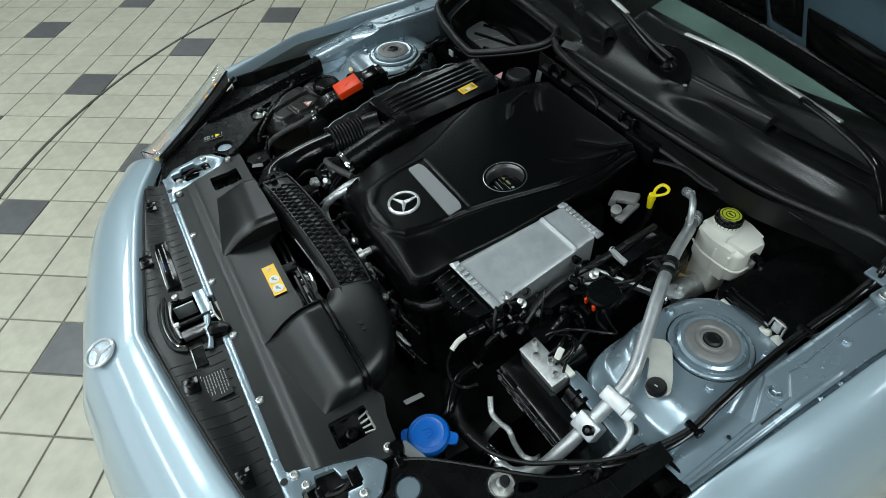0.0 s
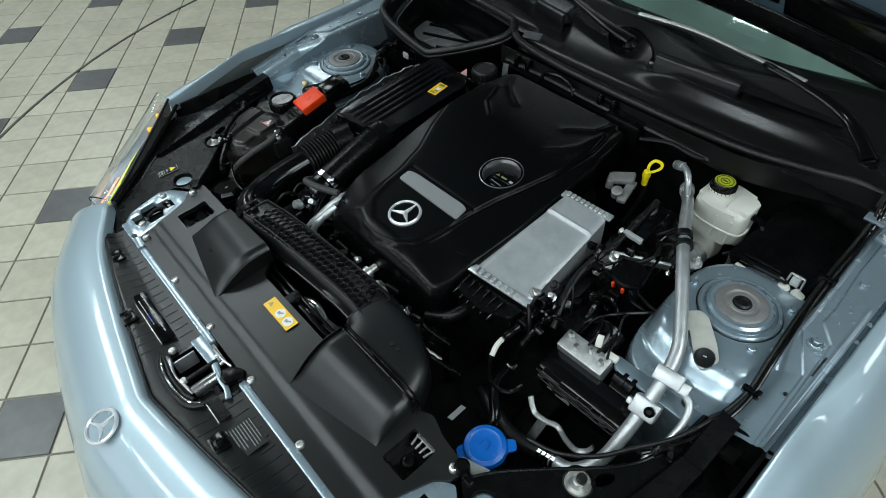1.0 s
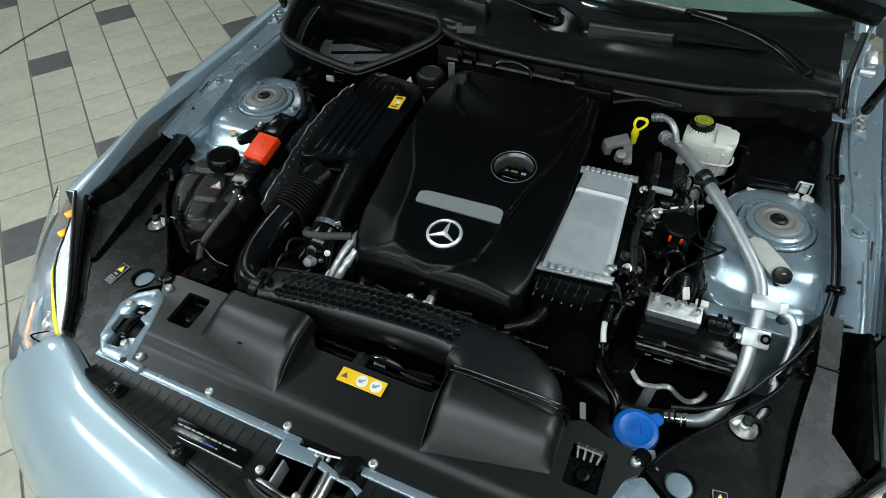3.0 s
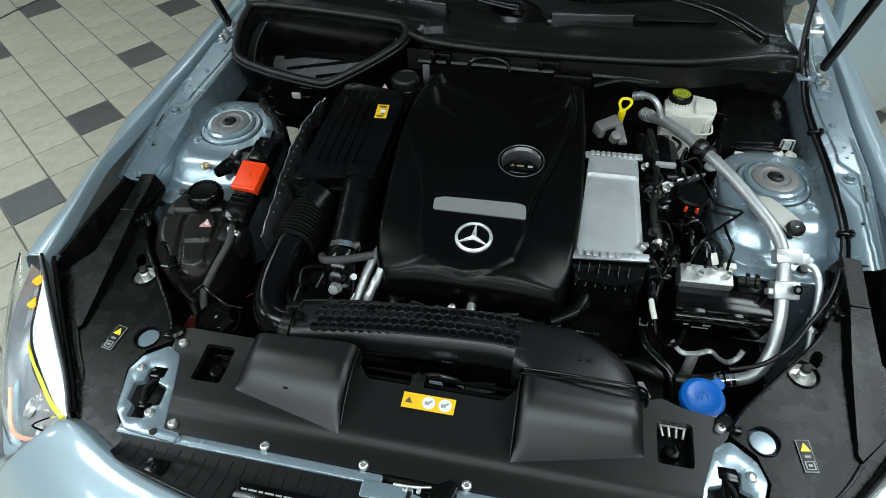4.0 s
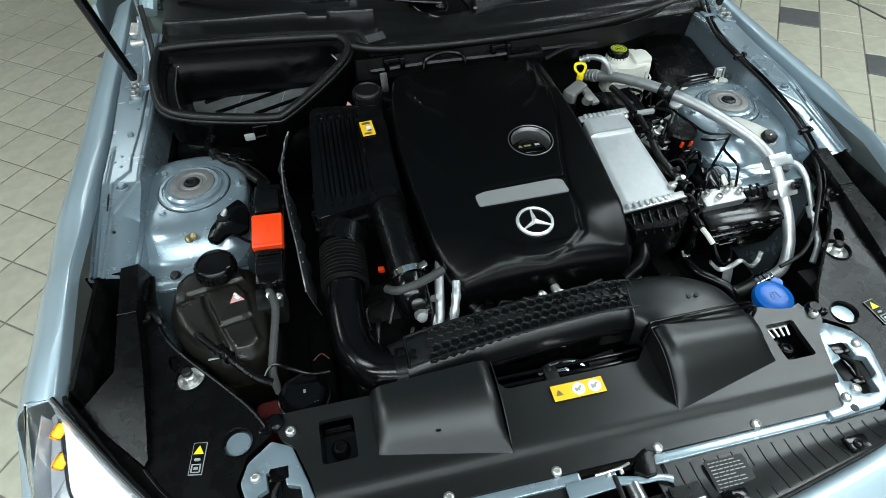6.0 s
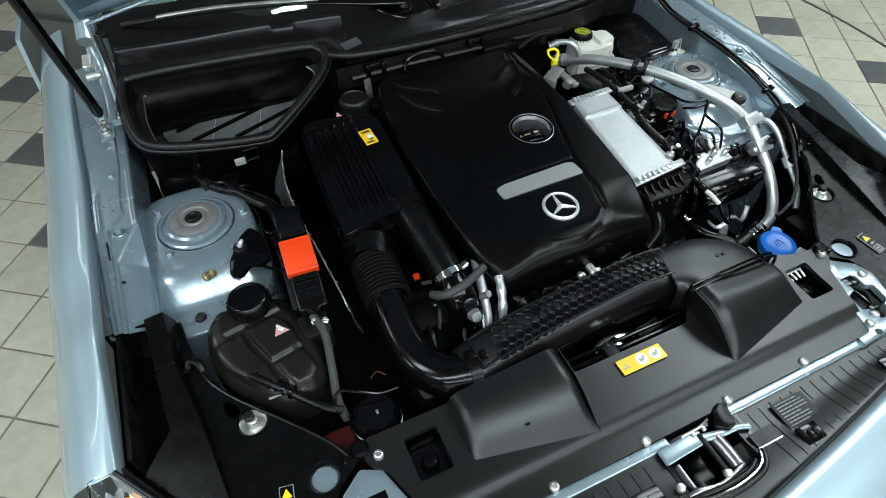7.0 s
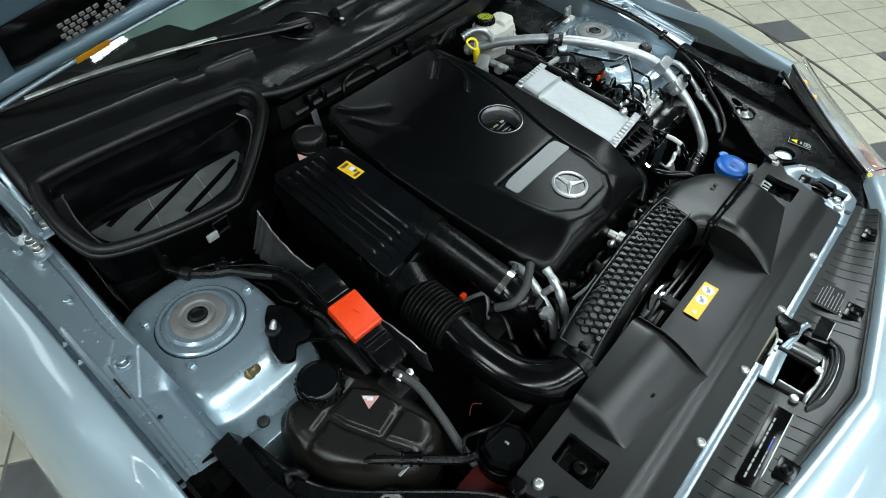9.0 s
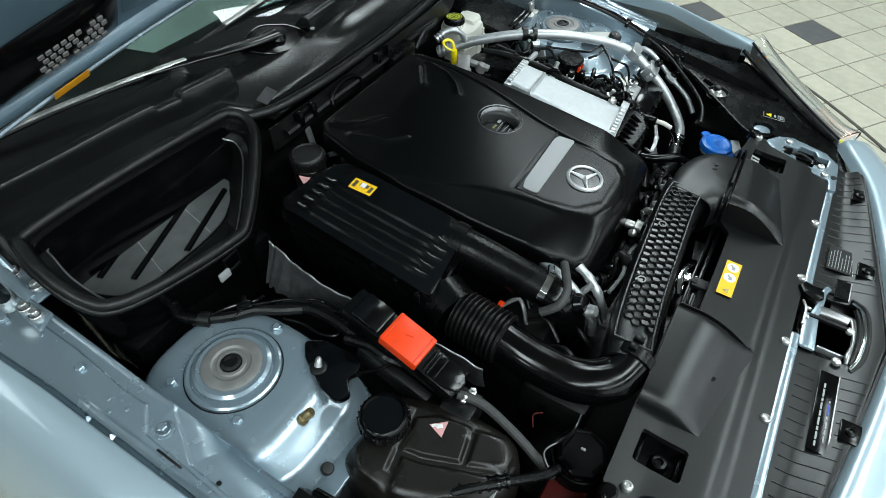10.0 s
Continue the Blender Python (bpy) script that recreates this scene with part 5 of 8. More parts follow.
def build_engine_cover():
    cover = thing("engine_cover", (0.03, -0.08, 0.68), "satin black plastic engine cover with a silver bar and emblem", "cover")
    # shell: a fine grid fitted to the outline
    ring = rounded(COVER_BASE, 0.03, 6)
    cx, cy = 0.03, -0.085
    bm = bmesh.new()
    n = 400
    pts = [Vector((p[0], p[1], 0)) for p in ring]
    total = [0.0]
    for k in range(len(pts)):
        total.append(total[-1] + (pts[(k + 1) % len(pts)] - pts[k]).length)
    rim = []
    for k in range(n):
        d = total[-1] * k / n
        i = max(q for q in range(len(pts)) if total[q] <= d)
        t = (d - total[i]) / max(1e-9, total[i + 1] - total[i])
        rim.append(pts[i].lerp(pts[(i + 1) % len(pts)], t))
    levels = [1 - k / 150 for k in range(150)]
    centre = bm.verts.new((cx, cy, engine_z(cx, cy)))
    rows = []
    hole_at, hole_r = Vector((0.089, -0.075, 0)), 0.0395
    for s in levels:
        row = []
        for p in rim:
            q = Vector((cx, cy, 0)).lerp(p, s)
            row.append(bm.verts.new((q.x, q.y, engine_base(q.x, q.y))))
        rows.append(row)
    for a, b in zip(rows, rows[1:]):
        for k in range(n):
            bm.faces.new((a[k], a[(k + 1) % n], b[(k + 1) % n], b[k]))
    for k in range(n):
        bm.faces.new((rows[-1][k], rows[-1][(k + 1) % n], centre))
    inner = [v for row in rows[9:] for v in row] + [centre]
    for _ in range(4):
        bmesh.ops.smooth_vert(bm, verts=inner, factor=0.5, use_axis_z=True)
    for v in inner:
        v.co.z += crease(v.co.x, v.co.y)
    # skirt
    last = rows[0]
    for dz, push in ((0.010, 0.001), (0.030, 0.002), (0.050, 0.001)):
        low = []
        for v, p in zip(rows[0], rim):
            d = (p - Vector((cx, cy, 0))).normalized()
            low.append(bm.verts.new((v.co.x + d.x * push, v.co.y + d.y * push, v.co.z - dz)))
        for k in range(n):
            bm.faces.new((last[k], low[k], low[(k + 1) % n], last[(k + 1) % n]))
        last = low
    # opening for the filler cap
    gone = [f for f in bm.faces if (f.calc_center_median().xy - hole_at.xy).length < hole_r]
    bmesh.ops.delete(bm, geom=gone, context="FACES")
    part("shell", bm, COVER, cover, angle=60)
    at = (0.089, -0.075, engine_z(0.089, -0.075) - 0.0005)
    rot = (4.8, 0, 0)
    part("filler_well", lathe([(0.0465, -0.001), (0.0458, 0.0012), (0.0446, 0.0016), (0.0385, -0.0075), (0.0380, -0.009), (0.0375, -0.034), (0.036, -0.036)], at, rot, 48), CAP_RIM, cover, "glossy bevelled rim round the oil filler")
    cap = part("oil_cap", lathe([(0.0385, -0.038), (0.0375, -0.032), (0.0320, -0.030), (0.0310, -0.024), (0.029, -0.0225), (0, -0.0225)], at, rot, 36), COVER, cover, "black oil filler cap with printed signs")
    m = pose(*at, *rot) @ pose(0, 0, -0.0075)
    part("grip", moved(join(box((0.052, 0.004, 0.006), (0, -0.004, -0.013), 0.0015), box((0.044, 0.003, 0.005), (0, -0.017, -0.013), 0.0012)), m), GLOSSY, cap)
    part("print_bar", moved(join(box((0.010, 0.006, 0.0006), (0.019, 0.008, -0.0142)), box((0.012, 0.0018, 0.0006), (0.0, 0.0085, -0.0142)), box((0.042, 0.0014, 0.0006), (0, -0.0005, -0.0142), 0, (0, 0, 3)), box((0.040, 0.0014, 0.0006), (0, -0.0125, -0.0142), 0, (0, 0, -4)), box((0.024, 0.0016, 0.0006), (0.002, -0.021, -0.0142), 0, (0, 0, 4))), m), PRINT_GREY, cap)
    part("print_sign", moved(join(plate([(-0.022, 0.005), (-0.012, 0.005), (-0.017, 0.012)], z=-0.0138, thick=0.0006), box((0.014, 0.005, 0.0006), (-0.002, 0.008, -0.0140))), m), OIL_PRINT, cap)
    # silver bar
    z = engine_z(0.028, -0.21) + 0.004
    bar = rounded([(-0.058, -0.227), (0.116, -0.226), (0.112, -0.194), (0.096, -0.190), (-0.040, -0.194), (-0.060, -0.199)], 0.006, 3)
    part("silver_bar", plate(bar, thick=0.006, top=lambda x, y: engine_z(0.028, -0.21) + 0.003 + 0.085 * (y + 0.21) - 0.05 * max(0, abs(x - 0.028) - 0.07)), SILVER_TRIM, cover, "brushed silver bar", 30)
    part("bar_frame", plate(rounded([(-0.064, -0.190), (0.122, -0.188), (0.122, -0.1835), (-0.064, -0.1855)], 0.002), z=z, thick=0.005), GLOSSY, cover)
    badge = star_badge(cover, (0.029, -0.282, engine_z(0.029, -0.282) + 0.0005), 0.0335, (4.8, 0, 0), 0.0035)
    part("badge_field", lathe([(0.032, -0.003), (0.032, 0.0007), (0, 0.0009)], (0.029, -0.282, engine_z(0.029, -0.282) + 0.0005), (4.8, 0, 0), 36), GLOSSY, badge)
    return cover


build_engine_cover()


def build_air_box():
    airbox = thing("air_filter_box", (-0.265, -0.03, 0.64), "black ribbed air filter box with a yellow label", "air filter")

    def top(x, y):
        return 0.784 + 0.105 * (y + 0.17) * 0.95
    out = [(-0.352, -0.188), (-0.205, -0.165), (-0.192, -0.150), (-0.188, 0.085), (-0.205, 0.105), (-0.325, 0.122), (-0.338, 0.110)]
    part("lid", plate(rounded(out, 0.010), thick=0.030, top=lambda x, y: top(x, y), cut=0.003), GLOSSY, airbox, angle=30)
    part("body", prism(rounded([(p[0] * 0.985 - 0.004, p[1] * 0.985) for p in out], 0.012), 0.655, 0.758, 0.006), PLASTIC, airbox)
    part("flange", plate(rounded([(-0.357, -0.193), (-0.200, -0.170), (-0.186, -0.152), (-0.183, 0.088), (-0.203, 0.110), (-0.326, 0.128), (-0.343, 0.114)], 0.010), thick=0.006, top=lambda x, y: top(x, y) - 0.026), GLOSSY, airbox)
    for k in range(5):
        x = -0.331 + 0.0190 * k
        bm = sheet(4, 24, lambda u, v: (x + 0.0135 * u + 0.004 * v, -0.165 + 0.262 * v, top(x, -0.165 + 0.262 * v) + 0.0045 * (soft(0, 0.3, u) * soft(1, 0.7, u)) ** 0.5 * soft(0, 0.14, v) * soft(1, 0.88, v)))
        part("rib", bm, GLOSSY, airbox, angle=30)
    for k in range(7):
        y = -0.165 + 0.043 * k
        part("lid_clip", join(box((0.006, 0.012, 0.022), (-0.356 + 0.0024 * k * 2, y, top(0, y) - 0.018), 0.002), box((0.010, 0.006, 0.004), (-0.353 + 0.0024 * k * 2, y, top(0, y) - 0.006), 0.0012)), GLOSSY, airbox)
    for k in range(5):
        x = -0.318 + 0.027 * k
        part("lid_clip", box((0.008, 0.006, 0.014), (x, 0.118 - 0.004 * k, top(x, 0.11) - 0.006), 0.0015), GLOSSY, airbox)
    m = pose(-0.226, 0.029, top(0, 0.029) + 0.0025, 5.5, 0, 4)
    label = part("label", moved(box((0.026, 0.044, 0.0008)), m), YELLOW, airbox, "yellow label with small dark signs")
    part("print_bar", moved(join(box((0.016, 0.006, 0.0005), (0, 0.015, 0.0007)), box((0.008, 0.016, 0.0005), (0.003, -0.002, 0.0007)), box((0.014, 0.005, 0.0005), (-0.001, -0.016, 0.0007))), m), BRASS, label)
    part("print_field", moved(box((0.011, 0.010, 0.0005), (0.003, 0.0, 0.0010)), m), PRINT_WHITE, label)
    # clean-air pipe down to the throttle
    pipe = part("outlet_pipe", tube([(-0.222, -0.140, 0.765), (-0.220, -0.185, 0.762), (-0.215, -0.250, 0.748), (-0.210, -0.315, 0.732)], [0.034, 0.0315, 0.030, 0.030], 24, 8), PLASTIC, airbox, "smooth black outlet pipe")
    part("collar", tube([(-0.2225, -0.150, 0.765), (-0.221, -0.172, 0.763)], 0.0375, 20, 3), PLASTIC, pipe)
    part("clamp", tube([(-0.2105, -0.309, 0.7335), (-0.2095, -0.320, 0.7305)], 0.0325, 24, 2), CHROME, pipe, "bright hose clamp")
    part("clamp_screw", lathe([(0.006, -0.012), (0.006, 0.012), (0, 0.012)], (-0.188, -0.316, 0.752), (0, 80, 20), 10), CHROME, pipe)
    part("elbow", tube([(-0.2095, -0.318, 0.731), (-0.210, -0.345, 0.718), (-0.205, -0.362, 0.690), (-0.19, -0.368, 0.645)], [0.029, 0.031, 0.031, 0.030], 20, 6), GLOSSY, pipe)
    return airbox


build_air_box()


def build_intake():
    duct = thing("intake_duct", (0, -0.46, 0.64), "black intake duct with a honeycomb top and corrugated elbow", "intake duct")
    # flat hollow runner: a rounded box section along the line
    path = [(-0.262, -0.480, 0.704), (-0.215, -0.470, 0.706), (-0.12, -0.459, 0.708), (0.0, -0.451, 0.709), (0.10, -0.446, 0.708), (0.165, -0.450, 0.705)]
    line = glide(path, 8)
    bm = bmesh.new()
    rings = []
    for k, p in enumerate(line):
        d = (line[min(k + 1, len(line) - 1)] - line[max(k - 1, 0)]).normalized()
        side = Vector((-d.y, d.x, 0)).normalized()
        f = k / (len(line) - 1)
        wide, high = 0.036 + 0.002 * soft(0.0, 0.3, f) + 0.006 * soft(0.8, 1.0, f), 0.034
        ring = []
        for q in range(28):
            a = 2 * math.pi * q / 28
            c, s = math.cos(a), math.sin(a)
            r = 1 / (abs(c) ** 4 + abs(s) ** 4) ** 0.25
            ring.append(bm.verts.new(p + side * wide * r * c + Vector((0, 0, 1)) * high * r * s + Vector((0, 0, -0.006 * max(0, -c)))))
        rings.append(ring)
    for a, b in zip(rings, rings[1:]):
        for q in range(28):
            bm.faces.new((a[q], a[(q + 1) % 28], b[(q + 1) % 28], b[q]))
    bm.faces.new(rings[0])
    bm.faces.new(rings[-1])
    runner = part("runner", bm, GRAINED, duct, angle=40)
    # honeycomb field on top: alike cells with raised rims
    pitch = 0.0153
    cell = bmesh.new()
    rims = []
    for r, z in ((0.5775, -0.003), (0.5775, 0.0041), (0.552, 0.0047), (0.522, 0.0044), (0.496, 0.0030), (0.478, 0.0004)):
        rims.append([cell.verts.new((math.cos(math.pi / 6 + q * math.pi / 3) * pitch * r, math.sin(math.pi / 6 + q * math.pi / 3) * pitch * r, z)) for q in range(6)])
    for a, b in zip(rims, rims[1:]):
        for q in range(6):
            cell.faces.new((a[q], a[(q + 1) % 6], b[(q + 1) % 6], b[q]))
    cell.faces.new(rims[-1]).material_index = 1
    cell_mesh = finish(cell, (GRAINED, GLOSSY), "honeycomb_cell", 58)
    for row in range(4):
        for col in range(24):
            x = -0.202 + pitch * (col + (0.5 if row % 2 else 0.0))
            if x > 0.132:
                continue
            base = along(path, (x + 0.262) / 0.427)
            ahead = along(path, (x + 0.272) / 0.427) - base
            shared("honeycomb_cell", cell_mesh, runner, (x, base.y + (row - 1.5) * pitch * 0.866, base.z + 0.0336), (0, 0, math.degrees(math.atan2(ahead.y, ahead.x))))
    frame = [along(path, (x + 0.262) / 0.427) for x in [-0.213 + 0.0352 * k for k in range(11)]]
    for dy in (-0.0285, 0.0285):
        part("field_edge", tube([p + Vector((0, dy, 0.0350)) for p in frame], 0.0022, 6, 2), GRAINED, runner)
    for p in (frame[0], frame[-1]):
        part("field_edge", tube([p + Vector((0, -0.0285, 0.0350)), p + Vector((0, 0, 0.0352)), p + Vector((0, 0.0285, 0.0350))], 0.0022, 6, 2), GRAINED, runner)
    for k, x in enumerate((-0.09, 0.012, 0.098)):
        base = along(path, (x + 0.262) / 0.427)
        part("rosette", lathe([(0.0075, 0), (0.0075, 0.0042), (0.005, 0.0042), (0.0045, 0.002), (0, 0.002)], base + Vector((0, 0.012, 0.034)), n=12), GLOSSY, runner)
    # wide chamber joined to the scoop
    edge_in = [(0.128, -0.503, 0.737), (0.136, -0.508, 0.740), (0.141, -0.514, 0.743), (0.144, -0.525, 0.744)]
    edge_out = [(0.138, -0.412, 0.739), (0.228, -0.419, 0.740), (0.304, -0.458, 0.733), (0.333, -0.525, 0.722)]

    def shell(u, v):
        p, q = along(edge_in, v), along(edge_out, v)
        a = 2 * math.pi * u
        c, s = math.cos(a), math.sin(a)
        r = 1 / (abs(c) ** 4.2 + abs(s) ** 4.2) ** (1 / 4.2)
        w = 0.5 + 0.5 * r * c
        at = p.lerp(q, w)
        return (at.x, at.y, at.z - 0.038 + 0.042 * r * s)
    chamber = part("chamber", sheet(72, 40, shell), GRAINED, duct, "smooth black air chamber", 80)
    part("chamber_crease", tube([shell(0.03 + 0.42 * k / 16, 0.04) for k in range(17)], 0.0012, 6, 2), GRAINED, chamber)
    part("seam", join(tube([(0.138, -0.5225, 0.70), (0.142, -0.5225, 0.739), (0.165, -0.522, 0.7465), (0.24, -0.5215, 0.747), (0.31, -0.520, 0.743), (0.334, -0.518, 0.728), (0.338, -0.518, 0.70)], 0.0028, 8, 5),
                      tube([(0.140, -0.513, 0.70), (0.144, -0.513, 0.739), (0.165, -0.513, 0.7455), (0.24, -0.5125, 0.746), (0.31, -0.511, 0.742), (0.333, -0.509, 0.728), (0.337, -0.509, 0.70)], 0.0022, 8, 5)), GLOSSY, chamber)
    for x in (0.232, 0.246):
        part("peg_hole", lathe([(0.004, 0), (0.004, 0.001), (0, 0.0012)], (x, -0.478, 0.7425), n=10), PRINT_BLACK, chamber)
    part("slot", box((0.030, 0.004, 0.002), (0.215, -0.5175, 0.7465)), PRINT_BLACK, chamber)
    # lower lip with clips along the front
    part("front_lip", tube([(x, along(path, (x + 0.262) / 0.427).y - 0.0385, 0.692) for x in [-0.24 + 0.038 * k for k in range(11)]], 0.004, 8, 4), GLOSSY, runner)
    for x in (-0.10, 0.02, 0.11):
        part("lip_clip", box((0.018, 0.008, 0.008), (x, along(path, (x + 0.262) / 0.427).y - 0.0385, 0.690), 0.002), GLOSSY, runner)
    # elbow and bellows back to the filter box
    elbow = part("elbow", tube([(-0.322, -0.300, 0.716), (-0.326, -0.360, 0.708), (-0.318, -0.425, 0.700), (-0.290, -0.468, 0.700), (-0.245, -0.484, 0.704)], [0.033, 0.033, 0.034, 0.035, 0.037], 24, 10), GLOSSY, duct, "glossy black elbow pipe", 60)
    part("end_collar", join(tube([(-0.258, -0.482, 0.703), (-0.240, -0.484, 0.7045)], 0.0405, 24, 2), box((0.012, 0.012, 0.01), (-0.25, -0.478, 0.744), 0.002), box((0.010, 0.016, 0.008), (-0.232, -0.482, 0.743), 0.002)), PLASTIC, elbow)
    prof = []
    for k in range(11):
        z = 0.0082 * k
        prof += [(0.0345, z), (0.0425, z + 0.0022), (0.0425, z + 0.0042), (0.0345, z + 0.0064)]
    part("bellows", lathe(prof, (-0.3205, -0.304, 0.716), (-87, 0, -3), 32), RUBBER, duct, "black corrugated rubber bellows", 25)
    part("box_neck", join(tube([(-0.318, -0.212, 0.722), (-0.305, -0.175, 0.73)], 0.044, 20, 3)), PLASTIC, duct)
    return duct


build_intake()


def build_cooler():
    cooler = thing("charge_air_cooler", (0.27, -0.145, 0.60), "silver aluminium charge-air cooler with crimped ends", "cooler")
    A, B, C, D = Vector((0.212, -0.262, 0.757)), Vector((0.331, -0.250, 0.748)), Vector((0.316, -0.026, 0.785)), Vector((0.221, -0.033, 0.789))

    def f(u, v):
        p = (A * (1 - u) + B * u) * (1 - v) + (D * (1 - u) + C * u) * v
        lift = 0.004 * math.exp(-((v - 0.80) / 0.012) ** 2) + 0.004 * soft(0.78, 0.83, v)
        return p + Vector((0, 0, lift - 0.004 * soft(0.97, 1.0, u) - 0.004 * soft(0.03, 0.0, u)))
    part("top_plate", sheet(16, 60, f, 0.003), PLATE, cooler, "pale aluminium plate with a cross crease", 60)
    bm = bmesh.new()
    low = [v + Vector((0, 0, -0.075)) for v in (A, B, C, D)]
    top = [v + Vector((0, 0, -0.0035)) for v in (A, B, C, D)]
    vt, vl = [bm.verts.new(p) for p in top], [bm.verts.new(p) for p in low]
    for k in range(4):
        bm.faces.new((vl[k], vl[(k + 1) % 4], vt[(k + 1) % 4], vt[k]))
    bm.faces.new(vl[::-1])
    bm.faces.new(vt)
    part("core", bm, PLATE, cooler)
    # crimped flanges front and rear
    for p, q, dy in ((A, B, -0.009), (D, C, 0.006)):
        d = q - p
        n = 9
        part("flange", moved(box((d.length + 0.016, 0.016, 0.005), bevel=0.001), Matrix.Translation((p + q) / 2 + Vector((0, dy, 0.002))) @ pose(0, 0, 0, 8, 0, math.degrees(math.atan2(d.y, d.x)))), ALUMINIUM, cooler)
        for k in range(n):
            at = p + d * (k + 0.5) / n + Vector((0, dy, 0.0065))
            part("crimp", moved(box((0.0085, 0.012, 0.004), bevel=0.0015, segments=1), Matrix.Translation(at) @ pose(0, 0, 0, 8, 0, math.degrees(math.atan2(d.y, d.x)))), PLATE, cooler)
    # finned black end tank in front
    tank = part("end_tank", prism(rounded([(0.205, -0.272), (0.335, -0.262), (0.332, -0.300), (0.285, -0.322), (0.215, -0.318)], 0.008), 0.66, 0.744, 0.005), PLASTIC, cooler, "black plastic end tank with fins")
    for k in range(6):
        x = 0.218 + 0.017 * k
        part("fin", box((0.003, 0.045, 0.040), (x, -0.297, 0.728), 0.001, (25, 0, -5)), GLOSSY, tank)
    part("outlet", tube([(0.240, -0.305, 0.700), (0.225, -0.345, 0.688), (0.185, -0.365, 0.670)], 0.014, 14, 6), PLASTIC, tank)
    return cooler


build_cooler()


# ---- expansion tank side ----
def ribbed_cap(parent, name, place, r, high, mat, teeth=24, label=""):
    prof = [(r * 1.02, 0.0), (r * 1.02, high * 0.75), (r * 0.96, high * 0.92), (r * 0.86, high), (r * 0.80, high * 0.86), (0, high * 0.86)]
    cap = part(name, lathe(prof, place, n=36), mat, parent, label)
    rib = finish(box((0.004, 0.003, high * 0.7), (r * 1.02, 0, high * 0.40), 0.001, segments=1), mat, "grip")
    for k in range(teeth):
        shared("grip", rib, cap, place, (0, 0, 360 * k / teeth))
    return cap


def build_tank():
    tank = thing("coolant_tank", (-0.54, -0.31, 0.60), "smoky black plastic coolant tank with a ribbed cap", "coolant tank")
    out = [(-0.598, -0.198), (-0.482, -0.206), (-0.462, -0.25), (-0.448, -0.33), (-0.452, -0.392), (-0.490, -0.418), (-0.535, -0.414), (-0.598, -0.355), (-0.624, -0.285), (-0.618, -0.225)]
    fields = [[(-0.505, -0.258), (-0.553, -0.268), (-0.549, -0.295), (-0.530, -0.345), (-0.477, -0.334), (-0.484, -0.287)],
              [(-0.528, -0.351), (-0.478, -0.340), (-0.464, -0.385), (-0.478, -0.402), (-0.506, -0.402)],
              [(-0.560, -0.272), (-0.612, -0.282), (-0.606, -0.318), (-0.566, -0.372), (-0.520, -0.398), (-0.536, -0.350), (-0.555, -0.300)],
              [(-0.560, -0.262), (-0.612, -0.272), (-0.610, -0.230), (-0.585, -0.208), (-0.500, -0.212), (-0.490, -0.250)]]
    ring = rounded(out, 0.035, 8)
    bm = bmesh.new()
    cx, cy = -0.535, -0.305
    rows = []
    for k in range(70):
        f = 1 - k / 70
        row = []
        for x, y in ring:
            x, y = cx + (x - cx) * f, cy + (y - cy) * f
            d = inside_depth(x, y, ring)
            t = max(0.0, 1 - d / 0.030)
            z = 0.726 - 0.034 * (1 - math.sqrt(max(0.0, 1 - t * t)))
            lift = max(soft(-0.0015, 0.0055, inside_depth(x, y, p)) for p in fields)
            z += 0.0065 * lift - (0.030 * max(0.0, -0.36 - y))
            row.append(bm.verts.new((x, y, z)))
        rows.append(row)
    low = [[bm.verts.new((cx + (x - cx) * g, cy + (y - cy) * g, z)) for x, y in ring] for g, z in ((0.99, 0.575), (1.012, 0.646), (1.022, 0.648), (1.022, 0.655), (1.006, 0.658))]
    for a, b in zip(low + rows, (low + rows)[1:]):
        for k in range(len(ring)):
            bm.faces.new((a[k], a[(k + 1) % len(ring)], b[(k + 1) % len(ring)], b[k]))
    bm.faces.new(rows[-1])
    part("body", bm, TANK, tank, "dark translucent tank body with moulded fields", 70)
    part("neck", lathe([(0.034, -0.035), (0.030, -0.006), (0.030, 0.004)], (-0.536, -0.228, 0.733), n=30), TANK, tank)
    ribbed_cap(tank, "cap", (-0.536, -0.228, 0.734), 0.0335, 0.026, GLOSSY, 26, "black ribbed screw cap")
    m = pose(-0.504, -0.297, 0.7336, 0, 0, 130)
    sticker = part("warning_sticker", moved(plate([(-0.013, -0.008), (0.013, -0.008), (0, 0.013)], thick=0.0008), m), PINK, tank, "pink warning triangle sticker")
    part("print_bar", moved(join(box((0.009, 0.006, 0.0006), (0, -0.003, 0.0006)), box((0.007, 0.004, 0.0006), (0.007, -0.005, 0.0006))), m), PRINT_WHITE, sticker)
    part("level_mark", box((0.020, 0.006, 0.0015), (-0.540, -0.398, 0.715), 0.0005, (-30, 0, 0)), PRINT_GREY, tank)
    return tank


build_tank()


def loom(name, points, r, mat, label, rings=0, category="hose", steps=10):
    """A hose or cable as a thing; rings: tape bands along it."""
    hose = thing(name, points[0], label, category)
    part("sleeve", tube(points, r, 10, steps), mat, hose)
    line = glide(points, 12)
    for k in range(rings):
        i = int((k + 0.5) / rings * (len(line) - 2))
        part("tape_band", tube([line[i], line[i + 1]], r * 1.07, 10, 1, smooth=False), mat, hose)
    return hose


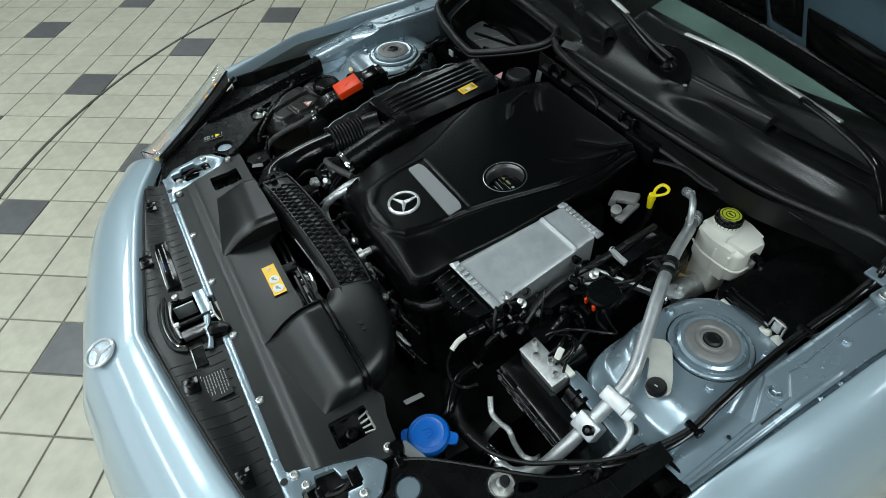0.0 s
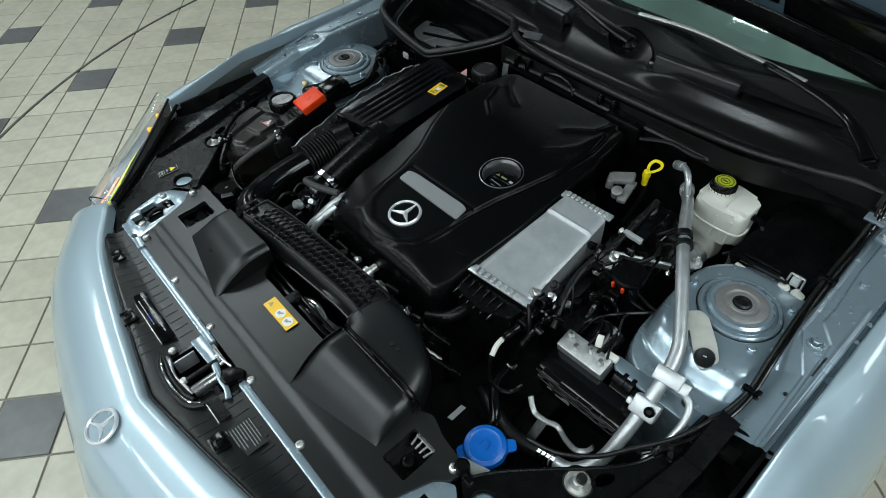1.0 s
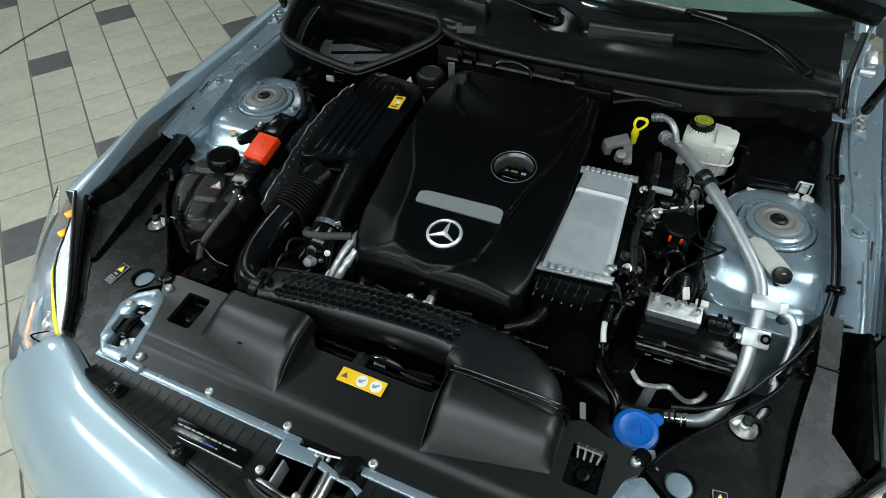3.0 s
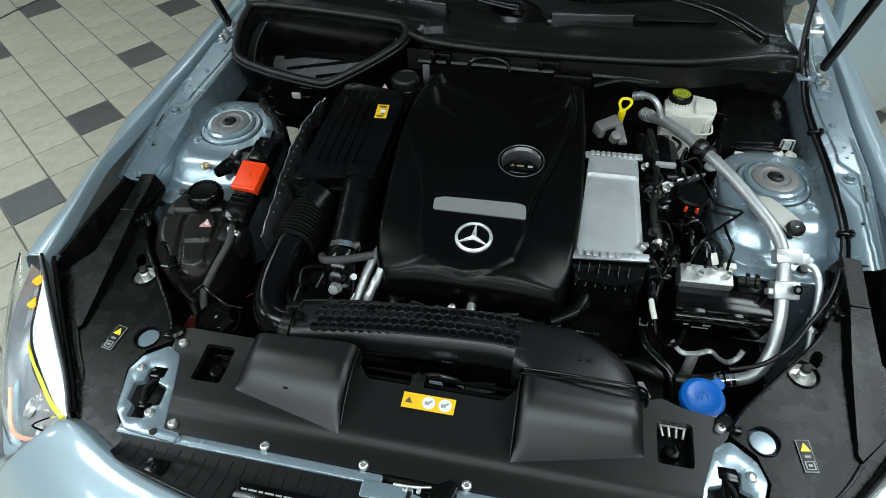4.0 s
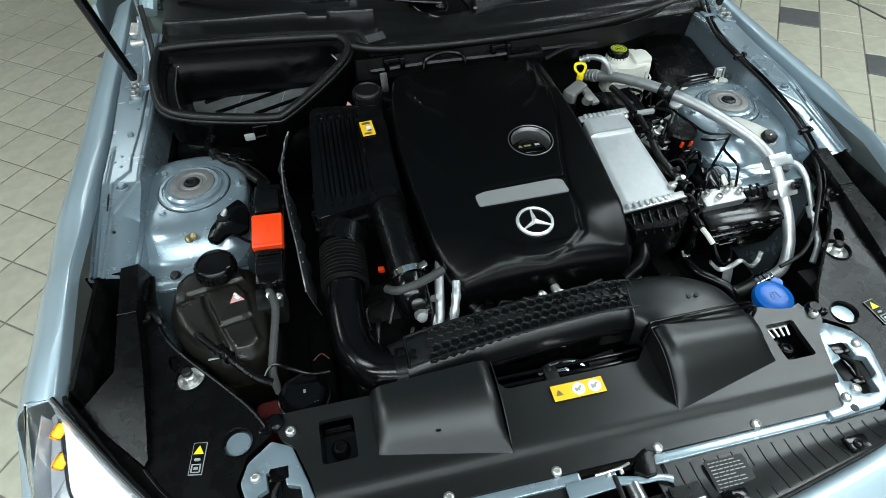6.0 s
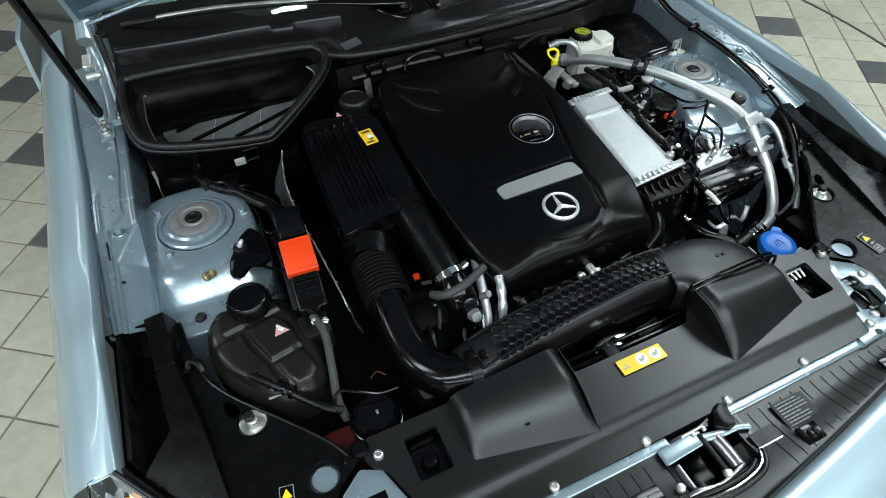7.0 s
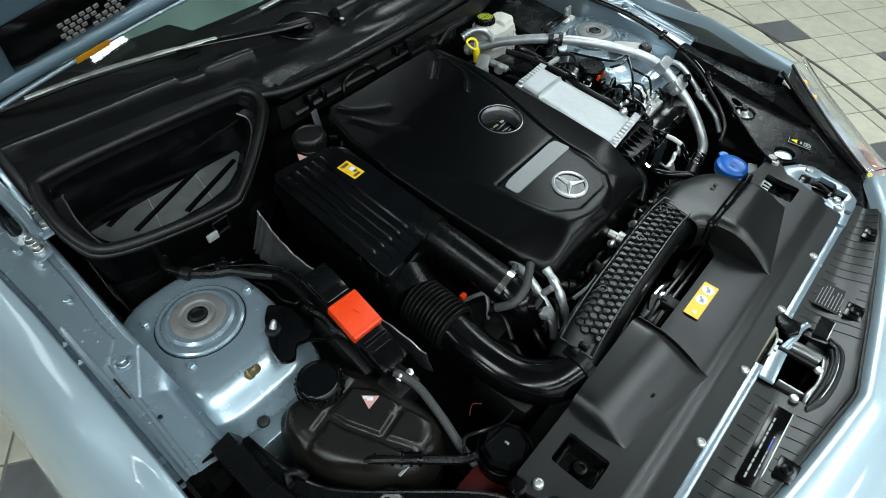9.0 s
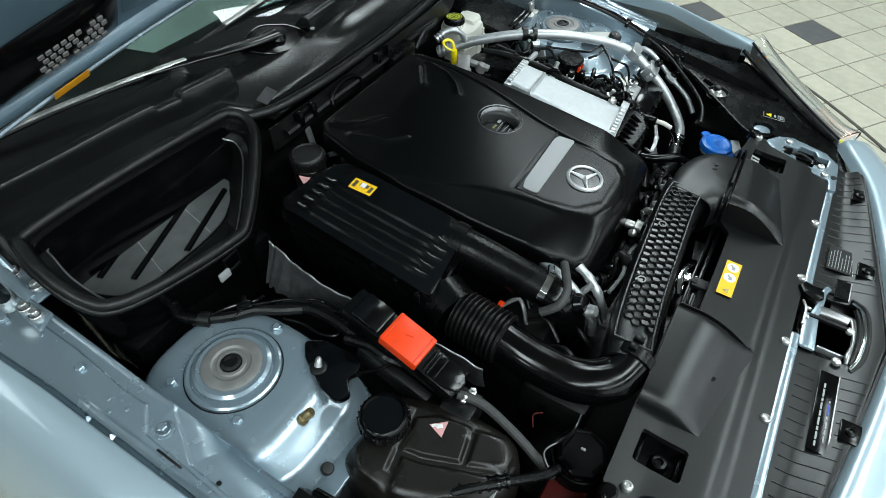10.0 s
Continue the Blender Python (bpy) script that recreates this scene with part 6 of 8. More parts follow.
loom("vent_hose", [(-0.580, -0.338, 0.718), (-0.558, -0.362, 0.727), (-0.520, -0.402, 0.721), (-0.479, -0.442, 0.708), (-0.455, -0.454, 0.698)], 0.0068, PLASTIC, "black ribbed vent hose along the coolant tank", 11)
connector = thing("hose_connector", (-0.536, -0.381, 0.70), "black ribbed quick connector on the vent hose", "connector")
part("body", tube([(-0.560, -0.354, 0.722), (-0.536, -0.381, 0.722), (-0.513, -0.407, 0.719)], 0.0088, 14, 3), GLOSSY, connector)
for k in range(6):
    at = Vector((-0.557, -0.357, 0.722)).lerp(Vector((-0.516, -0.404, 0.7195)), k / 5)
    part("collar", tube([at, at + Vector((0.0022, -0.0025, -0.0001))], 0.0108, 14, 1, smooth=False), GLOSSY, connector)
part("side_bar", tube([(-0.552, -0.345, 0.724), (-0.528, -0.372, 0.724), (-0.507, -0.397, 0.721)], 0.0022, 8, 3), GLOSSY, connector)
loom("coolant_hose", [(-0.448, -0.292, 0.735), (-0.440, -0.330, 0.728), (-0.448, -0.385, 0.712), (-0.456, -0.428, 0.690), (-0.452, -0.450, 0.66)], 0.0068, GREY_HOSE, "grey sleeved hose beside the coolant tank", 2)
loom("thin_cable", [(-0.470, -0.452, 0.700), (-0.452, -0.430, 0.712), (-0.425, -0.442, 0.712), (-0.395, -0.452, 0.700), (-0.365, -0.452, 0.695)], 0.0028, GLOSSY, "thin black cable over the radiator end", 0, "cable")
loom("red_wire", [(-0.395, -0.395, 0.650), (-0.380, -0.388, 0.656), (-0.368, -0.398, 0.652)], 0.0011, DARK_RED, "short loose dark red wire", 0, "wire")

washer = thing("oil_reservoir", (-0.411, -0.474, 0.58), "black reservoir with an octagonal screw cap", "reservoir")
part("body", lathe([(0.038, 0), (0.040, 0.02), (0.040, 0.075), (0.034, 0.088), (0.026, 0.092)], (-0.411, -0.474, 0.580), n=28), PLASTIC, washer)
part("cap", lathe([(0.037, 0.0), (0.037, 0.014), (0.031, 0.020), (0.030, 0.016), (0, 0.016)], (-0.411, -0.474, 0.672), n=8), GLOSSY, washer, "black octagonal cap", 20)
part("cap_rim", tube([(-0.411 + 0.0395 * math.cos(a), -0.474 + 0.0395 * math.sin(a), 0.672) for a in [k * math.pi / 8 for k in range(16)]], 0.0028, 8, 2, closed=True), GLOSSY, washer)
part("cap_mark", box((0.004, 0.007, 0.001), (-0.408, -0.474, 0.689), 0.0003), STRUT_GREY, washer)
part("red_case", box((0.07, 0.06, 0.08), (-0.462, -0.475, 0.600), 0.012), DARK_RED, washer, "dark red plastic case")


def build_fuse_box():
    fuse = thing("fuse_box", (-0.438, -0.20, 0.66), "long black terminal box with an orange-red lid", "fuse box")
    m = pose(-0.4365, -0.203, 0.775, 16, 0, -4)
    part("case", moved(join(box((0.048, 0.20, 0.030), (0, 0.006, -0.008), 0.005), box((0.036, 0.05, 0.05), (0, 0.02, -0.030), 0.004)), m), PLASTIC, fuse)
    part("red_lid", moved(join(box((0.053, 0.066, 0.020), (0, 0.003, 0.008), 0.003)), m), RED, fuse, "orange-red plastic lid")
    part("lid_rib", moved(join(box((0.050, 0.0018, 0.002), (0, -0.024, 0.0185), 0.0006), box((0.0016, 0.012, 0.002), (0.004, 0.004, 0.0185), 0.0006, (0, 0, 20)), box((0.050, 0.0018, 0.002), (0, 0.031, 0.0185), 0.0006)), m), RED, fuse)
    part("cover", moved(join(box((0.044, 0.050, 0.018), (0, 0.066, 0.006), 0.004)), m), GLOSSY, fuse)
    tail = part("tail", moved(join(prism(rounded([(-0.021, -0.036), (0.021, -0.036), (0.021, -0.080), (0.012, -0.098), (-0.012, -0.098), (-0.021, -0.080)], 0.008), -0.016, 0.008, 0.004)), m), GLOSSY, fuse)
    part("tail_rib", moved(join(box((0.040, 0.003, 0.003), (0, -0.046, 0.009), 0.001), box((0.040, 0.003, 0.003), (0, -0.040, 0.010), 0.001), box((0.036, 0.003, 0.003), (0, -0.058, 0.0085), 0.001)), m), PLASTIC, tail)
    for x, y in ((-0.005, -0.108), (0.012, -0.112)):
        part("terminal", moved(lathe([(0.006, 0), (0.006, 0.006), (0.003, 0.007), (0.003, 0.014), (0, 0.015)], (x, y, -0.018), n=6), m), ZINC, fuse)
    part("bracket", plate(rounded([(-0.498, -0.058), (-0.522, -0.080), (-0.530, -0.100), (-0.547, -0.128), (-0.553, -0.160), (-0.534, -0.172), (-0.515, -0.150), (-0.500, -0.160), (-0.478, -0.150), (-0.480, -0.085)], 0.009), z=0.7515, thick=0.009, cut=0.0025), GLOSSY, fuse, "black bracket plate beside the strut tower")
    part("bracket_edge", tube([(-0.500, -0.160, 0.750), (-0.478, -0.180, 0.748), (-0.455, -0.190, 0.745)], 0.003, 8, 4), GLOSSY, fuse)
    part("bolt_boss", lathe([(0.013, -0.002), (0.0125, 0.003), (0.009, 0.005), (0, 0.005)], (-0.523, -0.106, 0.7515), n=18), RUBBER, fuse)
    part("bracket_bolt", lathe([(0.0060, 0), (0.0055, 0.004), (0.0045, 0.011), (0.0025, 0.014), (0, 0.015)], (-0.523, -0.106, 0.756), (0, 35, 20), 14), CAST, fuse, "pale metal bolt")
    part("dark_frame", join(box((0.016, 0.13, 0.04), (-0.462, -0.19, 0.715), 0.004, (12, 0, -4)), box((0.05, 0.05, 0.05), (-0.45, -0.30, 0.70), 0.006)), DARK, fuse)
    return fuse


build_fuse_box()

# heat shield beside the filter box
shield = thing("heat_shield", (-0.385, -0.05, 0.66), "grey dimpled foil heat shield", "heat shield")
SHIELD = [(-0.388, 0.105, 0.772), (-0.395, 0.077, 0.776), (-0.408, 0.0, 0.768), (-0.406, -0.10, 0.757), (-0.396, -0.20, 0.742), (-0.388, -0.30, 0.722)]


def shield_point(u, v):
    p = along(SHIELD, v)
    return (p.x + 0.012 * u - 0.042 * u * soft(0.55, 0.2, v) + 0.0025 * math.sin(v * 61 + u * 4) * u, p.y, p.z + 0.002 * math.sin(v * 37) + 0.0015 * math.sin(v * 83) - 0.075 * u)


part("sheet", sheet(10, 90, shield_point, 0.0015), FOIL, shield, "", 60)
part("hem", tube([shield_point(0, k / 60) for k in range(61)], 0.0016, 6, 2), CAST, shield)
for k in range(13):
    part("rivet", lathe([(0.0022, 0), (0.0018, 0.0012), (0, 0.0016)], Vector(shield_point(0.16, 0.32 + 0.045 * k)) + Vector((0.0022, 0, 0)), (0, 90, 0), 8), ZINC, shield)

# hoses and wiring behind the left tower
breather = thing("breather_hose", (-0.535, 0.185, 0.70), "corrugated black breather hose behind the strut tower", "hose")
part("sleeve", tube([(-0.520, 0.178, 0.740), (-0.540, 0.176, 0.752), (-0.556, 0.156, 0.752), (-0.560, 0.128, 0.750), (-0.545, 0.095, 0.749)], 0.0105, 14, 10, ribs=0.0016, rib_step=2), PLASTIC, breather, angle=60)
part("collar", tube([(-0.549, 0.104, 0.7495), (-0.542, 0.088, 0.749)], 0.0122, 14, 2), RUBBER, breather)
loom("wiring_loom", [(-0.546, 0.097, 0.748), (-0.520, 0.062, 0.752), (-0.496, 0.040, 0.754), (-0.474, 0.004, 0.754), (-0.456, -0.020, 0.753)], 0.0078, RUBBER, "black taped wiring loom behind the strut tower", 3)
loom("wiring_loom", [(-0.470, 0.020, 0.748), (-0.449, -0.030, 0.753), (-0.446, -0.071, 0.753), (-0.449, -0.105, 0.752), (-0.452, -0.128, 0.748)], 0.0098, PLASTIC, "thick taped wiring loom beside the strut tower", 2)
loom("wiring_loom", [(-0.462, -0.108, 0.750), (-0.458, -0.130, 0.752), (-0.455, -0.152, 0.752), (-0.457, -0.178, 0.748), (-0.450, -0.200, 0.740)], 0.0088, PLASTIC, "thick taped wiring loom below the terminal box", 2)
loom("thin_cable", [(-0.481, -0.002, 0.745), (-0.474, -0.035, 0.748), (-0.476, -0.070, 0.750), (-0.466, -0.094, 0.752), (-0.450, -0.090, 0.755)], 0.0024, GLOSSY, "thin black cable curling beside the strut tower", 0, "cable")
loom("thin_cable", [(-0.527, 0.058, 0.752), (-0.504, 0.050, 0.764), (-0.481, 0.025, 0.768), (-0.455, -0.005, 0.768), (-0.436, -0.040, 0.766), (-0.436, -0.075, 0.766)], 0.0022, GLOSSY, "thin black cable above the wiring loom", 0, "cable")
loom("thin_cable", [(-0.560, 0.110, 0.742), (-0.530, 0.082, 0.760), (-0.505, 0.060, 0.766), (-0.486, 0.045, 0.764), (-0.470, 0.048, 0.755)], 0.0030, GLOSSY, "black cable over the breather hose", 0, "cable")
cable_clip = thing("cable_clip", (-0.503, 0.052, 0.755), "black plastic clip holding the cables", "clip")
part("clip_body", join(box((0.022, 0.010, 0.012), (-0.503, 0.052, 0.766), 0.002, (0, 0, -42)), box((0.008, 0.012, 0.020), (-0.496, 0.058, 0.762), 0.002, (0, 0, -42))), GLOSSY, cable_clip)


# ---- brake fluid, pipes and pump side ----
def build_brake_reservoir():
    tank = thing("brake_fluid_tank", (0.43, 0.21, 0.60), "milky plastic brake fluid tank with a black and lime cap", "fluid tank")
    body = [(0.382, 0.178), (0.420, 0.165), (0.484, 0.172), (0.492, 0.205), (0.486, 0.250), (0.430, 0.262), (0.384, 0.245)]
    part("body", join(prism(rounded(body, 0.014, 5), 0.690, 0.768, 0.012, 5), prism(rounded([(0.392, 0.172), (0.455, 0.165), (0.462, 0.215), (0.395, 0.225)], 0.012, 5), 0.635, 0.70, 0.006, 3), prism(rounded([(0.445, 0.18), (0.49, 0.185), (0.49, 0.235), (0.45, 0.235)], 0.008, 4), 0.760, 0.776, 0.005, 3)), WHITE_PLASTIC, tank, "milky tank body with moulded steps", 40)
    part("rib", join(*(tube([(x, 0.167, 0.70), (x, 0.168, 0.755)], 0.003, 6, 2) for x in (0.44, 0.47)), tube([(0.384, 0.176, 0.728), (0.42, 0.163, 0.728), (0.485, 0.170, 0.728), (0.493, 0.205, 0.728)], 0.0025, 6, 4)), WHITE_PLASTIC, tank)
    part("neck", lathe([(0.026, -0.01), (0.026, 0.012)], (0.413, 0.221, 0.768), n=24), WHITE_PLASTIC, tank)
    ribbed_cap(tank, "cap", (0.413, 0.221, 0.773), 0.0235, 0.022, GLOSSY, 22, "black ribbed cap")
    disc = part("cap_print", lathe([(0.0195, 0), (0.0195, 0.001), (0, 0.0012)], (0.413, 0.221, 0.7925), n=28), GREEN_YELLOW, tank, "lime printed top of the cap")
    part("print_ring", join(lathe([(0.0165, 0), (0.0165, 0.0006), (0.0150, 0.0006), (0.0150, 0)], (0.413, 0.221, 0.7938), n=28), lathe([(0.009, 0), (0.009, 0.0006), (0.0075, 0.0006), (0.0075, 0)], (0.413, 0.221, 0.7938), n=20), box((0.010, 0.003, 0.0006), (0.413, 0.221, 0.7940))), PRINT_BLACK, disc)
    part("sensor_plug", join(box((0.024, 0.012, 0.012), (0.498, 0.205, 0.760), 0.003), box((0.010, 0.010, 0.010), (0.512, 0.205, 0.757), 0.002)), GLOSSY, tank)
    part("sensor_wire", tube([(0.512, 0.205, 0.755), (0.520, 0.195, 0.735), (0.505, 0.175, 0.700), (0.480, 0.160, 0.680)], 0.004, 8, 6), RUBBER, tank)
    part("amber_neck", lathe([(0.020, 0.0), (0.022, 0.02), (0.020, 0.045)], (0.405, 0.165, 0.62), n=20), TAN_FLUID, tank, "amber lower neck of the tank")
    part("cylinder", tube([(0.425, 0.20, 0.635), (0.428, 0.14, 0.640), (0.43, 0.095, 0.645)], [0.028, 0.026, 0.022], 18, 4), CAST, tank, "cast brake cylinder")
    part("cylinder_nut", lathe([(0.014, 0), (0.014, 0.014), (0.010, 0.016), (0.006, 0.014), (0, 0.014)], (0.43, 0.080, 0.648), (60, 0, 0), 12), CHROME, tank)
    return tank


build_brake_reservoir()


def build_ac_pipe():
    pipe = thing("coolant_pipe", (0.53, -0.30, 0.56), "bare aluminium air-conditioning pipe with clamps and blocks", "pipe")
    main = [(0.352, 0.208, 0.738), (0.366, 0.182, 0.748), (0.383, 0.153, 0.760), (0.416, 0.085, 0.778), (0.447, 0.028, 0.785), (0.490, -0.040, 0.782), (0.530, -0.100, 0.770), (0.562, -0.150, 0.755), (0.575, -0.197, 0.738), (0.578, -0.246, 0.704), (0.578, -0.290, 0.668), (0.572, -0.330, 0.628), (0.548, -0.362, 0.598), (0.510, -0.372, 0.585)]
    run = part("main_pipe", tube(main, 0.0116, 18, 8), ALUMINIUM, pipe, "thick bent aluminium pipe", 60)
    part("upper_fitting", join(tube([(0.343, 0.226, 0.730), (0.360, 0.193, 0.744)], 0.0128, 16, 2), *(tube([(0.345 + 0.0045 * k, 0.222 - 0.0087 * k, 0.7317 + 0.0037 * k), (0.3467 + 0.0045 * k, 0.2187 - 0.0087 * k, 0.7331 + 0.0037 * k)], 0.0150, 16, 1, smooth=False) for k in range(3))), ALUMINIUM, run)
    part("thin_pipe", tube([(0.315, 0.211, 0.783), (0.332, 0.203, 0.792), (0.350, 0.187, 0.795), (0.363, 0.174, 0.785), (0.370, 0.168, 0.768), (0.374, 0.166, 0.755)], 0.0068, 12, 8), ALUMINIUM, pipe, "thin aluminium branch pipe")
    part("thin_fitting", join(*(tube([(0.312 + 0.007 * k, 0.2125 - 0.0033 * k, 0.7815 + 0.0037 * k), (0.3155 + 0.007 * k, 0.2108 - 0.0033 * k, 0.7833 + 0.0037 * k)], 0.0098, 14, 1, smooth=False) for k in range(3))), ALUMINIUM, pipe)
    d = Vector((0.565, -0.83, -0.05)).normalized()
    at = Vector((0.447, 0.028, 0.786))
    part("band", join(tube([at - d * 0.020, at - d * 0.008], 0.0165, 18, 1, smooth=False), tube([at + d * 0.004, at + d * 0.014], 0.0165, 18, 1, smooth=False), box((0.016, 0.014, 0.010), at + Vector((-0.016, -0.01, 0.004)), 0.003)), RUBBER, pipe, "black rubber holding band")
    # eared bracket with a stud where the pipe passes the tower
    ear = part("ear_bracket", plate(rounded([(0.452, 0.020), (0.462, 0.006), (0.486, 0.016), (0.494, 0.030), (0.484, 0.044), (0.466, 0.042)], 0.008), z=0.756, thick=0.005, cut=0.001), ALUMINIUM, pipe, "small eared aluminium bracket")
    part("ear_stud", lathe([(0.0075, 0), (0.0075, 0.003), (0.0045, 0.004), (0.0045, 0.014), (0.003, 0.016), (0, 0.016)], (0.480, 0.032, 0.756), n=12), ZINC, ear)
    # clamp blocks
    part("block", join(box((0.046, 0.026, 0.024), (0.580, -0.197, 0.740), 0.003, (35, 0, 8)), box((0.022, 0.020, 0.020), (0.606, -0.196, 0.736), 0.003, (35, 0, 8))), ALUMINIUM, pipe, "machined aluminium clamp block")
    part("block", join(box((0.044, 0.032, 0.030), (0.580, -0.246, 0.704), 0.004, (40, 0, 5)), box((0.02, 0.012, 0.02), (0.560, -0.250, 0.702), 0.003, (40, 0, 5))), ALUMINIUM, pipe, "machined aluminium clamp block")
    part("block_bolt", lathe([(0.0085, 0), (0.0085, 0.010), (0.006, 0.013), (0.004, 0.010), (0, 0.010)], (0.592, -0.256, 0.720), (40, 0, 0), 12), GLOSSY, pipe)
    part("branch", tube([(0.608, -0.200, 0.735), (0.628, -0.210, 0.730), (0.636, -0.235, 0.715), (0.634, -0.270, 0.690), (0.630, -0.300, 0.668), (0.622, -0.345, 0.64), (0.60, -0.375, 0.615)], 0.0062, 12, 8), ALUMINIUM, pipe, "thin branch pipe with a valve cap")
    part("valve_cap", lathe([(0.009, 0), (0.010, 0.004), (0.010, 0.018), (0.007, 0.022), (0, 0.022)], (0.634, -0.292, 0.678), (50, 20, 0), 14), GLOSSY, pipe)
    part("valve_nut", tube([(0.631, -0.282, 0.680), (0.629, -0.302, 0.667)], 0.010, 8, 1, smooth=False), ALUMINIUM, pipe)
    part("crimp", join(*(tube([(0.520 - 0.009 * k, -0.3695 - 0.001 * k, 0.588 - 0.003 * k), (0.514 - 0.009 * k, -0.370 - 0.001 * k, 0.586 - 0.003 * k)], 0.0165, 16, 1, smooth=False) for k in range(4))), CHROME, pipe, "bright crimped hose end")
    part("hose", tube([(0.495, -0.372, 0.580), (0.455, -0.380, 0.572), (0.410, -0.385, 0.575), (0.365, -0.375, 0.585), (0.33, -0.36, 0.57)], 0.015, 14, 6), RUBBER, pipe)
    # holder strap on the tower with its knob
    strap = part("strap", plate(rounded([(0.524, -0.091), (0.536, -0.079), (0.547, -0.068), (0.564, -0.070), (0.604, -0.106), (0.620, -0.126), (0.607, -0.155), (0.593, -0.149), (0.554, -0.107), (0.547, -0.121)], 0.006), thick=0.003, top=lambda x, y: 0.768 + 0.22 * (y + 0.062) if y < -0.062 else 0.768, cut=0.0008), STRAP_MAT, pipe, "flat pale aluminium strap on the strut tower")
    part("knob", lathe([(0.0155, 0.0), (0.0165, 0.004), (0.0155, 0.010), (0.013, 0.013), (0.008, 0.012), (0, 0.011)], (0.600, -0.135, 0.7495), (12, 0, 0), 20), RUBBER, strap, "dark round knob")
    part("knob_slot", box((0.006, 0.002, 0.002), (0.600, -0.1385, 0.7612), 0.0005, (12, 0, 15)), ZINC, strap)
    part("knob_stem", lathe([(0.007, -0.03), (0.007, 0.0)], (0.600, -0.135, 0.7495), (12, 0, 0), 12), RUBBER, strap)
    return pipe


build_ac_pipe()


def build_abs():
    unit = thing("brake_control_unit", (0.455, -0.27, 0.56), "brake pump with a cast block and black control box", "brake unit")
    m = pose(0.450, -0.232, 0.704, 14, 0, 2)
    part("block", moved(box((0.092, 0.038, 0.040), (-0.001, -0.003, -0.013), 0.003), m), CAST, unit, "bright cast valve block")
    part("case", moved(join(box((0.178, 0.050, 0.096), (0.036, -0.044, -0.060), 0.007), box((0.170, 0.008, 0.074), (0.036, -0.072, -0.064), 0.004), box((0.180, 0.054, 0.004), (0.036, -0.046, -0.026), 0.0015), box((0.040, 0.014, 0.008), (-0.02, -0.066, -0.016), 0.002), box((0.030, 0.012, 0.007), (0.050, -0.068, -0.017), 0.002), box((0.034, 0.010, 0.006), (0.098, -0.068, -0.018), 0.002)), m), GLOSSY, unit, "black control box with ribs")
    part("case_rib", moved(join(*(box((0.014, 0.006, 0.004), (-0.040 + 0.026 * k, -0.0745, -0.031), 0.0012) for k in range(7)), box((0.168, 0.003, 0.0025), (0.036, -0.0765, -0.040), 0.001)), m), GLOSSY, unit)
    part("motor", moved(lathe([(0.030, 0), (0.030, 0.05), (0.024, 0.055), (0, 0.055)], (0.0, 0.018, -0.028), (-90, 0, 0), 24), m), GLOSSY, unit)
    part("print_bar", moved(join(box((0.010, 0.004, 0.0006), (-0.022, -0.0768, -0.058), 0, (90, 0, 0)), box((0.014, 0.005, 0.0006), (0.014, -0.0768, -0.056), 0, (90, 0, 0)), box((0.03, 0.003, 0.0006), (0.005, -0.0768, -0.068), 0, (90, 0, 0))), m), PRINT_GREY, unit)
    for x, y in ((-0.035, 0.006), (-0.014, -0.008), (0.010, 0.004), (0.034, -0.004)):
        base = m @ Vector((x, y, 0.008))
        part("nut", lathe([(0.0062, 0), (0.0062, 0.010), (0.004, 0.012)], base, (12, 0, 0), 6), ZINC, unit)
    for line in ([(0.435, -0.020, 0.772), (0.445, -0.073, 0.775), (0.456, -0.117, 0.777), (0.481, -0.130, 0.778), (0.500, -0.134, 0.778), (0.490, -0.147, 0.776), (0.459, -0.174, 0.768), (0.433, -0.196, 0.748), (0.421, -0.213, 0.712)],
                 [(0.445, -0.125, 0.768), (0.462, -0.141, 0.774), (0.489, -0.144, 0.774), (0.471, -0.166, 0.770), (0.475, -0.187, 0.764), (0.484, -0.206, 0.755), (0.483, -0.217, 0.738), (0.485, -0.222, 0.712)],
                 [(0.447, -0.223, 0.712), (0.450, -0.209, 0.734), (0.443, -0.191, 0.744), (0.428, -0.197, 0.742), (0.419, -0.210, 0.730)],
                 [(0.467, -0.224, 0.712), (0.472, -0.205, 0.736), (0.463, -0.190, 0.744), (0.449, -0.183, 0.744), (0.432, -0.196, 0.738)]):
        part("brake_line", tube(line, 0.0027, 8, 6), GLOSSY, unit, "bent black brake line")
    part("socket", moved(join(lathe([(0.016, 0), (0.016, 0.012), (0.019, 0.013), (0.019, 0.020), (0.016, 0.021), (0.016, 0.028), (0.019, 0.029), (0.019, 0.036), (0.015, 0.038), (0, 0.038)], (0.058, 0.004, -0.020), (0, 90, 0), 18), box((0.05, 0.03, 0.020), (0.085, -0.006, -0.022), 0.004)), m), PLASTIC, unit)
    part("tag", moved(join(box((0.012, 0.022, 0.004), (0.010, 0.024, 0.018), 0.001, (30, 0, 20)), box((0.022, 0.012, 0.010), (0.040, 0.018, 0.006), 0.002)), m), WHITE_PLASTIC, unit, "white plastic tag")
    part("bracket", tube([(0.410, -0.318, 0.606), (0.430, -0.328, 0.588), (0.455, -0.328, 0.590), (0.479, -0.324, 0.598), (0.500, -0.324, 0.580), (0.520, -0.320, 0.566), (0.536, -0.312, 0.572), (0.543, -0.304, 0.588)], 0.0055, 8, 8, flat=0.5), CAST, unit, "bent grey steel bracket")
    part("bracket_foot", tube([(0.452, -0.328, 0.588), (0.448, -0.342, 0.560), (0.443, -0.352, 0.525)], 0.010, 8, 5, flat=0.3), CAST, unit)
